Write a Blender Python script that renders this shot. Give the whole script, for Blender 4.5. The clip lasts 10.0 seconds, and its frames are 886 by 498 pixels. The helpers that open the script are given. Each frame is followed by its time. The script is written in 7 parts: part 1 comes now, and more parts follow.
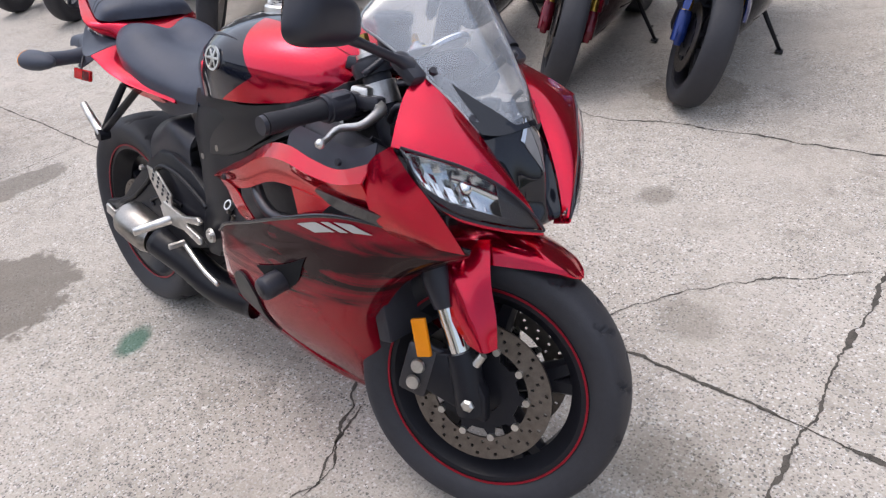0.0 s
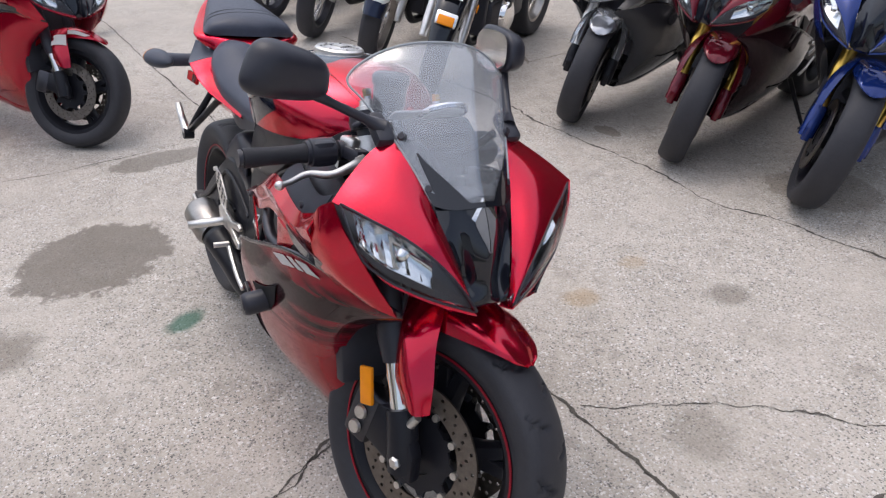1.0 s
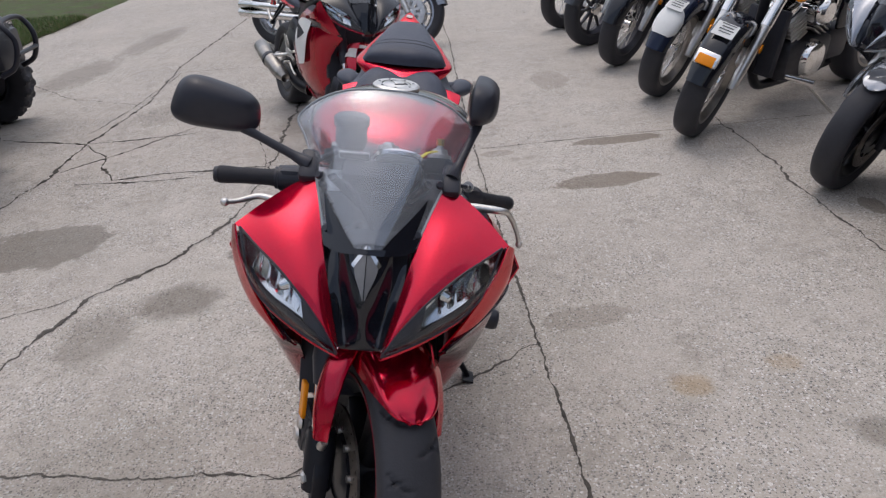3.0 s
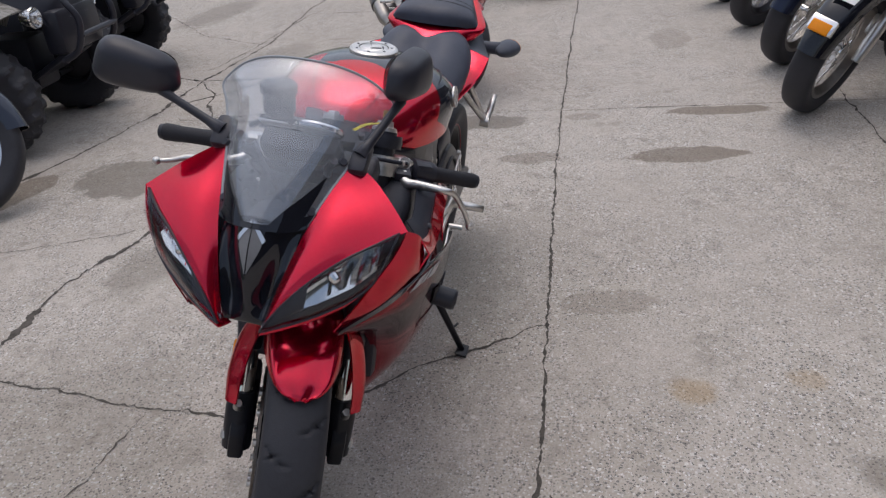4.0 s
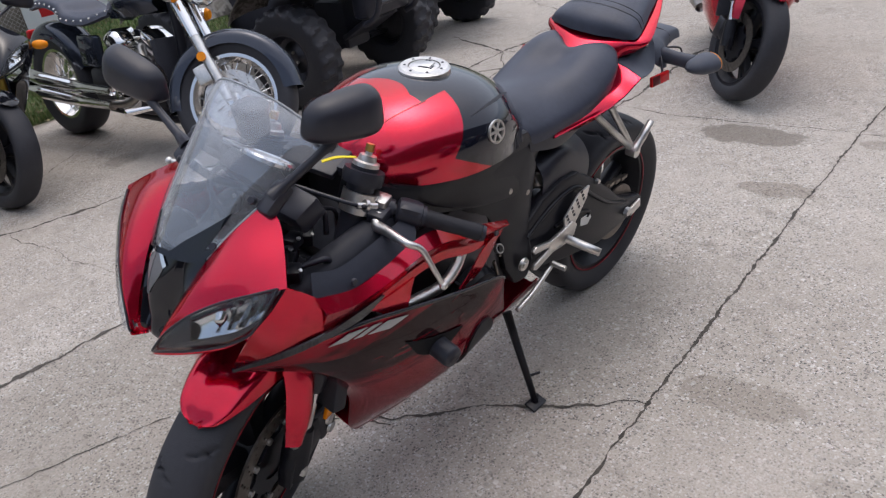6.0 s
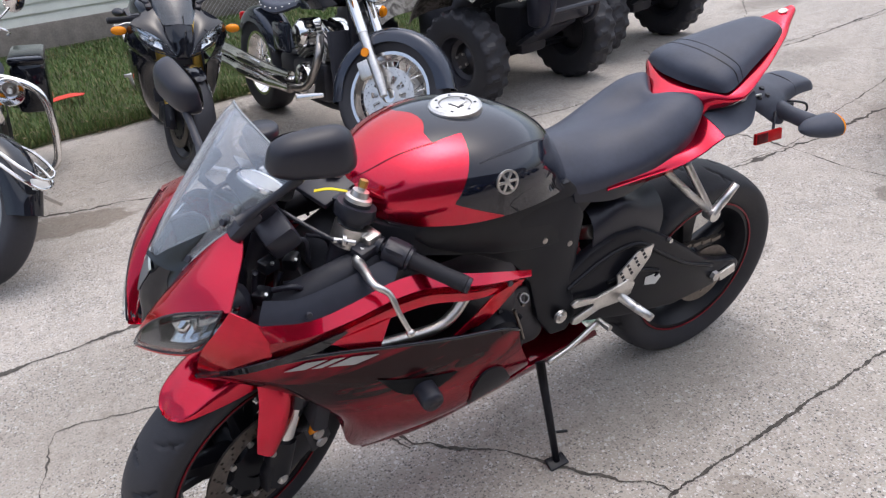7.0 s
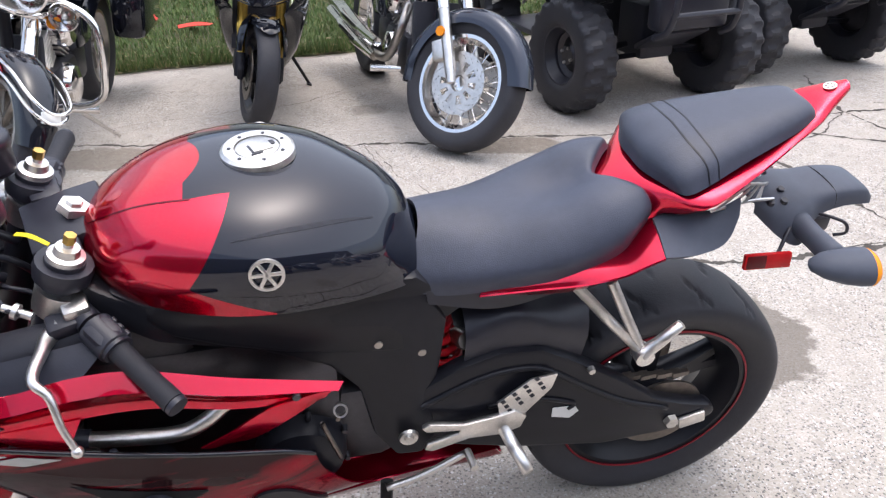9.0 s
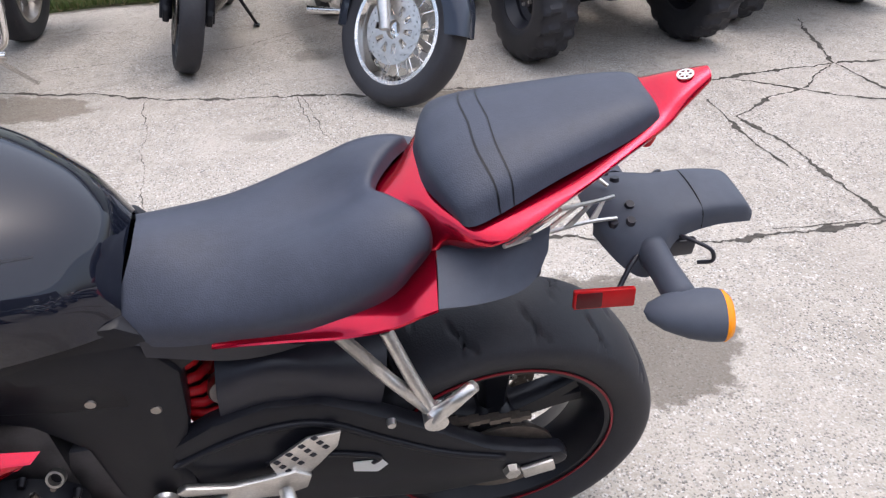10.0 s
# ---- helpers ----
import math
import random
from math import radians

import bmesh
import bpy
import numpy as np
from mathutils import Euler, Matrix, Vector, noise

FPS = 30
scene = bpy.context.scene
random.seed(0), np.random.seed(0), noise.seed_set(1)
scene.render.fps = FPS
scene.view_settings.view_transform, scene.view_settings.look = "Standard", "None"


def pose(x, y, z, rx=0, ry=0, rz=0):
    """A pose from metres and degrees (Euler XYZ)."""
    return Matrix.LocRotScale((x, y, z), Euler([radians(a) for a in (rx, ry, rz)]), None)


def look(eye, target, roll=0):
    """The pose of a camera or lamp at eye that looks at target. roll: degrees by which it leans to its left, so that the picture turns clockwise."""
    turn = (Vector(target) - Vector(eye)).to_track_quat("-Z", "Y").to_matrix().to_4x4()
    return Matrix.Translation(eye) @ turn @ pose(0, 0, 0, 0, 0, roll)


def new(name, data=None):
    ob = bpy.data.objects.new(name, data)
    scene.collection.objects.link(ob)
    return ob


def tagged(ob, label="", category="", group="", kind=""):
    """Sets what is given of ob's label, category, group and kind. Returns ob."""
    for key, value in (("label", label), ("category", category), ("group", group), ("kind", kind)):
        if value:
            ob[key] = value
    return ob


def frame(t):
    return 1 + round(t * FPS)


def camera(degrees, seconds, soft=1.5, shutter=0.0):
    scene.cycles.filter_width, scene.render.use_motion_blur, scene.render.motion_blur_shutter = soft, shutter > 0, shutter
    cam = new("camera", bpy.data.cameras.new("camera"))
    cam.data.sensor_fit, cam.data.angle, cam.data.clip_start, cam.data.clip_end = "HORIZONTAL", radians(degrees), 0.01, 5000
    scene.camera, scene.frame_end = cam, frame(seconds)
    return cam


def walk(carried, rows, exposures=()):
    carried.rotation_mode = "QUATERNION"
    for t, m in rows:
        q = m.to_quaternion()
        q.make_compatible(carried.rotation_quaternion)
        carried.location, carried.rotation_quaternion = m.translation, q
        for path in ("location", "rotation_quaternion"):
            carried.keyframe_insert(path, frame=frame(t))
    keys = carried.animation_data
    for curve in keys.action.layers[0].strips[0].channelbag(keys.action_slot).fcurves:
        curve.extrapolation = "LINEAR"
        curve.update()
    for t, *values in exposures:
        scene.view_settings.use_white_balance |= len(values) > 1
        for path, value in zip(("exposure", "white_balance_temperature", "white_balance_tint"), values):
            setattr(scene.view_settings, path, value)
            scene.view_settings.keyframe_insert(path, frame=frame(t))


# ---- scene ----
cam = camera(61.7, 10.0, soft=1.3)
PATH = [
    (0, (2.138, -0.735, 1.296), (0.878, 0.401, 0.238), -7.3),
    (0.5, (2.301, -0.608, 1.316), (0.815, 0.307, 0.339), -6.6),
    (1, (2.35, -0.434, 1.334), (0.8, 0.384, 0.371), -2.3),
    (1.5, (2.471, -0.238, 1.332), (0.79, 0.303, 0.392), -7.2),
    (2, (2.597, -0.058, 1.341), (0.829, 0.193, 0.44), -5.6),
    (2.5, (2.533, 0.103, 1.338), (0.756, 0.273, 0.436), -1.8),
    (3, (2.515, 0.322, 1.34), (0.715, 0.233, 0.473), -4.7),
    (3.2, (2.534, 0.445, 1.34), (0.767, 0.203, 0.436), -4.3),
    (4.3, (2.298, 0.835, 1.329), (0.645, 0.216, 0.388), -5.8),
    (4.5, (2.25, 0.915, 1.324), (0.65, 0.152, 0.399), -6.0),
    (5, (2.15, 1.149, 1.345), (0.692, 0.082, 0.486), -7.9),
    (5.2, (2.111, 1.189, 1.341), (0.677, 0.069, 0.512), -6.6),
    (6.3, (1.667, 1.328, 1.33), (0.575, -0.044, 0.369), -8.0),
    (6.5, (1.575, 1.365, 1.338), (0.494, -0.045, 0.421), -5.1),
    (7, (1.439, 1.473, 1.353), (0.697, -0.155, 0.458), -7.3),
    (7.5, (1.273, 1.381, 1.343), (0.604, -0.226, 0.357), 0.1),
    (8, (1.083, 1.362, 1.317), (0.681, -0.294, 0.27), -4.5),
    (8.5, (0.841, 1.373, 1.337), (0.526, -0.316, 0.313), -5.1),
    (9, (0.692, 1.236, 1.323), (0.376, -0.496, 0.374), -1.5),
    (9.5, (0.512, 1.098, 1.318), (0.083, -0.581, 0.319), -0.8),
    (10, (0.262, 0.995, 1.296), (0.016, -0.658, 0.197), -1.7),
]
EXPOSURES = [(0, 0.66, 6350, 11), (0.5, 0.64, 6350, 11), (1, 0.5, 6350, 11), (1.5, 0.4, 6350, 11), (2, 0.3, 6350, 11), (2.5, 0.1, 6350, 11), (3, 0.05, 6350, 11), (4.5, -0.05, 6350, 11), (5, 0.0, 6350, 11), (6.5, 0.5, 6280, 11), (7.5, 0.8, 6250, 11), (8.5, 1.1, 6250, 11), (9, 1.14, 6250, 11), (9.5, 1.04, 6250, 11), (10, 0.9, 6250, 11)]
walk(cam, [(t, look(eye, target, roll)) for t, eye, target, roll in PATH], EXPOSURES)

# ---- world and light: a bright overcast day ----
world = bpy.data.worlds.new("overcast_sky")
scene.world = world
world.use_nodes = True
wn, wl = world.node_tree.nodes, world.node_tree.links
sky = wn.new("ShaderNodeTexSky")
sky.sky_type, sky.sun_disc = "NISHITA", False
SUN_UP, SUN_ROUND = radians(78), radians(250)
sky.sun_elevation, sky.sun_rotation = SUN_UP, SUN_ROUND
sky.air_density, sky.dust_density, sky.ozone_density = 1.0, 4.0, 1.0
grey = wn.new("ShaderNodeHueSaturation")
grey.inputs["Saturation"].default_value = 0.72
wl.new(sky.outputs["Color"], grey.inputs["Color"])
wl.new(grey.outputs["Color"], wn["Background"].inputs["Color"])
wn["Background"].inputs["Strength"].default_value = 0.15
sun = new("sun", bpy.data.lights.new("sun", "SUN"))
sun.data.energy, sun.data.angle, sun.data.color = 0.8, radians(128), (1.0, 0.98, 0.96)
away = Vector((math.sin(SUN_ROUND) * math.cos(SUN_UP), math.cos(SUN_ROUND) * math.cos(SUN_UP), math.sin(SUN_UP)))
sun.matrix_world = look(away * 30, (0, 0, 0))


# ---- building helpers ----
def finish(bm, sharp=38):
    """Smooth faces with sharp edges where they fold."""
    limit = radians(sharp)
    for f in bm.faces:
        f.smooth = True
    for e in bm.edges:
        if len(e.link_faces) == 2 and e.calc_face_angle(0) > limit:
            e.smooth = False
    return bm


def part(name, bm, material, parent=None, label="", sharp=38):
    finish(bm, sharp)
    me = bpy.data.meshes.new(name)
    bm.to_mesh(me)
    bm.free()
    me.materials.append(material)
    ob = new(name, me)
    if parent is not None:
        ob.parent = parent
    if label:
        ob["label"] = label
    return ob


def thing(name, label, category, group="", kind="", at=None):
    ob = new(name)
    ob.empty_display_size = 0.1
    if at is not None:
        ob.matrix_world = at
    return tagged(ob, label, category, group, kind)


def crom(pts, n, closed=False):
    """n points on a smooth curve through pts."""
    P = [Vector(p) for p in pts]
    k = len(P)
    segs = k if closed else k - 1
    out = []
    for i in range(n):
        u = i / (n if closed else n - 1) * segs
        j = min(int(u), segs - 1)
        f = u - j
        if closed:
            a, b, c, d = P[(j - 1) % k], P[j], P[(j + 1) % k], P[(j + 2) % k]
        else:
            b, c = P[j], P[j + 1]
            a = P[j - 1] if j > 0 else b * 2 - c
            d = P[j + 2] if j + 2 < k else c * 2 - b
        out.append(0.5 * ((2 * b) + (c - a) * f + (2 * a - 5 * b + 4 * c - d) * f * f + (3 * b - a - 3 * c + d) * f ** 3))
    return out


def grid(rows, wrap=False, cap=False, flip=False, bm=None):
    """Quads between rows of points. wrap closes each row on itself."""
    bm = bm or bmesh.new()
    V = [[bm.verts.new(p) for p in r] for r in rows]
    n = len(V[0])
    for i in range(len(V) - 1):
        for j in range(n if wrap else n - 1):
            q = (V[i][j], V[i][(j + 1) % n], V[i + 1][(j + 1) % n], V[i + 1][j])
            q = [v for k, v in enumerate(q)]
            if flip:
                q.reverse()
            try:
                bm.faces.new(q)
            except ValueError:
                pass
    if cap:
        for r in (V[0], V[-1]):
            try:
                bm.faces.new(r)
            except ValueError:
                pass
    return bm


def loft(rows, nu=16, nv=16, thick=0.0, side=1, bm=None):
    """A smooth sheet through rows of control points, with thickness. side -1 mirrors it across y."""
    fine = [crom(r, nv) for r in rows]
    cols = [crom([fine[i][j] for i in range(len(fine))], nu) for j in range(nv)]
    R = [[cols[j][i] for j in range(nv)] for i in range(nu)]
    if side < 0:
        R = [[Vector((p.x, -p.y, p.z)) for p in r] for r in R]
    b = grid(R)
    bmesh.ops.remove_doubles(b, verts=b.verts, dist=0.0002)
    bmesh.ops.recalc_face_normals(b, faces=b.faces)
    if thick:
        bmesh.ops.solidify(b, geom=b.faces[:], thickness=thick)
        bmesh.ops.recalc_face_normals(b, faces=b.faces)
    if bm is not None:
        join(bm, b)
        return bm
    return b


def crom_at(pts, u):
    """The point at u, counted in control points, on the curve that crom draws."""
    P = [Vector(p) for p in pts]
    j = max(0, min(int(u), len(P) - 2))
    f = u - j
    b, c = P[j], P[j + 1]
    a = P[j - 1] if j > 0 else b * 2 - c
    d = P[j + 2] if j + 2 < len(P) else c * 2 - b
    return 0.5 * (2 * b + (c - a) * f + (2 * a - 5 * b + 4 * c - d) * f * f + (3 * b - a - 3 * c + d) * f * f * f)


def on_sheet(rows, edge_a, edge_b, off, side=1, thick=0.0012):
    """A thin piece lying off above a loft sheet: its two edges run in (row, column) of the sheet's control points."""
    def at(u, v):
        return crom_at([crom_at(r, v) for r in rows], u)
    n, out = 14, []
    A, B = crom([(u, v, 0) for u, v in edge_a], n), crom([(u, v, 0) for u, v in edge_b], n)
    for i in range(n):
        row = []
        for k in range(6):
            p = A[i].lerp(B[i], k / 5)
            q = at(p.x, p.y)
            t1, t2 = at(p.x + 0.05, p.y) - at(p.x - 0.05, p.y), at(p.x, p.y + 0.05) - at(p.x, p.y - 0.05)
            nrm = t1.cross(t2).normalized()
            if nrm.y + 0.3 * nrm.x + 0.3 * nrm.z < 0:
                nrm = -nrm
            q = q + nrm * off
            row.append(Vector((q.x, q.y * side, q.z)))
        out.append(row)
    b = grid(out)
    bmesh.ops.remove_doubles(b, verts=b.verts, dist=0.0001)
    bmesh.ops.recalc_face_normals(b, faces=b.faces)
    bmesh.ops.solidify(b, geom=b.faces[:], thickness=thick)
    bmesh.ops.recalc_face_normals(b, faces=b.faces)
    return b


def join(bm, other):
    me = bpy.data.meshes.new("tmp")
    other.to_mesh(me)
    other.free()
    bm.from_mesh(me)
    bpy.data.meshes.remove(me)
    return bm


def symmetric(rows):
    """Rows given from the middle outwards, mirrored to full width."""
    return [[(x, -y, z) for x, y, z in reversed(r[1:])] + list(r) for r in rows]


def tube(pts, radius, sides=10, smooth=0, bm=None, caps=True):
    """A round bar along pts; radius a number or a list."""
    P = crom(pts, smooth) if smooth else [Vector(p) for p in pts]
    n = len(P)
    rad = [radius] * n if not isinstance(radius, (list, tuple)) else [
        radius[min(int(i / (n - 1) * (len(radius) - 1)), len(radius) - 2)] * (1 - (i / (n - 1) * (len(radius) - 1)) % 1 if i < n - 1 else 0)
        + radius[min(int(i / (n - 1) * (len(radius) - 1)) + 1, len(radius) - 1)] * ((i / (n - 1) * (len(radius) - 1)) % 1 if i < n - 1 else 1)
        for i in range(n)]
    b = bm or bmesh.new()
    rows, ref = [], None
    for i in range(n):
        d = (P[min(i + 1, n - 1)] - P[max(i - 1, 0)]).normalized()
        if ref is None:
            ref = d.orthogonal().normalized()
        ref = (ref - d * ref.dot(d)).normalized()
        s = d.cross(ref)
        rows.append([P[i] + (ref * math.cos(2 * math.pi * k / sides) + s * math.sin(2 * math.pi * k / sides)) * rad[i] for k in range(sides)])
    grid(rows, wrap=True, cap=caps, bm=b)
    return b


def lathe(profile, sides=32, bm=None, closed=False, cap=False):
    """Turns (radius, across) pairs round the y axis."""
    b = bm or bmesh.new()
    rows = [[(r * math.cos(2 * math.pi * k / sides), a, r * math.sin(2 * math.pi * k / sides)) for k in range(sides)] for r, a in profile]
    if closed:
        rows.append(rows[0])
    grid(rows, wrap=True, cap=cap, bm=b)
    if closed:
        bmesh.ops.remove_doubles(b, verts=b.verts, dist=0.00005)
    return b


def box(cx, cy, cz, sx, sy, sz, bevel=0.0, m=None, bm=None, seg=2):
    b = bmesh.new()
    bmesh.ops.create_cube(b, size=1)
    bmesh.ops.scale(b, vec=(sx, sy, sz), verts=b.verts)
    if bevel:
        bmesh.ops.bevel(b, geom=b.edges[:], offset=bevel, segments=seg, profile=0.5, affect="EDGES")
    if m is not None:
        bmesh.ops.transform(b, matrix=m, verts=b.verts)
    bmesh.ops.translate(b, vec=(cx, cy, cz), verts=b.verts)
    if bm is not None:
        return join(bm, b)
    return b


def prism(outline, y0, y1, bevel=0.0, bm=None):
    """A plate: an outline in (x, z) between two y."""
    b = bmesh.new()
    lo = [b.verts.new((x, y0, z)) for x, z in outline]
    hi = [b.verts.new((x, y1, z)) for x, z in outline]
    b.faces.new(lo)
    b.faces.new(hi[::-1])
    n = len(lo)
    for i in range(n):
        b.faces.new((lo[i], hi[i], hi[(i + 1) % n], lo[(i + 1) % n]))
    bmesh.ops.recalc_face_normals(b, faces=b.faces)
    if bevel:
        bmesh.ops.bevel(b, geom=b.edges[:], offset=bevel, segments=2, profile=0.5, affect="EDGES")
    if bm is not None:
        return join(bm, b)
    return b


def moved(bm, m):
    bmesh.ops.transform(bm, matrix=m, verts=bm.verts)
    return bm


def rot(axis, deg):
    return Matrix.Rotation(radians(deg), 4, axis)


def mirror_y(bm):
    bmesh.ops.scale(bm, vec=(1, -1, 1), verts=bm.verts)
    bmesh.ops.reverse_faces(bm, faces=bm.faces)
    return bm


def bolt(p, axis, r=0.006, h=0.004, bm=None):
    """A round-headed screw at p along an axis."""
    b = bmesh.new()
    bmesh.ops.create_cone(b, cap_ends=True, segments=10, radius1=r, radius2=r * 0.8, depth=h)
    q = Vector((0, 0, 1)).rotation_difference(Vector(axis)).to_matrix().to_4x4()
    bmesh.ops.transform(b, matrix=Matrix.Translation(Vector(p)) @ q, verts=b.verts)
    if bm is not None:
        return join(bm, b)
    return b

# ---- materials ----
class Mat:
    """A node material: the principled shader with a few short ways to feed it."""

    def __init__(self, name, color=(0.5, 0.5, 0.5), rough=0.5, metal=0.0, coat=0.0, spec=0.5):
        self.m = bpy.data.materials.new(name)
        self.m.use_nodes = True
        self.nt = self.m.node_tree
        self.b = self.nt.nodes["Principled BSDF"]
        self.set("Base Color", (*color, 1))
        self.set("Roughness", rough)
        self.set("Metallic", metal)
        self.set("Coat Weight", coat)
        self.set("Coat Roughness", 0.04)
        self.set("Specular IOR Level", spec)

    def set(self, key, v):
        self.b.inputs[key].default_value = v

    def node(self, kind, **kw):
        n = self.nt.nodes.new(kind)
        for k, v in kw.items():
            if k in n.inputs:
                n.inputs[k].default_value = v
        return n

    def link(self, a, b):
        self.nt.links.new(a, b)

    def coords(self, which="Object"):
        return self.node("ShaderNodeTexCoord").outputs[which]

    def noise(self, scale, detail=4, rough=0.55, vec=None, distortion=0.0):
        n = self.node("ShaderNodeTexNoise", Scale=scale, Detail=detail, Roughness=rough, Distortion=distortion)
        self.link(vec or self.coords(), n.inputs["Vector"])
        return n.outputs["Fac"]

    def ramp(self, fac, stops):
        r = self.node("ShaderNodeValToRGB")
        while len(r.color_ramp.elements) < len(stops):
            r.color_ramp.elements.new(0.5)
        for e, (p, c) in zip(r.color_ramp.elements, stops):
            e.position, e.color = p, (*c, 1) if len(c) == 3 else c
        self.link(fac, r.inputs["Fac"])
        return r.outputs["Color"]

    def math(self, op, a, b=None, c=None):
        n = self.nt.nodes.new("ShaderNodeMath")
        n.operation = op
        for i, v in enumerate((a, b, c)):
            if v is None:
                continue
            if isinstance(v, (int, float)):
                n.inputs[i].default_value = v
            else:
                self.link(v, n.inputs[i])
        return n.outputs[0]

    def mix(self, fac, a, b, kind="MIX"):
        n = self.nt.nodes.new("ShaderNodeMix")
        n.data_type, n.blend_type = "RGBA", kind
        for key, v in ((0, fac), (6, a), (7, b)):
            if isinstance(v, (int, float)):
                n.inputs[key].default_value = v
            elif isinstance(v, tuple):
                n.inputs[key].default_value = (*v, 1) if len(v) == 3 else v
            else:
                self.link(v, n.inputs[key])
        return n.outputs[2]

    def bump(self, height, strength=0.3, dist=0.002):
        n = self.node("ShaderNodeBump", Strength=strength, Distance=dist)
        self.link(height, n.inputs["Height"])
        self.link(n.outputs["Normal"], self.b.inputs["Normal"])
        return self

    def color(self, sock):
        self.link(sock, self.b.inputs["Base Color"])
        return self

    def vary(self, color, amount=0.15, scale=8, rough=None, rough_amount=0.1):
        """Colour and gloss that change a little at two scales."""
        a, b = self.noise(scale), self.noise(scale * 9, detail=2)
        f = self.math("ADD", self.math("MULTIPLY", a, 0.65), self.math("MULTIPLY", b, 0.35))
        dark = tuple(c * (1 - amount) for c in color)
        light = tuple(min(1, c * (1 + amount)) for c in color)
        self.color(self.ramp(f, [(0.3, dark), (0.7, light)]))
        if rough is not None:
            self.link(self.math("MULTIPLY_ADD", f, rough_amount * 2, rough - rough_amount), self.b.inputs["Roughness"])
        return self


def paint(name, color, flake=0.25, rough=0.15, metal=0.65):
    """Glossy vehicle paint under clear coat, with fine flakes."""
    m = Mat(name, color, rough, metal, coat=1.0, spec=0.03)
    m.set("Coat IOR", 1.45)
    if max(color) < 0.03:
        m.set("Coat IOR", 1.55)
    m.set("Coat Roughness", 0.015)
    m.set("Specular Tint", (*(min(1.0, 0.02 + 1.1 * c) for c in color), 1))
    v = m.node("ShaderNodeTexVoronoi", Scale=1800.0)
    m.link(m.coords(), v.inputs["Vector"])
    s = m.node("ShaderNodeSeparateColor")
    m.link(v.outputs["Color"], s.inputs[0])
    dust_haze = m.noise(14, 5)
    f = m.math("ADD", m.math("MULTIPLY", s.outputs[0], flake), m.math("MULTIPLY", dust_haze, 0.15))
    m.color(m.ramp(f, [(0.0, tuple(c * 0.78 for c in color)), (0.5, tuple(min(1, c * 1.18) for c in color))]))
    m.link(m.math("MULTIPLY_ADD", dust_haze, 0.06, rough - 0.03), m.b.inputs["Roughness"])
    return m


def leathery(name, color, rough=0.55, grain=420, strength=0.25):
    m = Mat(name, color, rough, spec=0.36)
    m.vary(color, 0.18, 10, rough, 0.07)
    v = m.node("ShaderNodeTexVoronoi", Scale=float(grain))
    m.link(m.coords(), v.inputs["Vector"])
    m.bump(v.outputs["Distance"], strength, 0.0012)
    return m


def metal(name, color, rough=0.3, amount=0.2, scale=30):
    m = Mat(name, color, rough, 1.0)
    m.vary(color, amount, scale, rough, 0.1)
    m.bump(m.noise(260, 3), 0.08, 0.001)
    return m


def plastic(name, color, rough=0.45, amount=0.15, fine=380, strength=0.12):
    m = Mat(name, color, rough, spec=0.24)
    m.vary(color, amount, 7, rough, 0.06)
    m.bump(m.noise(fine, 2), strength, 0.001)
    return m


def glass(name, color, rough=0.02, clear=0.85, dust_haze=0.0):
    """Thin clear sheet: mostly see-through, with a real gloss."""
    m = Mat(name, color, rough)
    t = m.node("ShaderNodeBsdfTransparent")
    t.inputs["Color"].default_value = (*color, 1)
    g = m.node("ShaderNodeBsdfGlossy", Roughness=rough)
    fr = m.node("ShaderNodeLayerWeight", Blend=0.5)
    mx = m.node("ShaderNodeMixShader")
    m.link(m.math("MULTIPLY_ADD", m.math("POWER", fr.outputs["Facing"], 4.0), 0.8, 1 - clear), mx.inputs[0])
    m.link(t.outputs[0], mx.inputs[1])
    # pale diffuse layer paints the haze of reflected sky onto the sheet
    haze_film = m.node("ShaderNodeBsdfDiffuse")
    haze_film.inputs["Color"].default_value = (0.72, 0.74, 0.78, 1)
    both = m.node("ShaderNodeMixShader")
    both.inputs[0].default_value = dust_haze
    m.link(g.outputs[0], both.inputs[1])
    m.link(haze_film.outputs[0], both.inputs[2])
    m.link(both.outputs[0], mx.inputs[2])
    m.link(mx.outputs[0], m.nt.nodes["Material Output"].inputs["Surface"])
    return m


RED = (0.64, 0.003, 0.036)
red = paint("candy_red_paint", RED, rough=0.2, metal=0.85)
# darker copy of the red, for shade painted along the tank fold
fold_shade = paint("fold_shade_red", (0.20, 0.001, 0.012))
gloss_black = paint("gloss_black_paint", (0.009, 0.010, 0.016), 0.05, 0.4, 0.0)
satin_black = plastic("satin_black_plastic", (0.023, 0.023, 0.032), 0.38)
satin_black.set("Specular IOR Level", 0.42)
matt_black = plastic("matt_black_plastic", (0.021, 0.023, 0.034), 0.55, 0.2)
frame_black = plastic("frame_black_coating", (0.012, 0.012, 0.016), 0.34, 0.2)
frame_black.set("Specular IOR Level", 0.26)
opening_shade = plastic("opening_shade_black", (0.008, 0.008, 0.010), 0.8)
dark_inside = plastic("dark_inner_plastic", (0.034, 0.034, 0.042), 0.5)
rubber = leathery("tyre_rubber", (0.031, 0.031, 0.037), 0.58, 300, 0.2)
grip_rubber = leathery("grip_rubber", (0.018, 0.018, 0.023), 0.65, 700, 0.4)
seat_vinyl = leathery("seat_vinyl", (0.050, 0.056, 0.080), 0.44, 520, 0.2)
grey_plastic = plastic("grey_tail_plastic", (0.072, 0.080, 0.104), 0.5, 0.12)
silver = metal("cast_aluminium", (0.68, 0.655, 0.625), 0.36)
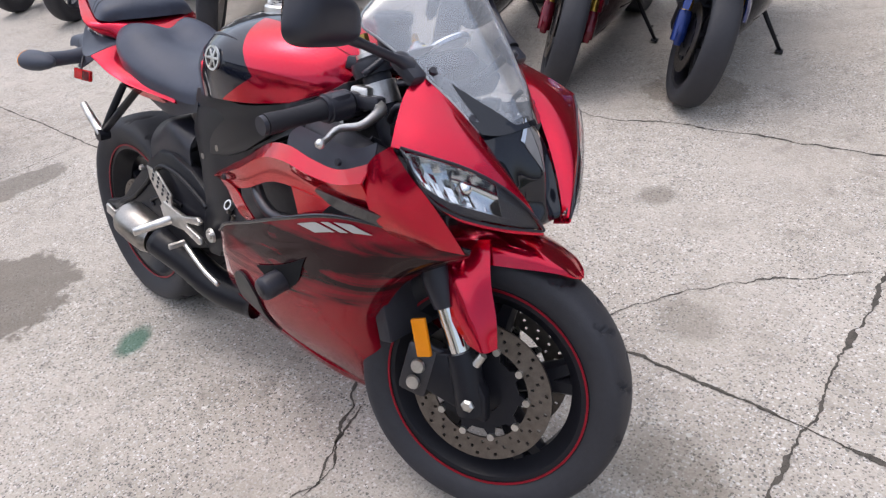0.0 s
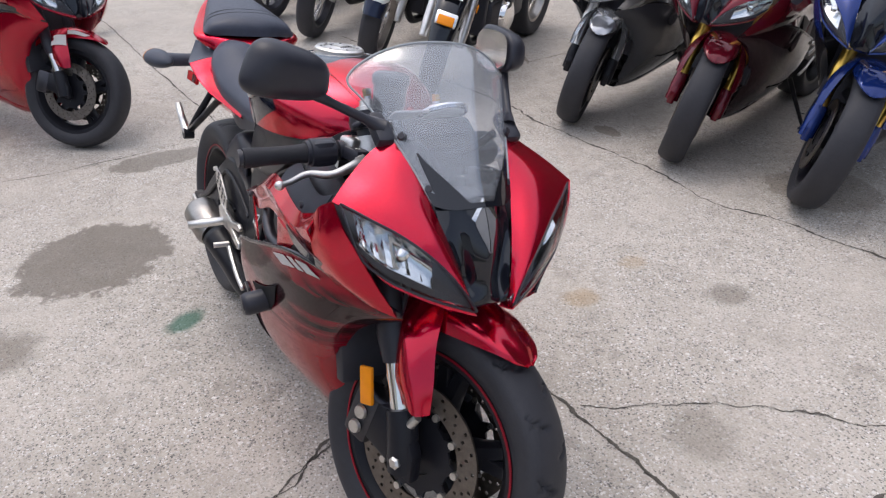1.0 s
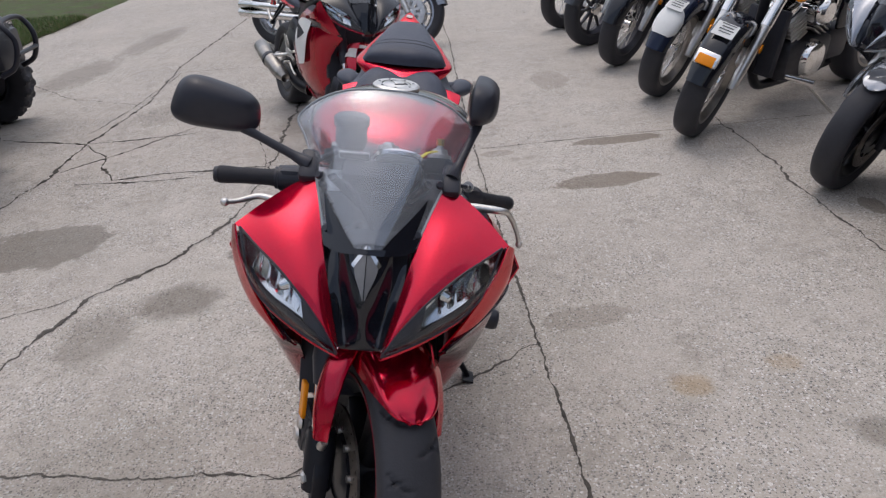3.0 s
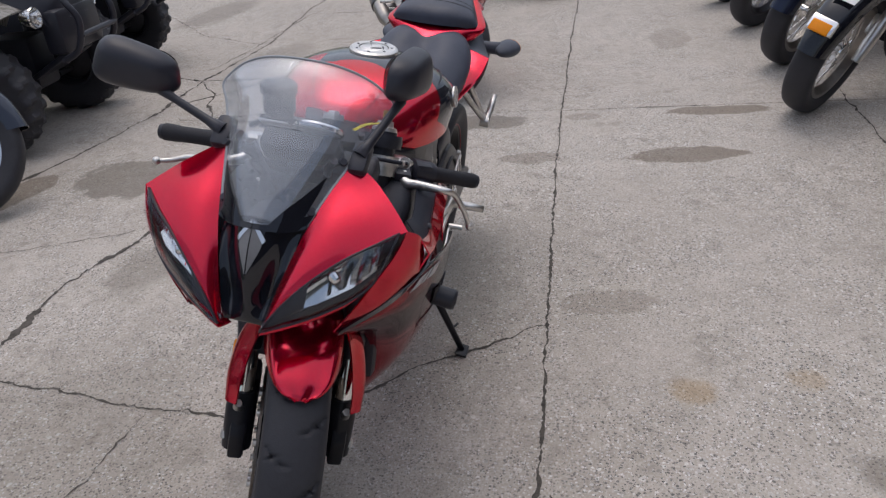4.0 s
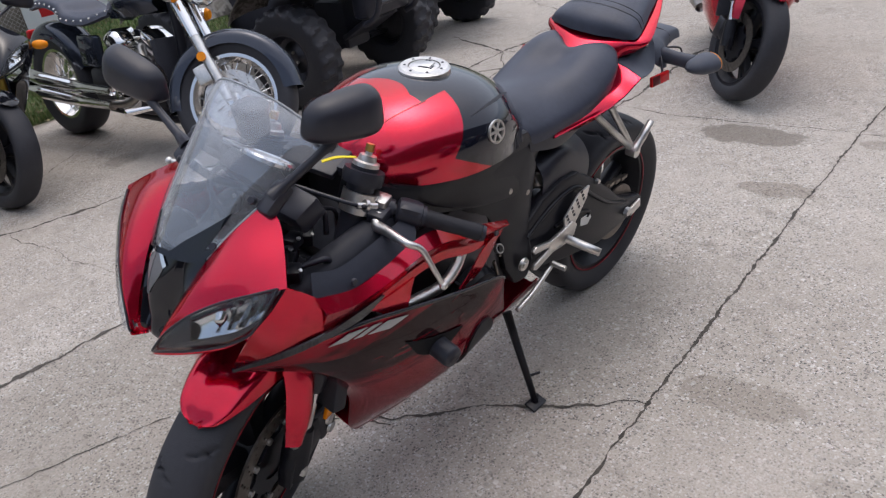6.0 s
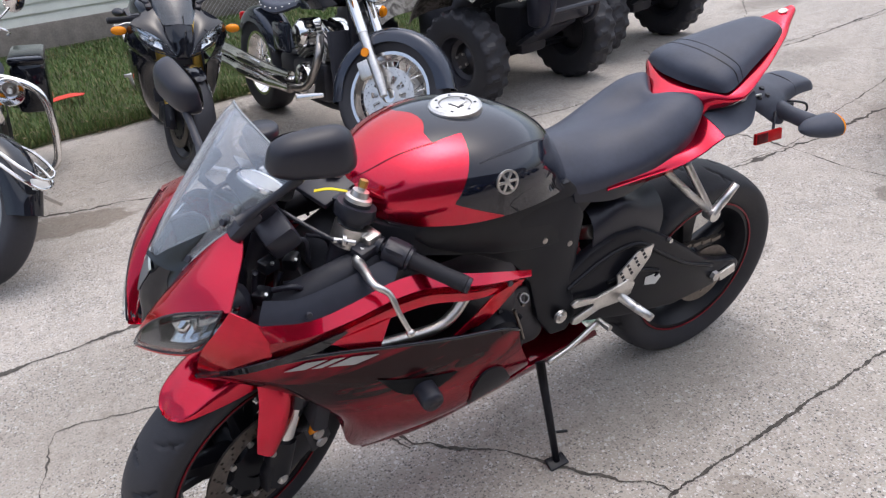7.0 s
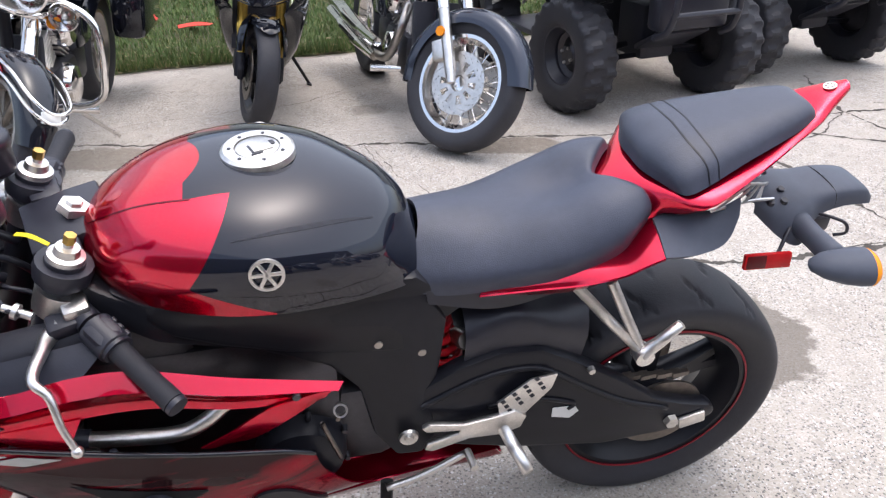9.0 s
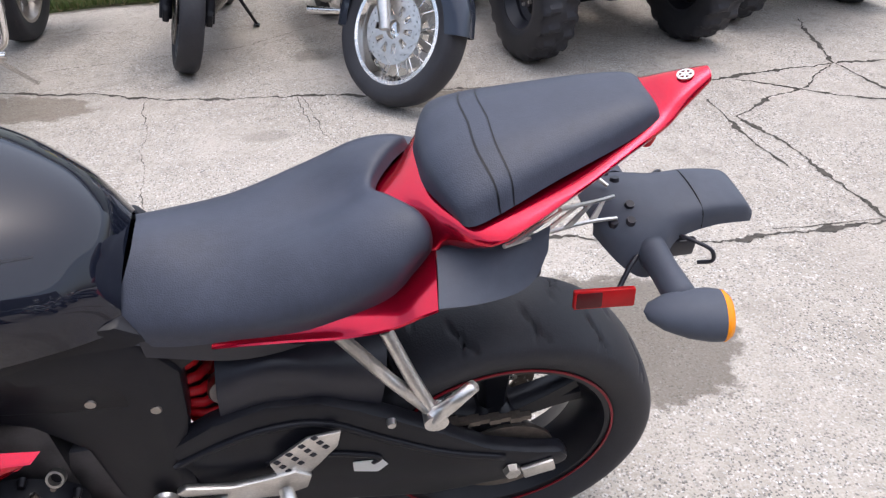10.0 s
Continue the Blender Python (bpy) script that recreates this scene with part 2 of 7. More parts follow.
chrome = metal("polished_chrome", (0.84, 0.82, 0.80), 0.09, 0.05)
steel = metal("brake_steel", (0.20, 0.175, 0.155), 0.45, 0.3, 60)
titanium = metal("silencer_metal", (0.38, 0.355, 0.33), 0.34)
dark_metal = metal("dark_engine_metal", (0.085, 0.084, 0.094), 0.45)
gold = metal("gold_anodised", (0.75, 0.48, 0.10), 0.3)
brass = metal("brass_nut", (0.65, 0.42, 0.12), 0.3)
white_plastic = plastic("white_plastic", (0.78, 0.78, 0.76), 0.4, 0.05)
amber = plastic("amber_lens", (0.85, 0.28, 0.01), 0.15, 0.1, 900, 0.25)
red_lens = plastic("red_lens", (0.50, 0.012, 0.015), 0.12, 0.15, 900, 0.25)
dark_lens = plastic("dark_red_lens", (0.10, 0.012, 0.014), 0.2)
orange_red = plastic("red_spring_paint", (0.55, 0.012, 0.02), 0.3)
yellow = plastic("yellow_tag", (0.85, 0.68, 0.02), 0.5, 0.08)
emblem_silver = plastic("emblem_silver", (0.17, 0.17, 0.175), 0.3)
mark_silver = plastic("mark_silver", (0.40, 0.39, 0.38), 0.35)
paper = plastic("paper_tag", (0.72, 0.72, 0.70), 0.8, 0.06)
ink = plastic("dark_print", (0.05, 0.05, 0.055), 0.8)
screen_glass = glass("clear_screen", (0.92, 0.94, 0.97), 0.03, 0.78, 0.40)
rim_tape = plastic("red_rim_tape", (0.22, 0.006, 0.016), 0.3)
edge_grey = plastic("screen_edge_plastic", (0.32, 0.34, 0.36), 0.3)
lamp_mirror = metal("lamp_mirror", (0.72, 0.73, 0.74), 0.13, 0.05)
smoke_glass = glass("smoked_screen", (0.20, 0.21, 0.24))
lamp_glass = glass("lamp_cover", (0.95, 0.96, 0.97), 0.02, 0.98)

# ---- ground: a concrete lot with joints, cracks and stains ----
STAINS = [  # x, y, half length, half width, turn in degrees, strength, tone
    (-1.36, -0.06, 0.11, 0.24, 5, 0.85, "wet"), (-0.45, -0.45, 0.27, 0.28, 20, 1.0, "wet"),
    (-1.56, 1.16, 0.07, 0.25, 6, 0.8, "brown"), (-0.94, 0.97, 0.09, 0.26, 8, 0.8, "brown"),
    (-0.87, 0.27, 0.07, 0.14, 10, 0.5, "brown"), (-1.45, 0.47, 0.05, 0.10, 10, 0.4, "brown"),
    (-0.54, -1.66, 0.24, 0.30, 0, 0.8, "wet"), (0.05, -0.82, 0.13, 0.15, 0, 0.7, "oil"),
    (0.74, 0.92, 0.05, 0.06, 0, 0.5, "rust"), (0.65, 1.22, 0.04, 0.05, 0, 0.4, "rust"),
    (0.33, 0.68, 0.07, 0.17, 12, 0.4, "brown"), (-0.30, -2.18, 0.26, 0.12, -8, 0.8, "brown"),
    (1.70, -2.50, 0.34, 0.16, -12, 0.75, "brown"), (0.18, -0.245, 0.045, 0.07, 35, 1.0, "green"),
    (0.98, 1.34, 0.06, 0.07, 0, 0.6, "oil"), (1.62, 0.30, 0.12, 0.10, 0, 0.5, "oil"),
    (1.40, 0.78, 0.10, 0.08, 0, 0.45, "oil"), (0.28, -1.05, 0.18, 0.14, 10, 0.5, "oil"),
    (-2.30, -0.80, 0.20, 0.16, 0, 0.4, "oil"), (-3.10, 0.95, 0.30, 0.14, 0, 0.3, "brown"),
    (0.62, 2.30, 0.24, 0.20, 0, 0.5, "brown"), (-0.45, 2.02, 0.09, 0.05, 0, 0.7, "brown"),
    (0.35, -2.95, 0.12, 0.09, 0, 0.5, "oil"), (0.55, -1.95, 0.10, 0.06, 0, 0.35, "oil"),
    (1.45, -0.75, 0.70, 0.45, 0, 0.42, "oil"), (1.75, 0.05, 0.45, 0.30, 0, 0.32, "oil"), (0.45, 0.15, 0.55, 0.22, 0, 0.30, "oil"),
    (-4.6, -3.4, 0.7, 0.25, 0, 0.5, "oil"), (-6.4, -3.3, 0.9, 0.2, 0, 0.45, "oil"), (-2.9, -1.9, 0.3, 0.2, 0, 0.35, "oil"),
]
TONES = {"wet": (0.172, 0.148, 0.120), "brown": (0.185, 0.148, 0.110), "oil": (0.14, 0.12, 0.095), "rust": (0.42, 0.27, 0.10), "green": (0.05, 0.17, 0.12)}


def concrete():
    m = Mat("weathered_concrete", (0.45, 0.43, 0.40), 0.9, spec=0.3)
    P = m.coords()
    big, mid, fine = m.noise(0.7, 5, 0.6, P), m.noise(5.5, 5, 0.6, P), m.noise(150, 3, 0.6, P)
    base = m.ramp(m.math("ADD", m.math("MULTIPLY", big, 0.5), m.math("MULTIPLY", mid, 0.5)), [(0.30, (0.358, 0.312, 0.263)), (0.50, (0.453, 0.402, 0.344)), (0.72, (0.547, 0.490, 0.426))])
    # aggregate: small stones of mixed tone set in the worn surface
    warp = m.node("ShaderNodeVectorMath")
    warp.operation = "ADD"
    jitter = m.node("ShaderNodeTexNoise", Scale=90.0)
    m.link(P, jitter.inputs["Vector"])
    small = m.node("ShaderNodeVectorMath")
    small.operation = "SCALE"
    small.inputs["Scale"].default_value = 0.009
    m.link(jitter.outputs["Color"], small.inputs[0])
    m.link(P, warp.inputs[0])
    m.link(small.outputs[0], warp.inputs[1])
    heights = []
    sparse = m.noise(1.9, 3, 0.6, P)
    for scale, share, reach, stops in ((60.0, 0.74, 0.40, [(0.0, (0.24, 0.21, 0.18)), (0.5, (0.36, 0.335, 0.30)), (1.0, (0.74, 0.72, 0.68))]),
                                (112.0, 0.66, 0.38, [(0.0, (0.035, 0.032, 0.030)), (0.5, (0.10, 0.092, 0.082)), (1.0, (0.22, 0.20, 0.18))]),
                                (95.0, 0.82, 0.36, [(0.0, (0.55, 0.53, 0.50)), (1.0, (0.80, 0.78, 0.75))]),
                                (170.0, 0.62, 0.42, [(0.0, (0.06, 0.055, 0.05)), (0.55, (0.16, 0.148, 0.135)), (0.6, (0.60, 0.58, 0.56)), (1.0, (0.80, 0.78, 0.76))])):
        v = m.node("ShaderNodeTexVoronoi", Scale=scale)
        m.link(warp.outputs[0], v.inputs["Vector"])
        s = m.node("ShaderNodeSeparateColor")
        m.link(v.outputs["Color"], s.inputs[0])
        inside = m.math("LESS_THAN", v.outputs["Distance"], reach)
        pick = m.math("MULTIPLY", m.math("GREATER_THAN", s.outputs[0], share), inside)
        worn = m.math("MULTIPLY", pick, m.ramp(sparse, [(0.34, (0.35, 0.35, 0.35)), (0.56, (1, 1, 1))]))
        base = m.mix(m.math("MULTIPLY", worn, 0.95), base, m.ramp(s.outputs[1], stops))
        heights.append(worn)
    base = m.mix(0.22, base, m.ramp(fine, [(0.32, (0.10, 0.095, 0.09)), (0.5, (0.38, 0.366, 0.35)), (0.68, (0.78, 0.76, 0.74))]))
    grime = m.math("MULTIPLY", m.ramp(m.noise(13, 6, 0.68, P, 0.4), [(0.50, (0, 0, 0)), (0.66, (1, 1, 1))]), m.ramp(m.noise(2.3, 4, 0.6, P), [(0.40, (0.12, 0.12, 0.12)), (0.62, (1, 1, 1))]))
    base = m.mix(m.math("MULTIPLY", grime, 0.48), base, (0.20, 0.175, 0.145))
    bare = m.ramp(m.noise(21, 5, 0.65, P, 0.3), [(0.56, (0, 0, 0)), (0.70, (1, 1, 1))])
    base = m.mix(m.math("MULTIPLY", bare, 0.30), base, (0.58, 0.54, 0.48))
    # ground past a ragged line near the lawn is scaled two percent darker
    sep = m.node("ShaderNodeSeparateXYZ")
    m.link(P, sep.inputs[0])
    line = m.math("ADD", sep.outputs[1], m.math("MULTIPLY", m.noise(3, 4, 0.6, P), 0.25))
    lawn_tone = m.node("ShaderNodeMapRange")
    lawn_tone.inputs["From Min"].default_value, lawn_tone.inputs["From Max"].default_value = -1.05, -1.35
    lawn_tone.inputs["To Min"].default_value, lawn_tone.inputs["To Max"].default_value = 1.0, 0.98
    m.link(line, lawn_tone.inputs["Value"])
    toned = m.node("ShaderNodeVectorMath")
    toned.operation = "SCALE"
    m.link(base, toned.inputs[0])
    m.link(lawn_tone.outputs[0], toned.inputs["Scale"])
    base = toned.outputs[0]
    rough = None
    edge = m.math("SUBTRACT", m.noise(9, 5, 0.65, P), 0.5)
    for x, y, a, b, turn, strength, tone in STAINS:
        mp = m.node("ShaderNodeMapping")
        mp.vector_type = "TEXTURE"
        mp.inputs["Location"].default_value = (x, y, 0)
        mp.inputs["Rotation"].default_value = (0, 0, radians(turn))
        mp.inputs["Scale"].default_value = (a, b, 1)
        m.link(P, mp.inputs["Vector"])
        ln = m.node("ShaderNodeVectorMath")
        ln.operation = "LENGTH"
        m.link(mp.outputs[0], ln.inputs[0])
        d = m.math("MULTIPLY_ADD", edge, 1.1, ln.outputs["Value"])
        fade = m.node("ShaderNodeMapRange")
        fade.interpolation_type = "SMOOTHSTEP"
        soft = 0.07 if tone in ("wet", "brown") else 0.38
        fade.inputs["From Min"].default_value, fade.inputs["From Max"].default_value = 1.0 + soft, 1.0 - soft
        m.link(d, fade.inputs["Value"])
        patchy = m.math("MULTIPLY", fade.outputs[0], m.math("MULTIPLY_ADD", mid, 0.5, strength - 0.25))
        base = m.mix(m.math("MULTIPLY", patchy, 0.8), base, m.mix(0.35, TONES[tone], base, "MULTIPLY"))
        if tone == "wet":
            rough = fade.outputs[0] if rough is None else m.math("MAXIMUM", rough, fade.outputs[0])
    m.color(base)
    m.link(m.math("MULTIPLY_ADD", rough, -0.30, 0.90), m.b.inputs["Roughness"])
    h = m.math("ADD", m.math("MULTIPLY", fine, 0.6), m.math("ADD", m.math("MULTIPLY", heights[0], 0.4), m.math("MULTIPLY", mid, 0.5)))
    m.bump(h, 0.9, 0.005)
    return m


concrete_mat = concrete()
ground_bm = bmesh.new()
STEP = [-400, -60, -20, -8, -4, -2, 0, 2, 4, 8, 20, 60, 400]
grid([[(x, y, 0) for y in STEP] for x in STEP], bm=ground_bm)
bmesh.ops.recalc_face_normals(ground_bm, faces=ground_bm.faces)
ground = part("ground", ground_bm, concrete_mat.m)
tagged(ground, "weathered grey concrete lot with exposed aggregate and stains", "ground", kind="structure")

crack_mat = Mat("crack_dirt", (0.07, 0.06, 0.05), 0.95)
crack_mat.vary((0.075, 0.066, 0.056), 0.6, 25)
crack_mat.bump(crack_mat.noise(120), 0.6, 0.004)


def crack(points, width=0.010, wander=0.014, name="crack"):
    """A ragged open crack: a dark strip of uneven width along a wandering line."""
    rng = random.Random(int(abs(points[0][0] * 977 + points[-1][1] * 131) * 100))
    P = [Vector((x, y, 0)) for x, y in points]
    fine, total = [], 0.0
    for a, b in zip(P, P[1:]):
        n = max(2, int((b - a).length / 0.008))
        fine += [a.lerp(b, i / n) for i in range(n)]
    fine.append(P[-1])
    bm, rows = bmesh.new(), []
    for i, p in enumerate(fine):
        d = (fine[min(i + 1, len(fine) - 1)] - fine[max(i - 1, 0)]).normalized()
        s = Vector((-d.y, d.x, 0))
        q = p + s * wander * (1.6 * noise.noise((p.x * 4 + 3, p.y * 4, 1)) + noise.noise((p.x * 17, p.y * 17, 7)) + 0.45 * noise.noise((p.x * 60, p.y * 60, 2)))
        fade = min(1.0, 0.25 + i * 0.03, 0.25 + (len(fine) - 1 - i) * 0.03)
        w = width * (1.0 if width < 0.013 else 1.45) * fade * max(0.06, 0.30 + 1.5 * noise.noise((p.x * 9, p.y * 9, 3)) + 0.9 * noise.noise((p.x * 38, p.y * 38, 5)))
        chip = width * 0.35
        rows.append([q - s * (w * 0.5 + chip * rng.random()) + Vector((0, 0, 0.0015)), q + s * (w * 0.5 + chip * rng.random()) + Vector((0, 0, 0.0015))])
    grid(rows, bm=bm)
    bmesh.ops.recalc_face_normals(bm, faces=bm.faces)
    for f in bm.faces:
        if f.normal.z < 0:
            f.normal_flip()
    return part(name, bm, crack_mat.m, ground)


crack([(-14, -0.35), (-8, -0.05), (-5.03, 0.18), (-3.2, 0.26), (-1.6, 0.35), (-0.9, 0.39), (-0.13, 0.45), (0.39, 0.50), (0.97, 0.55), (1.48, 0.58), (1.79, 0.58)], 0.011, 0.007, "joint")
crack([(1.79, 0.58), (2.6, 0.56), (6, 0.7)], 0.011, 0.007, "joint")
crack([(-1.55, 0.35), (-1.62, 0.97), (-1.68, 1.53), (-1.8, 2.6), (-2.1, 4.8)], 0.008, 0.003, "joint")
crack([(1.71, 1.9), (1.74, 1.26), (1.76, 1.0), (1.79, 0.6), (1.82, 0.3), (1.86, -0.3)], 0.012, 0.014, "joint")
crack([(-5, -1.02), (-2.76, -0.91), (-1.42, -0.82), (-0.78, -0.82), (-0.3, -0.98), (0.0, -1.22), (0.45, -1.30), (0.64, -1.28), (0.97, -1.22), (1.18, -1.20), (1.44, -1.18), (1.75, -1.17), (2.6, -1.1)], 0.018, 0.018)
crack([(-9, -2.65), (-7.9, -2.55), (-4.64, -2.41), (-3.31, -2.21), (-2.6, -2.2), (-2.2, -2.22), (-1.62, -2.14), (-0.84, -2.2), (-0.2, -2.33), (0.04, -2.30), (0.42, -2.37), (0.95, -2.45), (1.75, -2.72), (3.0, -2.9)], 0.018, 0.017)
crack([(-4.38, -1.63), (-4.40, -2.3)], 0.011)
crack([(-2.3, -1.5), (-2.22, -1.88), (-2.2, -2.22), (-2.43, -2.93)], 0.016)
crack([(-2.17, -2.2), (-1.86, -1.95), (-1.64, -1.88), (-1.44, -1.71), (-1.49, -1.19), (-1.50, -0.83)], 0.016)
crack([(-1.5, -0.84), (-1.46, -0.5), (-1.49, -0.22), (-1.56, 0.34)], 0.006, 0.006)
crack([(-2.9, -1.24), (-2.17, -1.05), (-1.48, -0.84), (-1.09, -0.86)], 0.006, 0.008)
crack([(-2.46, -2.32), (-2.98, -2.27), (-4.4, -2.3)], 0.009)
crack([(-2.51, -1.53), (-2.05, -1.80), (-1.62, -2.12)], 0.014)
crack([(-1.38, -1.24), (-1.37, -1.66), (-1.40, -1.92)], 0.013)
crack([(-0.66, -0.85), (-0.27, -1.0), (0.04, -1.34), (0.3, -1.9), (0.42, -2.37)], 0.004)
crack([(0.97, -1.22), (1.0, -0.9), (1.02, -0.57), (1.03, -0.17), (0.86, 0.03), (0.69, 0.22), (0.59, 0.36), (0.48, 0.50)], 0.009, 0.016)
crack([(0.97, -1.22), (0.99, -1.60), (1.05, -1.92), (1.12, -2.5)], 0.004)
crack([(1.05, -0.26), (1.0, -0.15), (0.93, 0.0)], 0.009)
crack([(-3.3, 1.72), (-2.2, 1.78), (-1.61, 1.80), (-1.08, 1.84), (-0.73, 1.81), (-0.24, 1.85), (0.21, 1.85), (0.51, 1.82), (0.75, 1.93), (1.4, 2.0), (2.2, 2.1)], 0.011, 0.012)
crack([(1.16, 0.59), (1.32, 0.85), (1.47, 1.06), (1.7, 1.26)], 0.005, 0.014)
crack([(0.42, -2.37), (0.38, -2.04)], 0.006)
crack([(1.86, -0.3), (1.8, -0.68), (1.64, -0.67), (1.3, -0.55), (1.02, -0.57)], 0.004, 0.014)
crack([(1.9, -2.95), (1.5, -3.05), (0.7, -3.2), (0.2, -3.6)], 0.005, 0.02)
crack([(-3.2, -2.25), (-3.6, -3.0), (-4.5, -3.9)], 0.009)
crack([(-6.5, -2.5), (-6.1, -1.2), (-6.4, 0.1)], 0.010)

# ---- wheels ----
def tyre_mesh(radius, width, rim, detail=True):
    """A rounded motorcycle tyre about the y axis; with detail, curved tread grooves are cut in."""
    hw = width / 2
    prof = [(rim, -hw * 0.62), (rim + 0.012, -hw * 0.80), (radius * 0.82, -hw * 0.97), (radius * 0.90, -hw), (radius * 0.955, -hw * 0.86), (radius * 0.988, -hw * 0.50), (radius, 0)]
    prof += [(r, -a) for r, a in reversed(prof[:-1])]
    n, sides = (44, 450) if detail else (16, 40)
    P = crom([(r, a, 0) for r, a in prof], n)
    rows = []
    for p in P:
        row = []
        for k in range(sides):
            ang = 2 * math.pi * k / sides
            r = p.x
            if detail and r > radius * 0.90:
                u = abs(p.y) / hw
                ph = (k / sides * 15 + (0.5 if p.y > 0 else 0.0) - 0.42 * u * u) % 1.0
                if 0.10 < u < 0.88 and abs(ph - 0.5) < 0.024 + 0.014 * (1 - u):
                    r -= 0.006
                ph2 = (k / sides * 15 + (0.0 if p.y > 0 else 0.5) + 0.25 * u) % 1.0
                if 0.42 < u < 0.84 and abs(ph2 - 0.3) < 0.020:
                    r -= 0.004
            row.append((r * math.cos(ang), p.y, r * math.sin(ang)))
        rows.append(row)
    return grid(rows, wrap=True)


def rim_mesh(rim, hw):
    lip = rim + 0.013
    return lathe([(rim - 0.030, -hw * 0.25), (rim - 0.014, -hw * 0.55), (rim - 0.004, -hw * 0.78), (lip, -hw * 0.80), (lip, -hw * 0.72), (rim, -hw * 0.6),
                  (rim, hw * 0.6), (lip, hw * 0.72), (lip, hw * 0.80), (rim - 0.004, hw * 0.78), (rim - 0.014, hw * 0.55), (rim - 0.030, hw * 0.25), (rim - 0.030, -hw * 0.25)], 72)


def spoke(rim, hub, ang, w0, w1, deep, split=False):
    """One cast spoke from hub to rim; split gives a Y."""
    b = bmesh.new()
    legs = ((-0.13, 0.10), (0.13, -0.10)) if split else ((0, 0),)
    for da, _ in legs:
        a0, a1 = ang, ang + da
        rows = []
        for t in (0, 0.25, 0.5, 0.75, 1):
            r = hub + (rim - 0.02 - hub) * t
            a = a0 + (a1 - a0) * t
            w, d = (w0 + (w1 - w0) * t) / 2, deep * (1 - 0.35 * t) / 2
            c = Vector((r * math.cos(a), 0, r * math.sin(a)))
            s = Vector((-math.sin(a), 0, math.cos(a)))
            y = Vector((0, 1, 0))
            rows.append([c + s * w * 0.6 - y * d, c + s * w - y * d * 0.4, c + s * w + y * d * 0.4, c + s * w * 0.6 + y * d,
                         c - s * w * 0.6 + y * d, c - s * w + y * d * 0.4, c - s * w - y * d * 0.4, c - s * w * 0.6 - y * d])
        grid(rows, wrap=True, cap=True, bm=b)
    bmesh.ops.recalc_face_normals(b, faces=b.faces)
    return b


def disc_mesh(r0, r1, y, thick=0.005, holes=True, sides=132):
    """A drilled brake ring."""
    n = 7
    rows = [[((r0 + (r1 - r0) * i / n) * math.cos(2 * math.pi * k / sides), y, (r0 + (r1 - r0) * i / n) * math.sin(2 * math.pi * k / sides)) for k in range(sides)] for i in range(n + 1)]
    b = grid(rows, wrap=True)
    b.faces.ensure_lookup_table()
    if holes:
        gone = []
        for i in range(n):
            for k in range(sides):
                if (i == 1 and k % 6 == 0) or (i == 3 and k % 6 == 2) or (i == 5 and k % 6 == 4):
                    gone.append(b.faces[i * sides + k])
        bmesh.ops.delete(b, geom=gone, context="FACES")
    bmesh.ops.recalc_face_normals(b, faces=b.faces)
    bmesh.ops.solidify(b, geom=b.faces[:], thickness=thick)
    bmesh.ops.recalc_face_normals(b, faces=b.faces)
    return b


def cast_wheel(root, name, m, radius, width, rim, mats, discs=(), detail=True, spokes=5, split=False, stripe=None, sprocket=None):
    """Wheel > tyre, rim, spokes, hub, discs; its meshes are carried by the matrix m."""
    w = part(name, moved(tyre_mesh(radius, width, rim, detail), m), rubber.m, root, "black treaded road tyre", 60)
    part("rim", moved(rim_mesh(rim, width / 2), m), mats["rim"].m, w)
    if stripe:
        for s in (-1, 1):
            y = s * width / 2 * 0.815
            part("rim_stripe", moved(lathe([(rim + 0.006, y), (rim + 0.0105, y), (rim + 0.0105, y + s * 0.002), (rim + 0.006, y + s * 0.002)], 72, closed=True), m), stripe.m, w, "thin red rim stripe")
    for k in range(spokes):
        part("spoke", moved(spoke(rim, 0.04, 2 * math.pi * (k + 0.25) / spokes, 0.050, 0.034, 0.05, split), m), mats["rim"].m, w)
    part("hub", moved(lathe([(0.0, -0.06), (0.045, -0.06), (0.050, -0.03), (0.042, 0.0), (0.050, 0.03), (0.045, 0.06), (0.0, 0.06)], 24), m), mats["rim"].m, w)
    for r0, r1, y in discs:
        part("brake_disc", moved(disc_mesh(r0, r1, y, holes=detail or r1 > 0.12), m), steel.m, w, "drilled steel brake disc")
        sides = 60
        star = [[(rr * math.cos(2 * math.pi * k / sides), y, rr * math.sin(2 * math.pi * k / sides)) for k in range(sides)] for rr in (0.045, r0 * 0.78)]
        star.append([((r0 * 0.97 if k % 6 in (0, 1) else r0 * 0.80) * math.cos(2 * math.pi * k / sides), y, (r0 * 0.97 if k % 6 in (0, 1) else r0 * 0.80) * math.sin(2 * math.pi * k / sides)) for k in range(sides)])
        carrier = grid(star, wrap=True)
        bmesh.ops.recalc_face_normals(carrier, faces=carrier.faces)
        bmesh.ops.solidify(carrier, geom=carrier.faces[:], thickness=0.006)
        part("disc_carrier", moved(carrier, m), mats.get("carrier", dark_metal).m, w)
        if detail:
            for k in range(10):
                a = 2 * math.pi * (k + 0.08) / 10
                bobbin = lathe([(0.0, -0.006), (0.0075, -0.006), (0.0075, 0.006), (0.0, 0.006)], 10)
                part("disc_bobbin", moved(bobbin, m @ Matrix.Translation((r0 * 0.97 * math.cos(a), y, r0 * 0.97 * math.sin(a)))), silver.m, w)
    if sprocket:
        part("sprocket", moved(disc_mesh(0.06, 0.092, sprocket, 0.006, False, 60), m), steel.m, w, "dull steel chain sprocket")
    return w


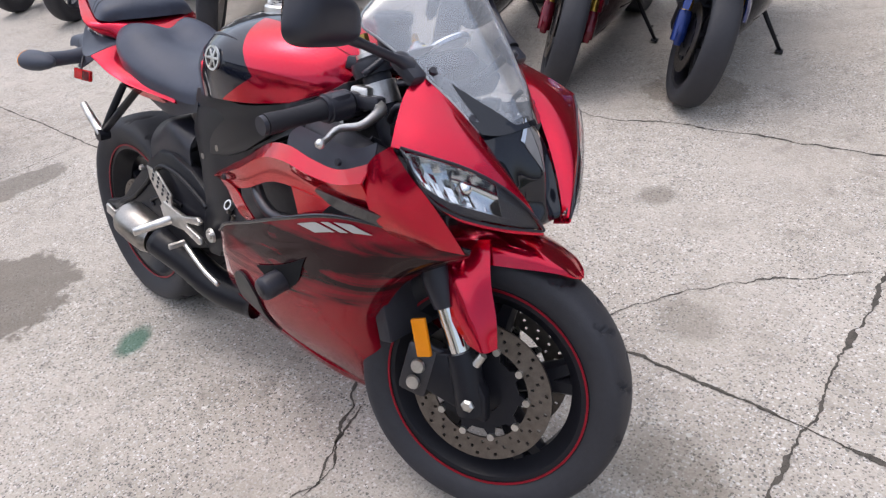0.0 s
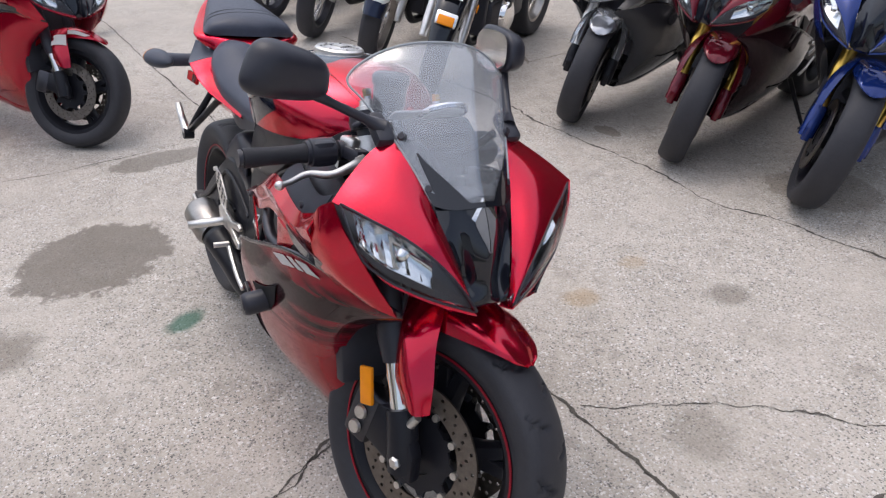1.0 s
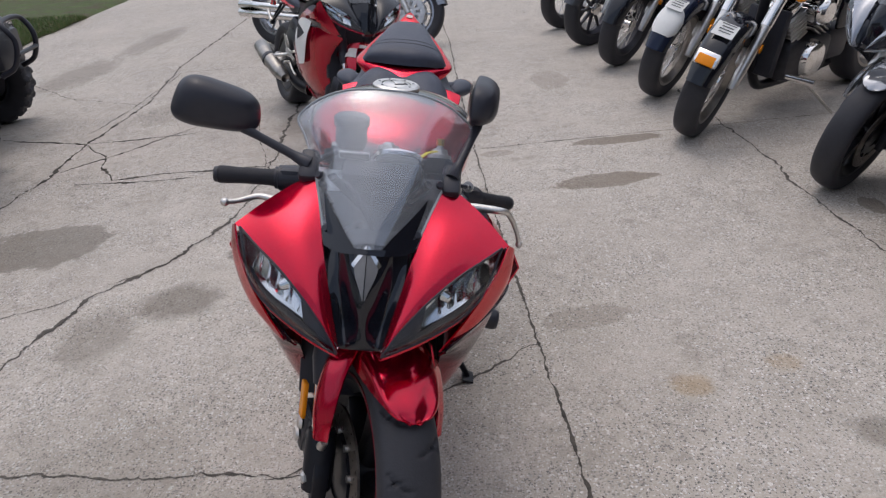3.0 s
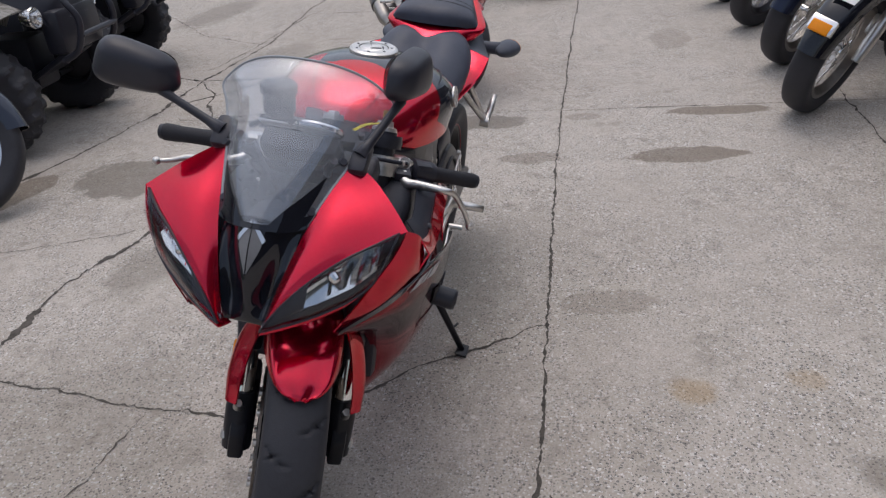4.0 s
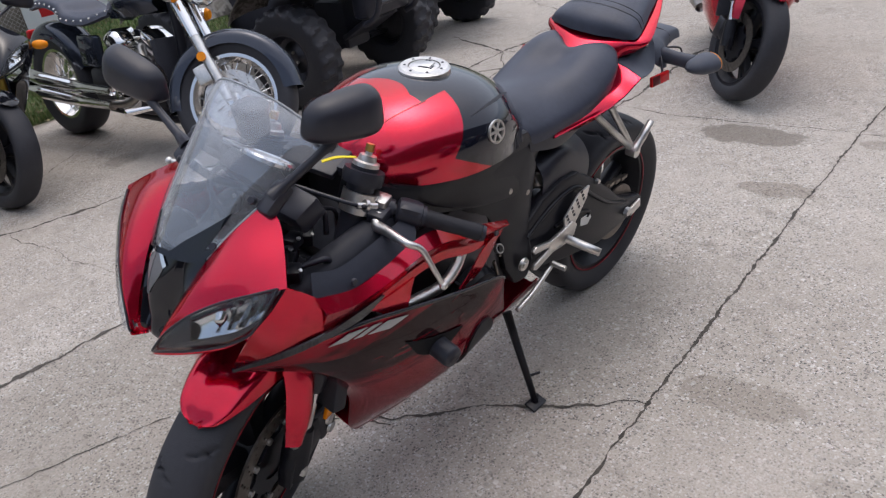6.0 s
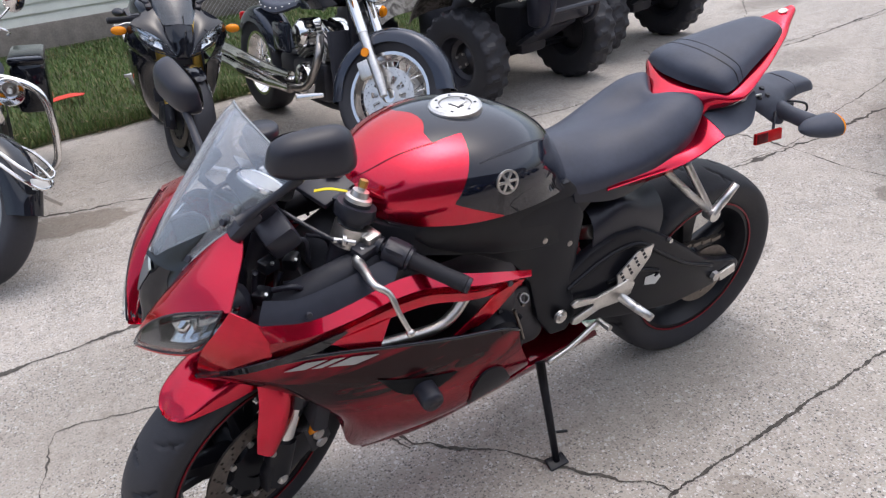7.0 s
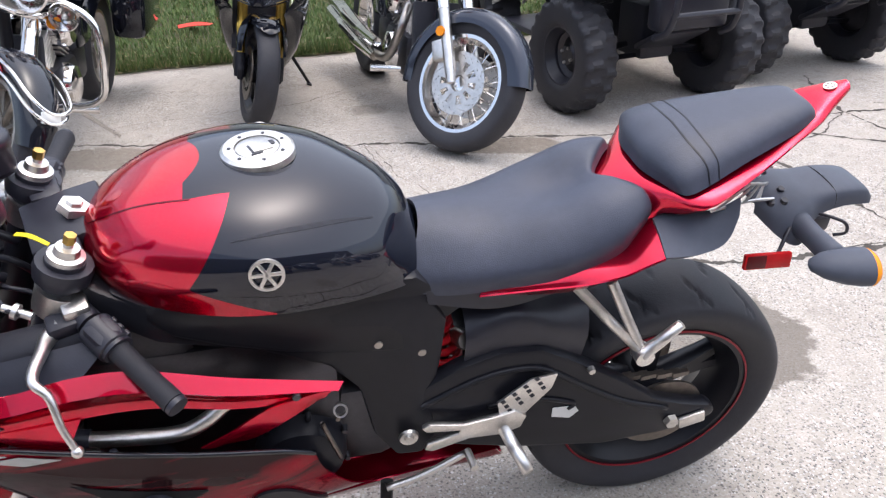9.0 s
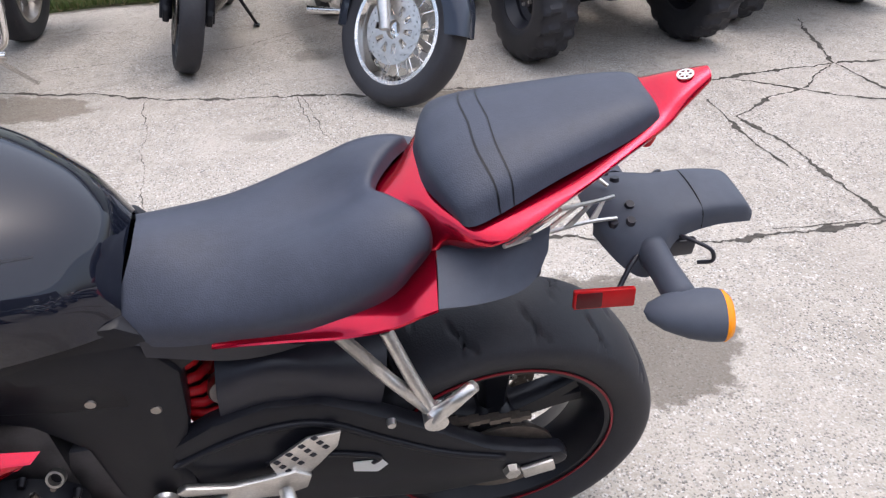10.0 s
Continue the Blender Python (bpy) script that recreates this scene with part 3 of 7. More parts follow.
# ---- the sport motorcycle ----
def leaf_strip(a, b, n):
    return [Vector(p).lerp(Vector(q), n) for p, q in zip(a, b)]


def two_tone_tank(name, front, back):
    """Tank paint: a coloured front shield over a darker rear with a tongue round the filler."""
    m = paint(name, front, rough=0.2, metal=0.85)
    P = m.coords()
    s = m.node("ShaderNodeSeparateXYZ")
    m.link(P, s.inputs[0])
    x, y, z = s.outputs[0], m.math("ABSOLUTE", s.outputs[1]), s.outputs[2]
    seam = m.math("MINIMUM", m.math("MULTIPLY_ADD", z, -0.73, 1.503), 0.884)
    side = m.math("GREATER_THAN", x, seam)
    wedge = m.math("MULTIPLY", m.math("LESS_THAN", z, m.math("MULTIPLY_ADD", x, 0.54, 0.366)), m.math("GREATER_THAN", x, 0.775))
    reach = m.math("MINIMUM", m.math("MULTIPLY_ADD", m.math("MULTIPLY", y, y), 6.0, 0.861), 0.882)
    tongue = m.math("MULTIPLY", m.math("LESS_THAN", y, 0.094), m.math("LESS_THAN", x, reach))
    mask = m.math("MAXIMUM", m.math("MULTIPLY", side, m.math("SUBTRACT", 1.0, tongue)), wedge)
    old = m.b.inputs["Base Color"].links[0].from_socket
    m.color(m.mix(mask, back, old))
    m.link(m.math("MULTIPLY", mask, 0.85), m.b.inputs["Metallic"])
    m.set("Coat IOR", 1.52)
    return m


def flame_paint(name, base, dark):
    """Lower fairing paint: red with smoky dark flames licking back along it, and a darkened bottom."""
    m = paint(name, base)
    P = m.coords()
    mp = m.node("ShaderNodeMapping")
    mp.inputs["Scale"].default_value = (2.2, 1.0, 13.0)
    mp.inputs["Rotation"].default_value = (0, radians(-12), 0)
    m.link(P, mp.inputs["Vector"])
    n = m.noise(1.6, 5, 0.6, mp.outputs[0], 1.2)
    s = m.node("ShaderNodeSeparateXYZ")
    m.link(P, s.inputs[0])
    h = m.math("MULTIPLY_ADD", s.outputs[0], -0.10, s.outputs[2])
    # flame share by height; extra dark at the bottom paints in the shaded underside
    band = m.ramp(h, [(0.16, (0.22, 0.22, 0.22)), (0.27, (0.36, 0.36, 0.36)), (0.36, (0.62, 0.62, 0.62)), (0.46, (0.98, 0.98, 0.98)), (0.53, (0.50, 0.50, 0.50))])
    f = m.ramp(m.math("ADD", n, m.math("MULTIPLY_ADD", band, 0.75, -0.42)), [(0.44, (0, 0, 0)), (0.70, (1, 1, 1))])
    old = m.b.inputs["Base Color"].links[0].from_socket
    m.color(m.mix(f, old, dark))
    m.link(m.math("MULTIPLY_ADD", f, -0.5, 0.5), m.b.inputs["Metallic"])
    m.link(m.math("MULTIPLY_ADD", f, -0.35, 0.75), m.b.inputs["Coat Weight"])
    return m


NOSE_PARTS = {"windscreen", "screen_edge", "tint_flash", "screen_foot", "screen_bolt", "nose_intake", "nose_emblem", "emblem_field", "nose_panel", "nose_cheek", "lamp_lip", "headlight", "lamp_mask", "reflector", "bulb_shield", "lens", "lamp_seal"}


def sport_bike(at, label, look_of, steer=0.0, detail=True, group="", stand=(0.665, 0.27, 0.0)):
    """look_of: materials by name. The meshes are in the bike's own frame: x ahead from the rear axle, y to its left."""
    L = look_of
    hi = 1 if detail else 0
    root = thing("sport_motorcycle", label, "motorcycle", group, at=at)
    col, black = L["body"], L.get("black", gloss_black)
    wm = {"rim": L.get("rim", frame_black), "carrier": L.get("carrier", frame_black)}
    q = (lambda a, b: a if detail else b)

    # steering: everything that turns with the bars
    A0 = Vector((1.311, 0, 0.29))
    up = Vector((-math.sin(radians(24)), 0, math.cos(radians(24))))
    S = Matrix.Translation(A0) @ Matrix.Rotation(radians(steer), 4, up) @ Matrix.Translation(-A0)

    def axis(z, off=0.0):
        return A0.x - (z - A0.z) * math.tan(radians(24)) + off

    # wheels
    cast_wheel(root, "front_wheel", S @ Matrix.Translation((1.346, 0, 0.279)), 0.279, 0.116, 0.199, wm, [(0.098, 0.144, -0.064), (0.098, 0.144, 0.064)], detail, 5, True, L.get("stripe"))
    cast_wheel(root, "rear_wheel", Matrix.Translation((0.040, 0.004, 0.291)), 0.291, 0.176, 0.199, wm, [(0.065, 0.105, -0.075)], detail, 5, True, L.get("stripe"), sprocket=0.098)

    # fork
    for s in (-1, 1):
        y = 0.102 * s
        part("fork_tube", moved(tube([(axis(0.885, 0.038), y, 0.885), (axis(0.53, 0.036), y, 0.53), (axis(0.505, 0.036), y, 0.505), (axis(0.455, 0.036), y, 0.455)], [0.027, 0.027, 0.030, 0.024], 18), S), L.get("fork", satin_black).m, root)
        part("fork_slider", moved(tube([(axis(0.50, 0.036), y, 0.50), (axis(0.35, 0.036), y, 0.35)], 0.0205, 18), S), L.get("slider", chrome).m, root, "polished fork tube")
        foot = tube([(axis(0.372, 0.036), y, 0.372), (axis(0.34, 0.036), y, 0.34), (axis(0.29, 0.038), y, 0.255)], [0.027, 0.031, 0.030], 16)
        lug = prism([(axis(0.375, 0.055), 0.374), (axis(0.36, -0.02), 0.362), (axis(0.34, -0.070), 0.345), (axis(0.30, -0.090), 0.290), (axis(0.29, 0.0), 0.262), (axis(0.27, 0.062), 0.245), (axis(0.30, 0.068), 0.300)], y - 0.016, y + 0.016, 0.006)
        part("fork_lug", moved(lug, S), L.get("foot", frame_black).m, root)
        part("fork_foot", moved(foot, S), L.get("foot", frame_black).m, root)
        cal = box(axis(0.34, -0.056), y * 0.94, 0.318, 0.064, 0.052, 0.110, 0.012, m=rot("Y", 10))
        c = part("brake_caliper", moved(cal, S), dark_metal.m, root)
        if detail:
            for dz in (-0.018, 0.018):
                b = lathe([(0.0, -0.006), (0.013, -0.006), (0.015, 0.0), (0.0, 0.004)], 16)
                part("piston_cap", moved(b, S @ Matrix.Translation((axis(0.34, -0.055) + dz * 0.2, y * 0.94 + s * 0.029, 0.312 + dz)) @ rot("X", 0 if s < 0 else 180)), silver.m, c, "bright round caliper piston cap")
            r = box(1.241, y * 1.27, 0.392, 0.030, 0.010, 0.076, 0.003, m=rot("Y", -16))
            part("fork_reflector", moved(r, S), amber.m, root, "amber rectangular fork reflector")
            part("reflector_stay", moved(tube([(axis(0.40, 0.02), y, 0.36), (1.262, y * 1.15, 0.37), (1.243, y * 1.20, 0.385)], 0.006, 8, 8), S), satin_black.m, root)
            nut = lathe([(0.0, -0.010), (0.013, -0.010), (0.013, 0.004), (0.008, 0.008), (0.0, 0.008)], 6)
            part("axle_nut", moved(nut, S @ Matrix.Translation((1.346, 0.128 * s, 0.280)) @ rot("X", 0 if s > 0 else 180)), silver.m, root)
            part("pinch_bolt", moved(bolt((1.352, y * 1.06, 0.368), (0.5, 0, 0.86), 0.010, 0.026), S), silver.m, root)
            cap = lathe([(0.0, 0.030), (0.006, 0.030), (0.007, 0.016), (0.016, 0.015), (0.018, 0.004), (0.025, 0.002), (0.026, -0.012), (0.0, -0.012)], 20)
            c2 = part("fork_cap", moved(cap, S @ Matrix.Translation((axis(0.89, 0.038), y, 0.890)) @ rot("Y", -24) @ rot("X", 90)), silver.m, root, "bright machined fork cap")
            ad = lathe([(0.0, 0.036), (0.0085, 0.036), (0.0085, 0.022), (0.0, 0.022)], 6)
            part("adjuster", moved(ad, S @ Matrix.Translation((axis(0.89, 0.038), y, 0.890)) @ rot("Y", -24) @ rot("X", 90)), brass.m, c2, "brass preload adjuster")

    # front fender, turning with the wheel
    def fen(aw, rr, y, dx=0.0):
        a = radians(aw)
        return (1.346 + rr * math.cos(a) + dx, y, 0.285 + rr * math.sin(a))
    rows = []
    for aw, rr, w, drop in ((58.5, 0.291, 0.010, 0.002), (61, 0.295, 0.036, 0.006), (67, 0.302, 0.056, 0.018), (80, 0.311, 0.072, 0.046), (100, 0.316, 0.078, 0.060), (125, 0.318, 0.076, 0.050), (148, 0.316, 0.070, 0.030)):
        half = [fen(aw, rr, 0), fen(aw, rr - 0.004, w * 0.5), fen(aw, rr - drop * 0.35, w * 0.88), fen(aw, rr - drop, w)]
        rows.append(half)
    fb = loft(symmetric(rows), q(40, 14), q(24, 10), 0.003)
    fender = part("front_fender", moved(fb, S), col.m, root)
    for s in (-1, 1):
        leg = loft([[(1.335, 0.074, 0.590), (1.275, 0.079, 0.575), (1.215, 0.078, 0.545)], [(1.352, 0.095, 0.520), (1.300, 0.118, 0.520), (1.250, 0.100, 0.500)],
                    [(1.375, 0.108, 0.455), (1.335, 0.135, 0.450), (1.290, 0.118, 0.440)], [(1.385, 0.112, 0.400), (1.365, 0.134, 0.395), (1.330, 0.124, 0.400)]], q(18, 8), q(14, 6), 0.003, s)
        part("fender_leg", moved(leg, S), col.m, fender)
        if L.get("white"):
            badge = loft([[(1.342, 0.093, 0.556), (1.298, 0.103, 0.550), (1.262, 0.097, 0.534)], [(1.356, 0.106, 0.505), (1.312, 0.129, 0.503), (1.270, 0.117, 0.490)]], 6, 8, 0.002, s)
            part("fender_badge", moved(badge, S), white_plastic.m, fender, "white badge on the fender leg")
            flash = loft([[fen(aw, rr - drop * 0.35 + 0.003, w * 0.88 + 0.004) for aw, rr, w, drop in ((70, 0.304, 0.060, 0.026), (85, 0.312, 0.074, 0.050), (108, 0.317, 0.078, 0.058))],
                          [fen(aw, rr - drop * 0.70 + 0.002, w * 0.96 + 0.005) for aw, rr, w, drop in ((74, 0.307, 0.066, 0.036), (86, 0.312, 0.074, 0.050), (108, 0.317, 0.078, 0.058))]], 5, 12, 0.002, s)
            part("fender_flash", moved(flash, S), white_plastic.m, fender, "white dart along the red fender")

    # triple clamp, bars, levers
    zt = 0.868
    clamp = prism([(axis(zt, 0.070), 0), (axis(zt, 0.0), 0.010), (axis(zt, -0.045), 0.012), (axis(zt, -0.05), -0.012), (axis(zt, 0.0), -0.014), (axis(zt, 0.070), -0.012)], -0.055, 0.055, 0.004)
    moved(clamp, Matrix.Translation((0, 0, zt)))
    for s in (-1, 1):
        join(clamp, moved(lathe([(0.026, -0.014), (0.038, -0.014), (0.040, 0.0), (0.038, 0.012), (0.026, 0.012)], 20, closed=True), Matrix.Translation((axis(zt, 0.038), 0.102 * s, zt)) @ rot("Y", -24) @ rot("X", 90)))
        join(clamp, box(axis(zt, 0.028), 0.075 * s, zt - 0.002, 0.045, 0.05, 0.020, 0.005))
    part("triple_clamp", moved(clamp, S), satin_black.m, root)
    nut = lathe([(0.0, 0.018), (0.011, 0.018), (0.013, 0.012), (0.022, 0.012), (0.024, 0.0), (0.0, 0.0)], 6)
    part("stem_nut", moved(nut, S @ Matrix.Translation((axis(zt, 0.0), 0, zt + 0.010)) @ rot("Y", -24) @ rot("X", 90)), silver.m, root, "bright hexagonal stem nut")
    for s in (-1, 1):
        zb = 0.822
        root_p = Vector((axis(zb, 0.034), 0.105 * s, zb))
        end = Vector((axis(0.777, -0.074), 0.331 * s, 0.777))
        d = (end - root_p).normalized()
        part("bar_clamp", moved(join(tube([root_p + up * 0.02, root_p - up * 0.02], 0.036, 18), box(root_p.x - 0.012, root_p.y + 0.03 * s, root_p.z, 0.036, 0.05, 0.034, 0.006)), S), L.get("clamp", silver).m, root)
        part("handlebar", moved(tube([root_p, root_p + d * 0.12], 0.0112, 12), S), satin_black.m, root)
        sw = box(0, 0, 0, 0.042, 0.046, 0.048, 0.010, m=Matrix.Translation(root_p + d * 0.095) @ d.to_track_quat("Y", "Z").to_matrix().to_4x4())
        if detail:
            for k in range(3):
                join(sw, box(0, 0, 0, 0.010, 0.010, 0.012, 0.002, m=Matrix.Translation(root_p + d * (0.080 + 0.014 * k) + Vector((-0.022, 0, 0.006))) @ d.to_track_quat("Y", "Z").to_matrix().to_4x4()))
        join(sw, tube([root_p + d * 0.070, root_p + d * 0.074, root_p + d * 0.118, root_p + d * 0.121], [0.018, 0.0255, 0.0255, 0.020], 18))
        join(sw, tube([root_p + d * 0.118, root_p + d * 0.126], 0.0225, 18))
        part("switch_housing", moved(sw, S), satin_black.m, root)
        g0 = root_p + d * 0.120
        glen = (end - g0).length
        prof = [0.0175, 0.0165, 0.016, 0.016, 0.0155, 0.0165, 0.0165] if s > 0 else [0.0185, 0.0165, 0.016, 0.016, 0.016, 0.0175, 0.0175]
        part("grip", moved(tube([g0 + d * glen * i / 6 * 0.93 for i in range(7)], prof, 16), S), grip_rubber.m, root, "black ribbed rubber grip")
        part("bar_end", moved(tube([g0 + d * glen * 0.925, g0 + d * glen * 0.94, end], [0.012, 0.0165, 0.0155], 14), S), satin_black.m, root)
        tip = Vector((1.154, 0.307, 0.737)) if s > 0 else Vector((1.124, -0.320, 0.763))
        lv0 = root_p + d * 0.055 + Vector((0.048, 0, -0.006))
        path = [root_p + d * 0.052 + Vector((0.030, 0, 0.002)), lv0 + Vector((0.004, 0.004 * s, 0)), lv0 + Vector((0.012, 0.030 * s, -0.006)), lv0.lerp(tip, 0.42) + Vector((0.010, 0, -0.004)), lv0.lerp(tip, 0.62) + Vector((-0.010, 0, 0.0)), lv0.lerp(tip, 0.85) + Vector((-0.006, 0, -0.003)), tip]
        if s > 0:
            path[2:6] = [lv0 + Vector((0.016, 0.030, 0.006)), Vector((1.172, 0.232, 0.818)), Vector((1.160, 0.258, 0.806)), Vector((1.160, 0.286, 0.772))]
        lev = tube(path, [0.013, 0.012, 0.0095, 0.0075, 0.0062, 0.0052, 0.005], 10, 24)
        ball = bmesh.new()
        bmesh.ops.create_icosphere(ball, subdivisions=2, radius=0.0085, matrix=Matrix.Translation(tip))
        join(lev, ball)
        part("lever", moved(lev, S), silver.m, root, "silver hand lever with ball end")
        part("lever_perch", moved(join(box(*(root_p + d * 0.050 + Vector((0.024, 0, 0))), 0.050, 0.034, 0.024, 0.006), tube([root_p + d * 0.035, root_p + d * 0.065], 0.019, 14)), S), satin_black.m, root)
    if detail:
        r0 = part("brake_reservoir", lathe([(0.0, -0.030), (0.026, -0.030), (0.030, -0.02), (0.030, 0.012), (0.034, 0.014), (0.034, 0.028), (0.030, 0.032), (0.0, 0.032)], 24), satin_black.m, root, "round black brake fluid reservoir")
        r0.data.transform(Matrix.Translation((1.160, -0.066, 0.946)) @ rot("X", 90))
        part("reservoir_bracket", tube([(1.158, -0.066, 0.918), (1.16, -0.09, 0.905), (1.15, -0.13, 0.88)], 0.006, 8, 10), satin_black.m, root)
        part("clutch_cable", moved(tube([(1.150, 0.155, 0.856), (1.174, 0.136, 0.864), (1.190, 0.070, 0.872), (1.198, 0.005, 0.874), (1.205, -0.050, 0.850)], 0.0040, 8, 22), S), satin_black.m, root)
        part("cable_adjuster", moved(join(tube([(1.146, 0.158, 0.854), (1.176, 0.134, 0.864)], 0.0058, 10), tube([(1.160, 0.147, 0.859), (1.165, 0.143, 0.861)], 0.0115, 12)), S), silver.m, root)
        part("brake_hose", moved(tube([(1.16, -0.14, 0.85), (1.25, -0.12, 0.86), (1.27, -0.06, 0.76), (1.25, -0.08, 0.62), (1.27, -0.11, 0.44)], 0.005, 8, 30), S), satin_black.m, root)
        part("paper_label", loft([[(1.000, -0.126, 0.773), (1.088, -0.126, 0.805)], [(1.002, -0.122, 0.748), (1.074, -0.122, 0.764)]], 4, 6, 0.0015), paper.m, root, "white paper label by the fork")
        part("price_tag", moved(loft([[(axis(0.89, 0.055), 0.090, 0.906), (axis(0.89, 0.075), 0.062, 0.906), (axis(0.89, 0.092), 0.040, 0.898)], [(axis(0.89, 0.051), 0.086, 0.906), (axis(0.89, 0.070), 0.057, 0.906), (axis(0.89, 0.087), 0.035, 0.898)]], 4, 12, 0.0015), S), yellow.m, root, "yellow plastic tag strap across the fork clamp")

    # windscreen: clear sheet with dark printed fins at its foot
    scr = [[(1.412, 0.0, 0.822), (1.404, 0.030, 0.818), (1.390, 0.056, 0.814), (1.374, 0.078, 0.815)],
           [(1.372, 0.0, 0.874), (1.363, 0.042, 0.870), (1.345, 0.075, 0.864), (1.324, 0.097, 0.861)],
           [(1.327, 0.0, 0.926), (1.318, 0.052, 0.922), (1.298, 0.090, 0.913), (1.275, 0.116, 0.899)],
           [(1.270, 0.0, 0.986), (1.261, 0.064, 0.981), (1.238, 0.110, 0.966), (1.215, 0.144, 0.945)],
           [(1.232, 0.0, 1.020), (1.225, 0.070, 1.015), (1.203, 0.122, 0.998), (1.188, 0.162, 0.968)],
           [(1.203, 0.0, 1.042), (1.198, 0.064, 1.036), (1.186, 0.114, 1.016), (1.178, 0.150, 0.988)]]
    screen = part("windscreen", loft(symmetric(scr), q(34, 10), q(40, 14), 0.003), L.get("screen", screen_glass).m, root, "clear curved plastic windscreen")
    screen.visible_shadow = False
    if detail:
        rim_l = [Vector((r[3][0], r[3][1], r[3][2])) for r in scr] + [Vector(p) for p in reversed(scr[-1][:3])]
        rim_pts = rim_l + [Vector((p.x, -p.y, p.z)) for p in reversed(rim_l[:-1])]
        part("screen_edge", tube(rim_pts, 0.0022, 6, 90), edge_grey.m, screen, "pale rounded screen edge")
        for s in (-1, 1):
            part("tint_flash", on_sheet(scr, [(0.04, 0.75), (0.5, 1.25), (0.95, 1.75), (1.42, 2.20)], [(0.04, 2.45), (0.5, 2.38), (0.95, 2.32), (1.45, 2.24)], 0.0032, s), gloss_black.m, screen, "dark printed fin")
            part("screen_foot", on_sheet(scr, [(-0.12, 0.0), (-0.12, 1.2), (-0.12, 2.0), (-0.10, 3.0)], [(0.03, 0.0), (0.05, 0.9), (0.24, 1.9), (0.34, 2.98)], 0.0036, s), gloss_black.m, screen, "black lower edge of the screen")
            for p in ((1.356, 0.079, 0.829), (1.290, 0.107, 0.900)):
                part("screen_bolt", bolt((p[0] + 0.004, p[1] * s, p[2] + 0.005), (0.7, 0.4 * s, 0.6), 0.0075, 0.006), satin_black.m, screen)

    # nose: dark centre intake between two coloured prongs
    mask = [[(1.404, 0.0, 0.832), (1.398, 0.028, 0.826), (1.384, 0.050, 0.814), (1.368, 0.070, 0.810)], [(1.434, 0.0, 0.786), (1.426, 0.024, 0.780), (1.410, 0.046, 0.768), (1.406, 0.066, 0.768)],
            [(1.452, 0.0, 0.742), (1.442, 0.020, 0.736), (1.426, 0.038, 0.726), (1.430, 0.056, 0.735)], [(1.458, 0.0, 0.700), (1.446, 0.018, 0.695), (1.436, 0.034, 0.692), (1.452, 0.045, 0.698)],
            [(1.464, 0.0, 0.662), (1.462, 0.016, 0.660), (1.460, 0.028, 0.660), (1.466, 0.036, 0.664)], [(1.430, 0.0, 0.640), (1.430, 0.016, 0.640), (1.434, 0.026, 0.642), (1.444, 0.032, 0.648)]]
    part("nose_intake", loft(symmetric(mask), q(24, 8), q(28, 8), 0.003), L.get("mask", gloss_black).m, root, "gloss black nose intake")
    if detail:
        for s in (-1, 1):
            part("nose_emblem", on_sheet(mask, [(0.06, 0.0), (0.62, 0.92)], [(0.24, 0.0), (0.74, 0.76)], 0.0042, s), chrome.m, root, "silver chevron nose emblem")
            part("emblem_field", on_sheet(mask, [(0.27, 0.0), (0.9, 0.0), (1.85, 0.0)], [(0.28, 0.02), (0.78, 0.74), (1.85, 0.04)], 0.003, s), emblem_silver.m, root, "silver kite below the chevron")
    for s in (-1, 1):
        inn = [(1.275, 0.115, 0.899), (1.324, 0.099, 0.862), (1.368, 0.083, 0.822), (1.412, 0.066, 0.770), (1.450, 0.049, 0.712), (1.475, 0.034, 0.658)]
        out = [(1.338, 0.240, 0.819), (1.366, 0.210, 0.806), (1.404, 0.164, 0.786), (1.440, 0.117, 0.758), (1.467, 0.074, 0.718), (1.484, 0.040, 0.666)]
        m1 = [(1.280, 0.155, 0.877), (1.338, 0.135, 0.850), (1.386, 0.112, 0.817), (1.428, 0.083, 0.772), (1.461, 0.058, 0.718), (1.480, 0.036, 0.663)]
        m2 = [(1.308, 0.200, 0.849), (1.352, 0.174, 0.832), (1.397, 0.139, 0.805), (1.437, 0.100, 0.768), (1.467, 0.066, 0.720), (1.483, 0.038, 0.666)]
        nose = part("nose_panel", loft([inn, m1, m2, out], q(24, 8), q(34, 10), 0.003, s), L.get("nose", col).m, root)
        cheek = [[(1.339, 0.241, 0.819), (1.364, 0.228, 0.779), (1.388, 0.204, 0.735), (1.401, 0.172, 0.680), (1.405, 0.139, 0.628)],
                 [(1.316, 0.253, 0.803), (1.326, 0.251, 0.758), (1.342, 0.234, 0.712), (1.362, 0.207, 0.672), (1.374, 0.174, 0.640)],
                 [(1.299, 0.255, 0.786), (1.289, 0.258, 0.748), (1.291, 0.251, 0.710), (1.296, 0.233, 0.676), (1.304, 0.212, 0.652)]]
        part("nose_cheek", loft(cheek, q(18, 7), q(24, 8), 0.003, s), col.m, nose)
        U = [(1.347, 0.229, 0.817), (1.378, 0.196, 0.803), (1.412, 0.153, 0.783), (1.444, 0.110, 0.753), (1.468, 0.072, 0.715), (1.485, 0.042, 0.673)]
        D = [(1.383, 0.205, 0.742), (1.410, 0.174, 0.711), (1.433, 0.138, 0.693), (1.455, 0.100, 0.679), (1.473, 0.066, 0.670), (1.485, 0.040, 0.664)]
        lip = [D, [Vector(p) + Vector((0.001, -0.004, -0.009)) for p in D], [Vector(p) + Vector((-0.025, -0.014, -0.014)) for p in D]]
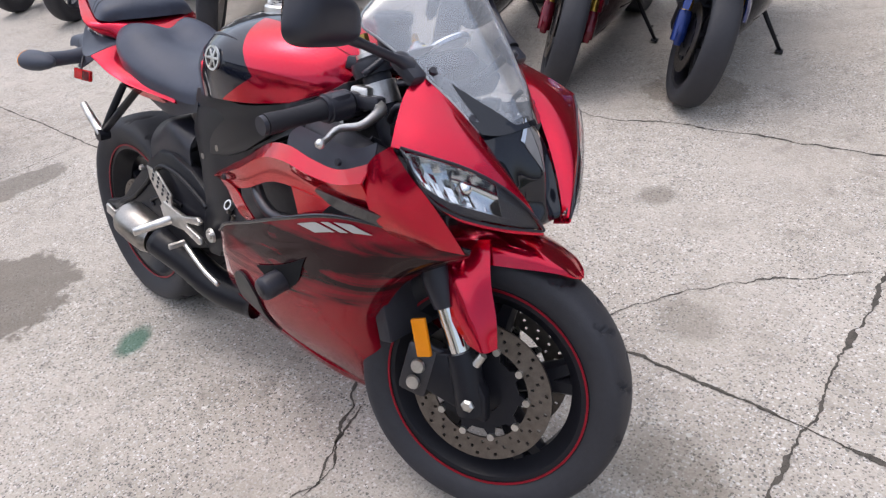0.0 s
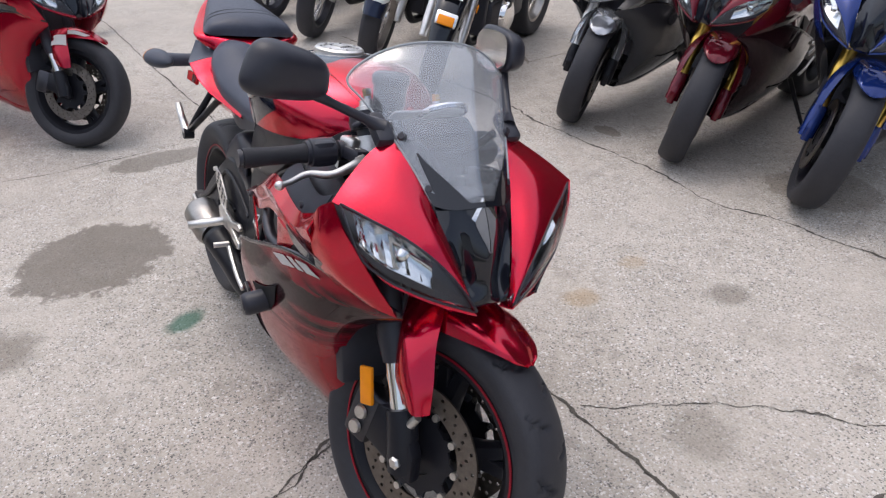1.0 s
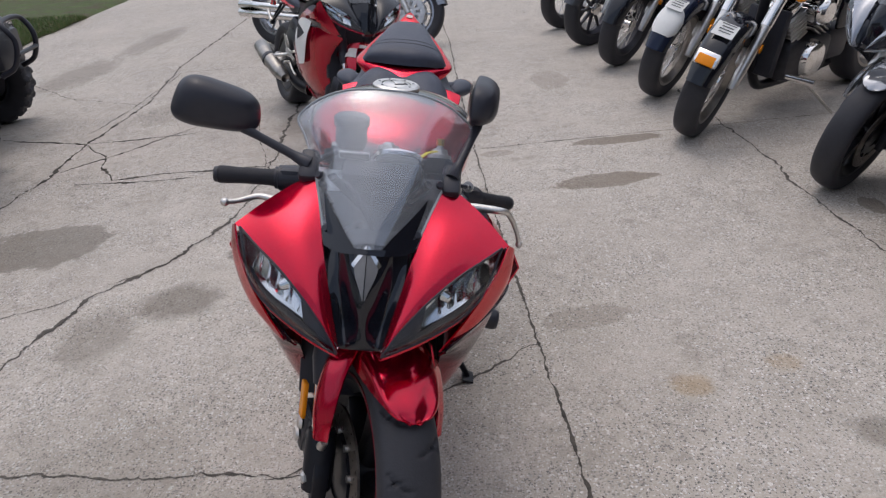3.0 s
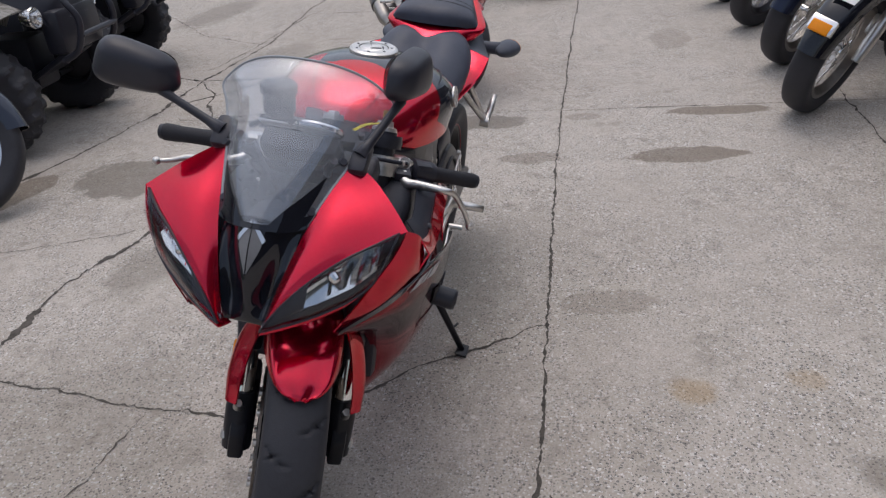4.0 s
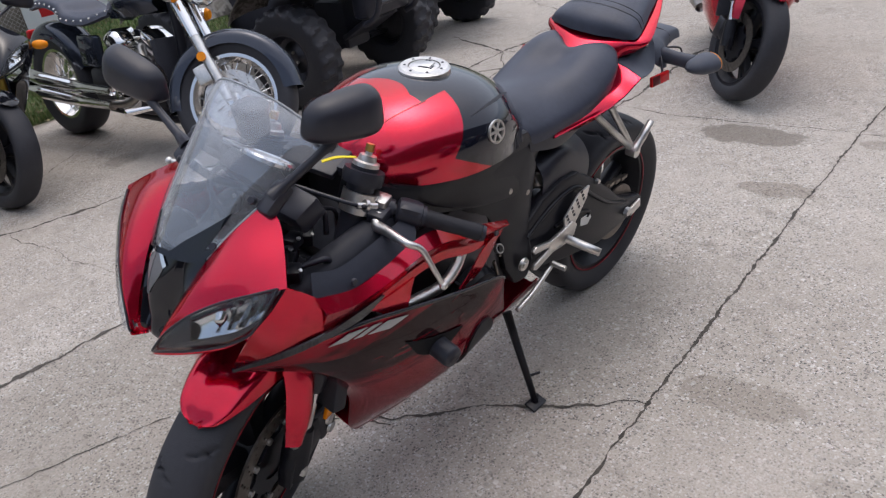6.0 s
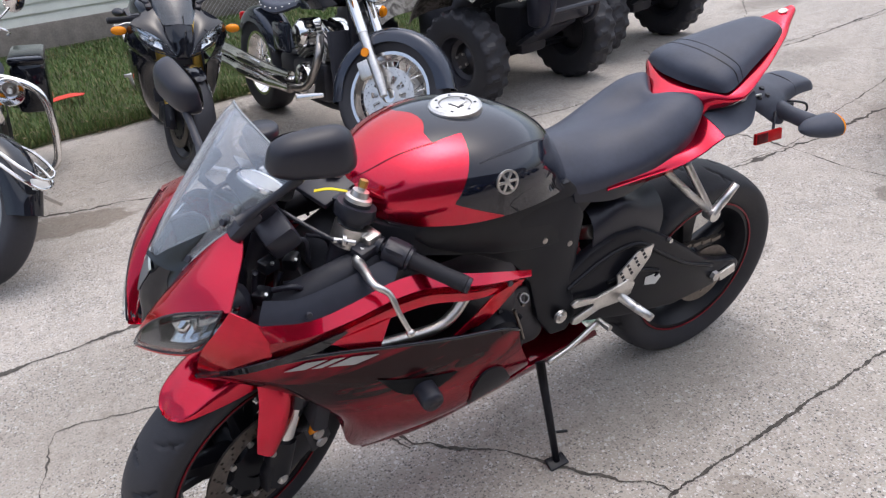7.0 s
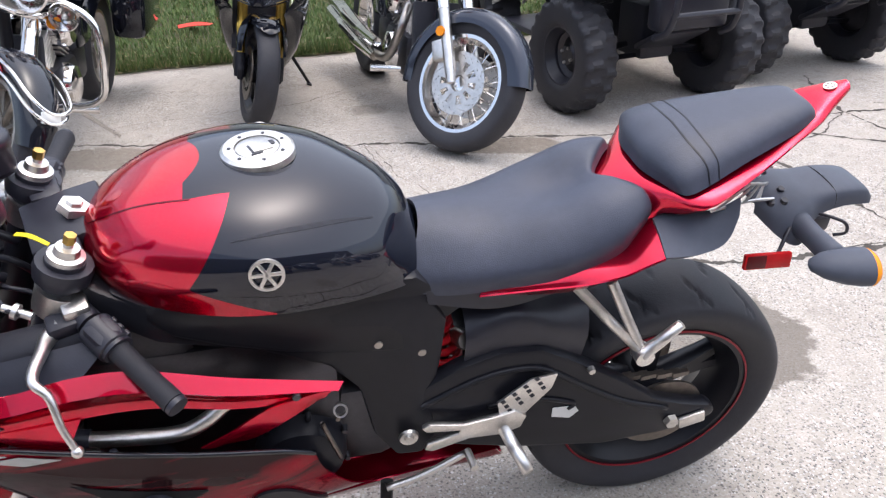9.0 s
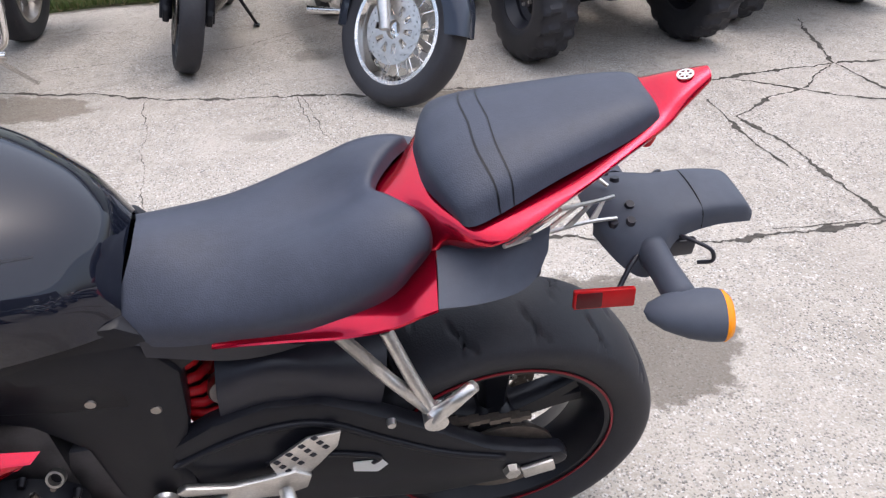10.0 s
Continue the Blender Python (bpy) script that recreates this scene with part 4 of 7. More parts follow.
        part("lamp_lip", loft(lip, q(8, 4), q(20, 8), 0.002, s), col.m, nose)
        lamp = part("headlight", loft([[Vector(p) - Vector((0.012, 0.004, 0.001)) for p in U], [Vector(p) - Vector((0.050, 0.026, 0.0)) * (1 - 0.17 * i) for i, p in enumerate(leaf_strip(U, D, 0.45))], [Vector(p) - Vector((0.012, 0.006, -0.003)) for p in D]], q(14, 6), q(20, 8), 0.002, s), lamp_mirror.m, nose, "leaf-shaped headlight with a bright bowl")
        part("lamp_mask", loft([[Vector(p) - Vector((0.006, 0.003, -0.001)) for p in leaf_strip(U, D, t)] for t in (0.80, 0.88, 0.96)], 4, q(20, 8), 0.002, s), satin_black.m, lamp, "dark lower lamp mask")
        part("lamp_mask", loft([[Vector(p) - Vector((0.007, 0.003, -0.001)) for p in leaf_strip(U, D, t)[3:]] for t in (0.05, 0.4, 0.80)], 6, q(14, 6), 0.002, s), satin_black.m, lamp, "dark lower lamp mask")
        n = q(60, 12)
        Uf, Df = crom(U, n), crom(D, n)
        rows = []
        for i in range(int(n * 0.04), int(n * 0.66)):
            a, b = Uf[i], Df[i]
            saw = (i % 6) / 6.0
            flute = 0.021 * (saw if saw < 0.7 else (1 - saw) * 2.3)
            row = []
            for k, t in enumerate((0.04, 0.16, 0.30, 0.44, 0.58, 0.70, 0.80)):
                bow = math.sin(math.pi * (0.1 + t))
                slant = a.lerp(b, t) - Vector((0.012 + 0.020 * bow + flute * (1.2 - t), 0.008 + 0.008 * bow, 0))
                row.append(slant + Vector((0, 0.006 * (t - 0.4), 0)))
            rows.append(row)
        rb = grid(rows)
        if s < 0:
            mirror_y(rb)
        bmesh.ops.solidify(rb, geom=rb.faces[:], thickness=0.001)
        part("reflector", rb, lamp_mirror.m, lamp, "fluted bright lamp reflector", 10)
        bulb = [Uf[int(n * 0.40)].lerp(Df[int(n * 0.40)], 0.45), Uf[int(n * 0.40)].lerp(Df[int(n * 0.40)], 0.45) + Vector((0.010, 0.010, 0))]
        part("bulb_shield", tube([Vector((p.x - 0.022, (p.y - 0.008) * s, p.z)) for p in bulb], [0.011, 0.008], 12), chrome.m, lamp)
        cover = [U, [Vector(p) + Vector((0.007, 0.007, 0.003)) for p in leaf_strip(U, D, 0.33)], [Vector(p) + Vector((0.007, 0.007, 0.0)) for p in leaf_strip(U, D, 0.66)], D]
        lens = part("lens", loft(cover, q(14, 6), q(24, 8), 0.0015, s), lamp_glass.m, lamp, "clear lamp cover")
        lens.visible_shadow = False
        if detail:
            part("lamp_seal", tube([Vector((p[0], p[1] * s, p[2])) for p in U] + [Vector((p[0], p[1] * s, p[2])) for p in reversed(D)] + [Vector((U[0][0], U[0][1] * s, U[0][2]))], 0.0022, 6, 60), satin_black.m, lamp)

        # cockpit inner panel and side fairing
        inner = [[(1.278, 0.218, 0.806), (1.220, 0.216, 0.784), (1.130, 0.200, 0.778), (1.020, 0.176, 0.775)], [(1.292, 0.236, 0.794), (1.220, 0.232, 0.771), (1.130, 0.218, 0.765), (1.020, 0.200, 0.765)], [(1.302, 0.251, 0.780), (1.218, 0.246, 0.753), (1.130, 0.234, 0.748), (1.040, 0.222, 0.752)]]
        part("inner_panel", loft(inner, q(10, 5), q(18, 7), 0.003, s), matt_black.m, root, "matt black cockpit side panel")
        upp = [[(1.302, 0.2535, 0.786), (1.215, 0.248, 0.754), (1.130, 0.237, 0.750), (1.050, 0.225, 0.754), (0.970, 0.214, 0.738), (0.850, 0.196, 0.678), (0.690, 0.168, 0.605)],
               [(1.292, 0.2580, 0.750), (1.225, 0.255, 0.731), (1.140, 0.247, 0.726), (1.055, 0.237, 0.728), (0.970, 0.225, 0.712), (0.850, 0.206, 0.656), (0.700, 0.174, 0.598)],
               [(1.294, 0.2510, 0.712), (1.235, 0.253, 0.706), (1.150, 0.247, 0.703), (1.062, 0.238, 0.703), (0.970, 0.225, 0.688), (0.850, 0.206, 0.635), (0.712, 0.177, 0.590)],
               [(1.303, 0.2200, 0.668), (1.245, 0.241, 0.682), (1.160, 0.243, 0.683), (1.070, 0.234, 0.681), (0.970, 0.219, 0.664), (0.850, 0.202, 0.615), (0.724, 0.177, 0.582)]]
        fold = [upp[0], [(x, y + 0.010, z + 0.004) for x, y, z in upp[1]], [(x, y - 0.003, z) for x, y, z in upp[2]], upp[3]]
        skin = loft(fold[:2], 6, q(44, 12), 0.003, s)
        join(skin, loft(fold[1:], q(16, 6), q(44, 12), 0.003, s))
        up_panel = part("upper_side_fairing", skin, col.m, root)
        wedge = [[(1.200, 0.244, 0.688), (1.120, 0.243, 0.686), (1.060, 0.235, 0.682)], [(1.175, 0.243, 0.676), (1.115, 0.243, 0.664), (1.072, 0.238, 0.660)], [(1.150, 0.243, 0.654), (1.115, 0.244, 0.640), (1.088, 0.244, 0.632)]]
        part("vent_wedge", loft(wedge, q(8, 4), q(12, 5), 0.003, s), col.m, up_panel)
        rear_tri = [[(0.918, 0.226, 0.566), (0.870, 0.214, 0.578), (0.808, 0.200, 0.602), (0.708, 0.174, 0.598)], [(0.900, 0.222, 0.558), (0.858, 0.211, 0.564), (0.800, 0.198, 0.585), (0.714, 0.176, 0.591)], [(0.880, 0.212, 0.552), (0.845, 0.206, 0.546), (0.800, 0.198, 0.558), (0.722, 0.175, 0.584)]]
        part("vent_fin", loft(rear_tri, q(10, 5), q(16, 6), 0.003, s), col.m, up_panel)
        stripe = [[(1.408, 0.141, 0.636), (1.350, 0.214, 0.682), (1.285, 0.252, 0.704), (1.220, 0.2555, 0.708), (1.155, 0.2495, 0.706)], [(1.408, 0.141, 0.630), (1.338, 0.206, 0.658), (1.272, 0.240, 0.678), (1.205, 0.2495, 0.684), (1.150, 0.2485, 0.700)]]
        part("black_flash", moved(loft(stripe, 5, q(16, 6), 0.003, s), Matrix.Translation((0, 0.002 * s, 0))), black.m, up_panel, "gloss black dart along the fairing")
        low = [[(1.408, 0.138, 0.629), (1.405, 0.136, 0.625), (1.400, 0.132, 0.618), (1.394, 0.128, 0.612)],
               [(1.310, 0.214, 0.664), (1.300, 0.210, 0.620), (1.280, 0.180, 0.560), (1.258, 0.142, 0.522)],
               [(1.190, 0.247, 0.662), (1.188, 0.240, 0.580), (1.178, 0.195, 0.460), (1.165, 0.128, 0.378)],
               [(1.050, 0.252, 0.619), (1.055, 0.243, 0.520), (1.070, 0.185, 0.345), (1.105, 0.055, 0.168)],
               [(0.920, 0.242, 0.570), (0.920, 0.236, 0.480), (0.915, 0.190, 0.315), (0.930, 0.062, 0.150)],
               [(0.800, 0.227, 0.526), (0.795, 0.222, 0.450), (0.780, 0.182, 0.328), (0.760, 0.087, 0.190)],
               [(0.750, 0.214, 0.492), (0.735, 0.204, 0.430), (0.690, 0.170, 0.332), (0.640, 0.102, 0.235)]]
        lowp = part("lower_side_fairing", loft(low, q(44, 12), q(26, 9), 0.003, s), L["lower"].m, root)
        part("fairing_edge", tube([Vector((r[0][0], r[0][1] * s, r[0][2] + 0.003)) for r in low], 0.0045, 6, 40), black.m, lowp)
        if detail:
            for u0, u1 in ((2.66, 2.30), (2.20, 2.06), (1.96, 1.66)):
                part("fairing_mark", on_sheet(low, [(u0, 0.10), (u0 - 0.34, 0.34)], [(u1, 0.10), (u1 - 0.34, 0.34)], 0.0035, s), mark_silver.m, lowp, "slanted silver bar of a model mark")
            # near-black patch on the closed panel stands in for a recess in shade
            part("side_opening_patch", on_sheet(low, [(2.62, 0.86), (3.0, 0.92), (3.5, 0.98), (3.98, 1.02)], [(2.66, 0.90), (3.0, 1.22), (3.55, 1.32), (3.98, 1.05)], 0.0032, s), opening_shade.m, lowp, "near-black patch standing in for the shaded opening behind the crash slider")
            part("case_bulge", on_sheet(low, [(4.30, 1.62), (4.50, 1.32), (4.78, 1.30), (5.05, 1.52), (5.32, 2.10)], [(4.31, 1.75), (4.42, 2.30), (4.68, 2.62), (5.00, 2.62), (5.33, 2.25)], 0.0060, s, 0.005), frame_black.m, lowp, "black bulge over the engine case")
        if L.get("white"):
            patch = [[(1.22, 0.252, 0.695), (1.10, 0.252, 0.705), (0.98, 0.238, 0.695), (0.88, 0.224, 0.660)], [(1.16, 0.262, 0.600), (1.06, 0.262, 0.590), (0.97, 0.258, 0.575), (0.90, 0.250, 0.560)], [(1.06, 0.246, 0.440), (1.02, 0.244, 0.430), (0.98, 0.242, 0.425), (0.94, 0.240, 0.420)]]
            part("white_panel", moved(loft(patch, 12, 12, 0.004, s), Matrix.Translation((0, 0.004 * s, 0))), white_plastic.m, root, "white side panel with black mark")
            part("side_mark", moved(loft([[(1.115, 0.262, 0.625), (0.985, 0.260, 0.668)], [(1.112, 0.264, 0.618), (0.990, 0.266, 0.575)]], 4, 5, 0.003, s), Matrix.Translation((0, 0.004 * s, 0))), ink.m, root)

    # the nose and screen sit a little to the right on their stay
    if detail:
        for ob in root.children_recursive:
            if ob.name.split(".")[0] in NOSE_PARTS:
                for v in ob.data.vertices:
                    v.co.y -= 0.009 * min(1.0, max(0.0, (v.co.x - 1.27) / 0.12))

    # belly pan
    belly = [[(1.085, 0.0, 0.128), (1.085, 0.04, 0.135), (1.095, 0.055, 0.168)], [(0.930, 0.0, 0.118), (0.930, 0.05, 0.122), (0.930, 0.068, 0.152)], [(0.760, 0.0, 0.140), (0.760, 0.06, 0.145), (0.760, 0.090, 0.190)],
             [(0.600, 0.0, 0.150), (0.600, 0.06, 0.160), (0.615, 0.105, 0.235)], [(0.360, 0.0, 0.160), (0.360, 0.045, 0.165), (0.380, 0.060, 0.205)]]
    part("belly_pan", loft(symmetric(belly), q(20, 8), q(16, 8), 0.003), L["lower"].m, root)

    # engine, radiator and frame
    engine = part("crankcase", box(0.90, 0, 0.50, 0.42, 0.26, 0.36, 0.03), dark_metal.m, root, "dark engine block behind the fairing")
    part("cylinder_head", box(1.02, 0, 0.68, 0.20, 0.24, 0.14, 0.02, m=rot("Y", 25)), dark_metal.m, engine)
    part("gearbox", box(0.68, 0, 0.42, 0.16, 0.24, 0.20, 0.03), dark_metal.m, engine)
    part("radiator", box(1.17, 0, 0.52, 0.035, 0.30, 0.30, 0.006, m=rot("Y", -14)), dark_inside.m, root)
    part("air_box", box(0.93, 0, 0.77, 0.22, 0.20, 0.10, 0.02), dark_inside.m, root)
    dash = box(1.215, 0, 0.880, 0.045, 0.15, 0.055, 0.012, m=rot("Y", 30))
    part("instrument_panel", dash, satin_black.m, root, "dark instrument cluster behind the screen")
    if detail:
        part("gauge_face", moved(lathe([(0.0, -0.003), (0.038, -0.003), (0.041, 0.0), (0.041, 0.004), (0.0, 0.004)], 28), Matrix.Translation((1.200, 0.025, 0.912)) @ rot("Y", -35) @ rot("X", 90)), white_plastic.m, root, "white round tachometer face")
        part("gauge_bezel", moved(lathe([(0.041, -0.002), (0.047, -0.002), (0.048, 0.004), (0.045, 0.008), (0.041, 0.006)], 32, closed=True), Matrix.Translation((1.200, 0.025, 0.912)) @ rot("Y", -35) @ rot("X", 90)), chrome.m, root, "chrome gauge ring")
        part("gauge_display", box(1.203, -0.055, 0.915, 0.004, 0.055, 0.035, 0.001, m=rot("Y", 55)), silver.m, root)
        part("inner_nose", box(1.320, 0, 0.755, 0.12, 0.13, 0.10, 0.03), dark_inside.m, root)
        rng = random.Random(11)
        for k in range(16):
            s = -1 if k % 2 else 1
            a = Vector((rng.uniform(1.12, 1.27), s * rng.uniform(0.06, 0.16), rng.uniform(0.74, 0.84)))
            b = a + Vector((rng.uniform(-0.10, 0.06), rng.uniform(-0.03, 0.03), rng.uniform(-0.10, -0.02)))
            part("cable", tube([a, a.lerp(b, 0.5) + Vector((rng.uniform(-0.02, 0.02), rng.uniform(-0.02, 0.02), 0.02)), b], rng.uniform(0.003, 0.0065), 6, 10), satin_black.m, root)
        for p in ((1.235, 0.115, 0.800), (1.185, 0.085, 0.770), (1.265, 0.150, 0.765), (1.205, 0.150, 0.745), (1.215, -0.105, 0.790), (1.170, -0.140, 0.760)):
            part("connector", box(*p, 0.034, 0.026, 0.024, 0.004, m=rot("Z", 20 * p[2] * 50 % 60)), frame_black.m, root)
            part("connector_screw", bolt((p[0] - 0.004, p[1] + 0.014, p[2] + 0.010), (-0.3, 0.6, 0.8), 0.004, 0.004), silver.m, root)
        part("gauge_bracket", box(1.205, 0.06, 0.846, 0.060, 0.16, 0.045, 0.010, m=rot("Y", 24)), satin_black.m, root, "black bracket under the instruments")
        for s in (-1, 1):
            part("intake_duct", tube([(1.40, 0.03 * s, 0.70), (1.28, 0.12 * s, 0.70), (1.16, 0.155 * s, 0.74), (1.02, 0.135 * s, 0.76)], [0.03, 0.04, 0.038, 0.03], 12, 18), dark_inside.m, root)
            part("lamp_back", moved(tube([(1.345, 0.140 * s, 0.755), (1.300, 0.132 * s, 0.762), (1.285, 0.130 * s, 0.764)], [0.042, 0.038, 0.020], 16), Matrix.Identity(4)), satin_black.m, root)
            part("screen_stay", tube([(1.285, 0.085 * s, 0.90), (1.25, 0.06 * s, 0.86), (1.16, 0.045 * s, 0.80)], 0.008, 8, 12), satin_black.m, root)
    def waist(b):
        """Narrow the frame towards the rider's knees and the swingarm pivot."""
        for v in b.verts:
            w = min(1.0, max(0.0, (0.92 - v.co.x) / 0.28))
            d = w * (0.018 + 0.027 * min(1.0, max(0.0, (v.co.z - 0.40) / 0.20)))
            v.co.y -= d
            v.co.x -= 0.3 * d
            v.co.z -= 0.9 * d * min(1.0, max(0.0, (0.76 - v.co.z) / 0.03))
    for s in (-1, 1):
        spar = prism([(1.075, 0.855), (1.01, 0.815), (0.95, 0.797), (0.80, 0.783), (0.62, 0.762), (0.555, 0.746), (0.520, 0.700), (0.530, 0.600), (0.545, 0.500), (0.535, 0.410), (0.560, 0.365), (0.610, 0.370), (0.650, 0.440), (0.672, 0.560), (0.720, 0.630), (0.820, 0.690), (0.95, 0.735), (1.095, 0.790)], 0.118, 0.162, 0.009)
        for v in spar.verts:
            if v.co.x > 0.95:
                v.co.y -= (v.co.x - 0.95) * 0.35
            if v.co.z > 0.74:
                v.co.y -= 0.008
        waist(spar)
        if s < 0:
            mirror_y(spar)
        fr = part("frame_spar", spar, frame_black.m, root, "black cast aluminium frame spar")
        if detail:
            part("pivot_bolt", moved(lathe([(0.0, 0.010), (0.008, 0.010), (0.009, 0.004), (0.017, 0.006), (0.019, 0.0), (0.0, 0.0)], 20), Matrix.Translation((0.582, 0.146 * s, 0.408)) @ (rot("X", 0) if s > 0 else rot("X", 180))), silver.m, fr)
        lid = prism([(1.005, 0.818), (0.961, 0.803), (0.870, 0.784), (0.781, 0.766), (0.700, 0.762), (0.623, 0.766), (0.575, 0.764), (0.500, 0.728), (0.470, 0.716), (0.520, 0.692), (0.550, 0.655), (0.600, 0.648), (0.683, 0.660), (0.780, 0.684), (0.864, 0.716), (0.930, 0.748), (0.985, 0.785)], 0.140, 0.168, 0.006)
        for v in lid.verts:
            v.co.y -= max(0.0, v.co.x - 0.92) * 0.45 + max(0.0, 0.58 - v.co.x) * 0.28
        waist(lid)
        if s < 0:
            mirror_y(lid)
        cv = part("frame_cover", lid, frame_black.m, root, "satin black cover below the tank")
        if detail:
            part("cover_bolt", bolt((0.626, 0.125 * s, 0.634), (0, s, 0), 0.009, 0.008), titanium.m, cv)
            part("cover_bolt", bolt((0.552, 0.122 * s, 0.598), (0, s, 0), 0.009, 0.008), titanium.m, cv)
        cover = lathe([(0.0, 0.030), (0.052, 0.028), (0.072, 0.018), (0.080, 0.0), (0.082, -0.03)], 32)
        if detail:
            for k in range(7):
                a = 2 * math.pi * k / 7
                part("cover_screw", bolt((0.775 + 0.088 * math.cos(a), 0.142 * s, 0.415 + 0.088 * math.sin(a)), (0, s, 0), 0.006, 0.014), dark_metal.m, root)
        part("engine_cover", moved(cover, Matrix.Translation((0.775, 0.150 * s, 0.415)) @ (rot("X", 0) if s > 0 else rot("X", 180))), frame_black.m, root)
        if detail:
            part("crash_slider", join(tube([(1.000, 0.150 * s, 0.480), (1.002, 0.225 * s, 0.473), (1.003, 0.276 * s, 0.467), (1.003, 0.284 * s, 0.466), (1.003, 0.2845 * s, 0.466), (1.003, 0.279 * s, 0.466)], [0.0235, 0.0240, 0.0245, 0.0215, 0.012, 0.010], 20), tube([(1.0, 0.228 * s, 0.473), (1.0, 0.234 * s, 0.473)], 0.027, 24)), satin_black.m, root, "black round crash slider")
            fit = part("hose_clamp", moved(lathe([(0.009, -0.006), (0.0125, -0.006), (0.0125, 0.006), (0.009, 0.006)], 18, closed=True), Matrix.Translation((0.700, 0.156 * s, 0.522)) @ rot("X", 35 * s)), silver.m, root, "bright hose clamp")
            part("clamp_screw", bolt((0.706, 0.163 * s, 0.510), (0, s, 0.3), 0.005, 0.008), steel.m, fit)
            part("linkage_rod", tube([(0.733, 0.168 * s, 0.510), (0.722, 0.172 * s, 0.470), (0.708, 0.172 * s, 0.416)], 0.0045, 8, 10), steel.m, root, "thin bright linkage rod")
            part("coolant_pipe", tube([(1.09, 0.195 * s, 0.594), (1.03, 0.200 * s, 0.588), (0.95, 0.204 * s, 0.584), (0.905, 0.200 * s, 0.600), (0.870, 0.188 * s, 0.622)], 0.0125, 12, 20), silver.m if s > 0 else dark_metal.m, root, "bent bright metal pipe in the side vent")
            part("pipe_sleeve", tube([(1.125, 0.190 * s, 0.598), (1.075, 0.196 * s, 0.593)], 0.015, 12), satin_black.m, root)
            for p in ((1.214, 0.246, 0.766), (1.04, 0.225, 0.590), (1.120, 0.228, 0.590)):
                part("panel_screw", bolt((p[0], (p[1] + 0.002) * s, p[2]), (0, s, 0.2), 0.007, 0.005), satin_black.m, root)
            part("fairing_screw", bolt((0.766, 0.199 * s, 0.618), (0, s, 0.1), 0.0075, 0.004), dark_metal.m, root)

    # tank
    tank = [[(1.040, 0.0, 0.872), (1.040, 0.030, 0.868), (1.036, 0.060, 0.850), (1.030, 0.080, 0.828), (1.020, 0.095, 0.812)],
            [(1.005, 0.0, 0.902), (1.005, 0.055, 0.896), (0.998, 0.105, 0.872), (0.992, 0.128, 0.838), (0.985, 0.128, 0.804)],
            [(0.940, 0.0, 0.932), (0.940, 0.070, 0.926), (0.936, 0.135, 0.898), (0.932, 0.164, 0.852), (0.930, 0.158, 0.797)],
            [(0.860, 0.0, 0.946), (0.860, 0.080, 0.940), (0.858, 0.150, 0.912), (0.856, 0.188, 0.862), (0.855, 0.178, 0.788)],
            [(0.775, 0.0, 0.945), (0.775, 0.085, 0.938), (0.775, 0.155, 0.912), (0.775, 0.197, 0.866), (0.775, 0.184, 0.782)],
            [(0.690, 0.0, 0.930), (0.690, 0.078, 0.922), (0.690, 0.140, 0.894), (0.690, 0.178, 0.848), (0.690, 0.170, 0.772)],
            [(0.610, 0.0, 0.893), (0.612, 0.062, 0.884), (0.615, 0.108, 0.858), (0.618, 0.142, 0.820), (0.620, 0.144, 0.760)],
            [(0.565, 0.0, 0.852), (0.568, 0.045, 0.846), (0.572, 0.080, 0.826), (0.575, 0.106, 0.798), (0.578, 0.122, 0.752)],
            [(0.545, 0.0, 0.810), (0.547, 0.035, 0.806), (0.550, 0.065, 0.794), (0.553, 0.088, 0.776), (0.557, 0.104, 0.748)]]
    tk = part("fuel_tank", loft(symmetric(tank), q(60, 16), q(60, 18), 0.004), L["tank"].m, root)
    if detail:
        for s in (-1, 1):
            # thin darker red line gives the shoulder fold its shade by colour
            part("tank_fold_shade", on_sheet(tank, [(0.45, 1.02), (1.4, 1.08), (2.85, 1.20)], [(0.45, 1.05), (1.4, 1.115), (2.85, 1.235)], 0.0008, s, 0.0006), fold_shade.m, tk, "darker red line painting shade into the tank shoulder fold")
            # matt dark strip laid on the tank paints in the crease's shade
            part("tank_crease_shade", on_sheet(tank, [(3.45, 2.21), (4.1, 2.05), (4.8, 1.90), (5.9, 1.66)], [(3.45, 2.23), (4.1, 2.13), (4.8, 2.01), (5.9, 1.70)], 0.0010, s, 0.0008), dark_inside.m, tk, "dark strip painting in the shade of the tank side crease")
    cap_m = Matrix.Translation((0.776, 0, 0.946)) @ rot("X", 90)
    cap = part("filler_cap", moved(lathe([(0.0, 0.0085), (0.030, 0.0085), (0.0318, 0.0075), (0.0322, 0.003), (0.0338, 0.003), (0.0342, 0.0085), (0.050, 0.0085), (0.055, 0.0045), (0.056, -0.006), (0.0, -0.006)], 48), cap_m), silver.m, tk, "round brushed metal filler cap")
    if detail:
        for k in range(7):
            a = 2 * math.pi * k / 7
            part("cap_bolt", bolt((0.776 + 0.041 * math.cos(a), 0.041 * math.sin(a), 0.9545), (0, 0, 1), 0.0034, 0.002), dark_metal.m, cap)
        part("lock_flap", box(0.770, 0.004, 0.9555, 0.030, 0.022, 0.003, 0.001, m=rot("Z", 20)), silver.m, cap)
        part("flap_gap", box(0.786, 0.008, 0.9548, 0.003, 0.024, 0.0012, 0.0, m=rot("Z", 20)), dark_metal.m, cap)
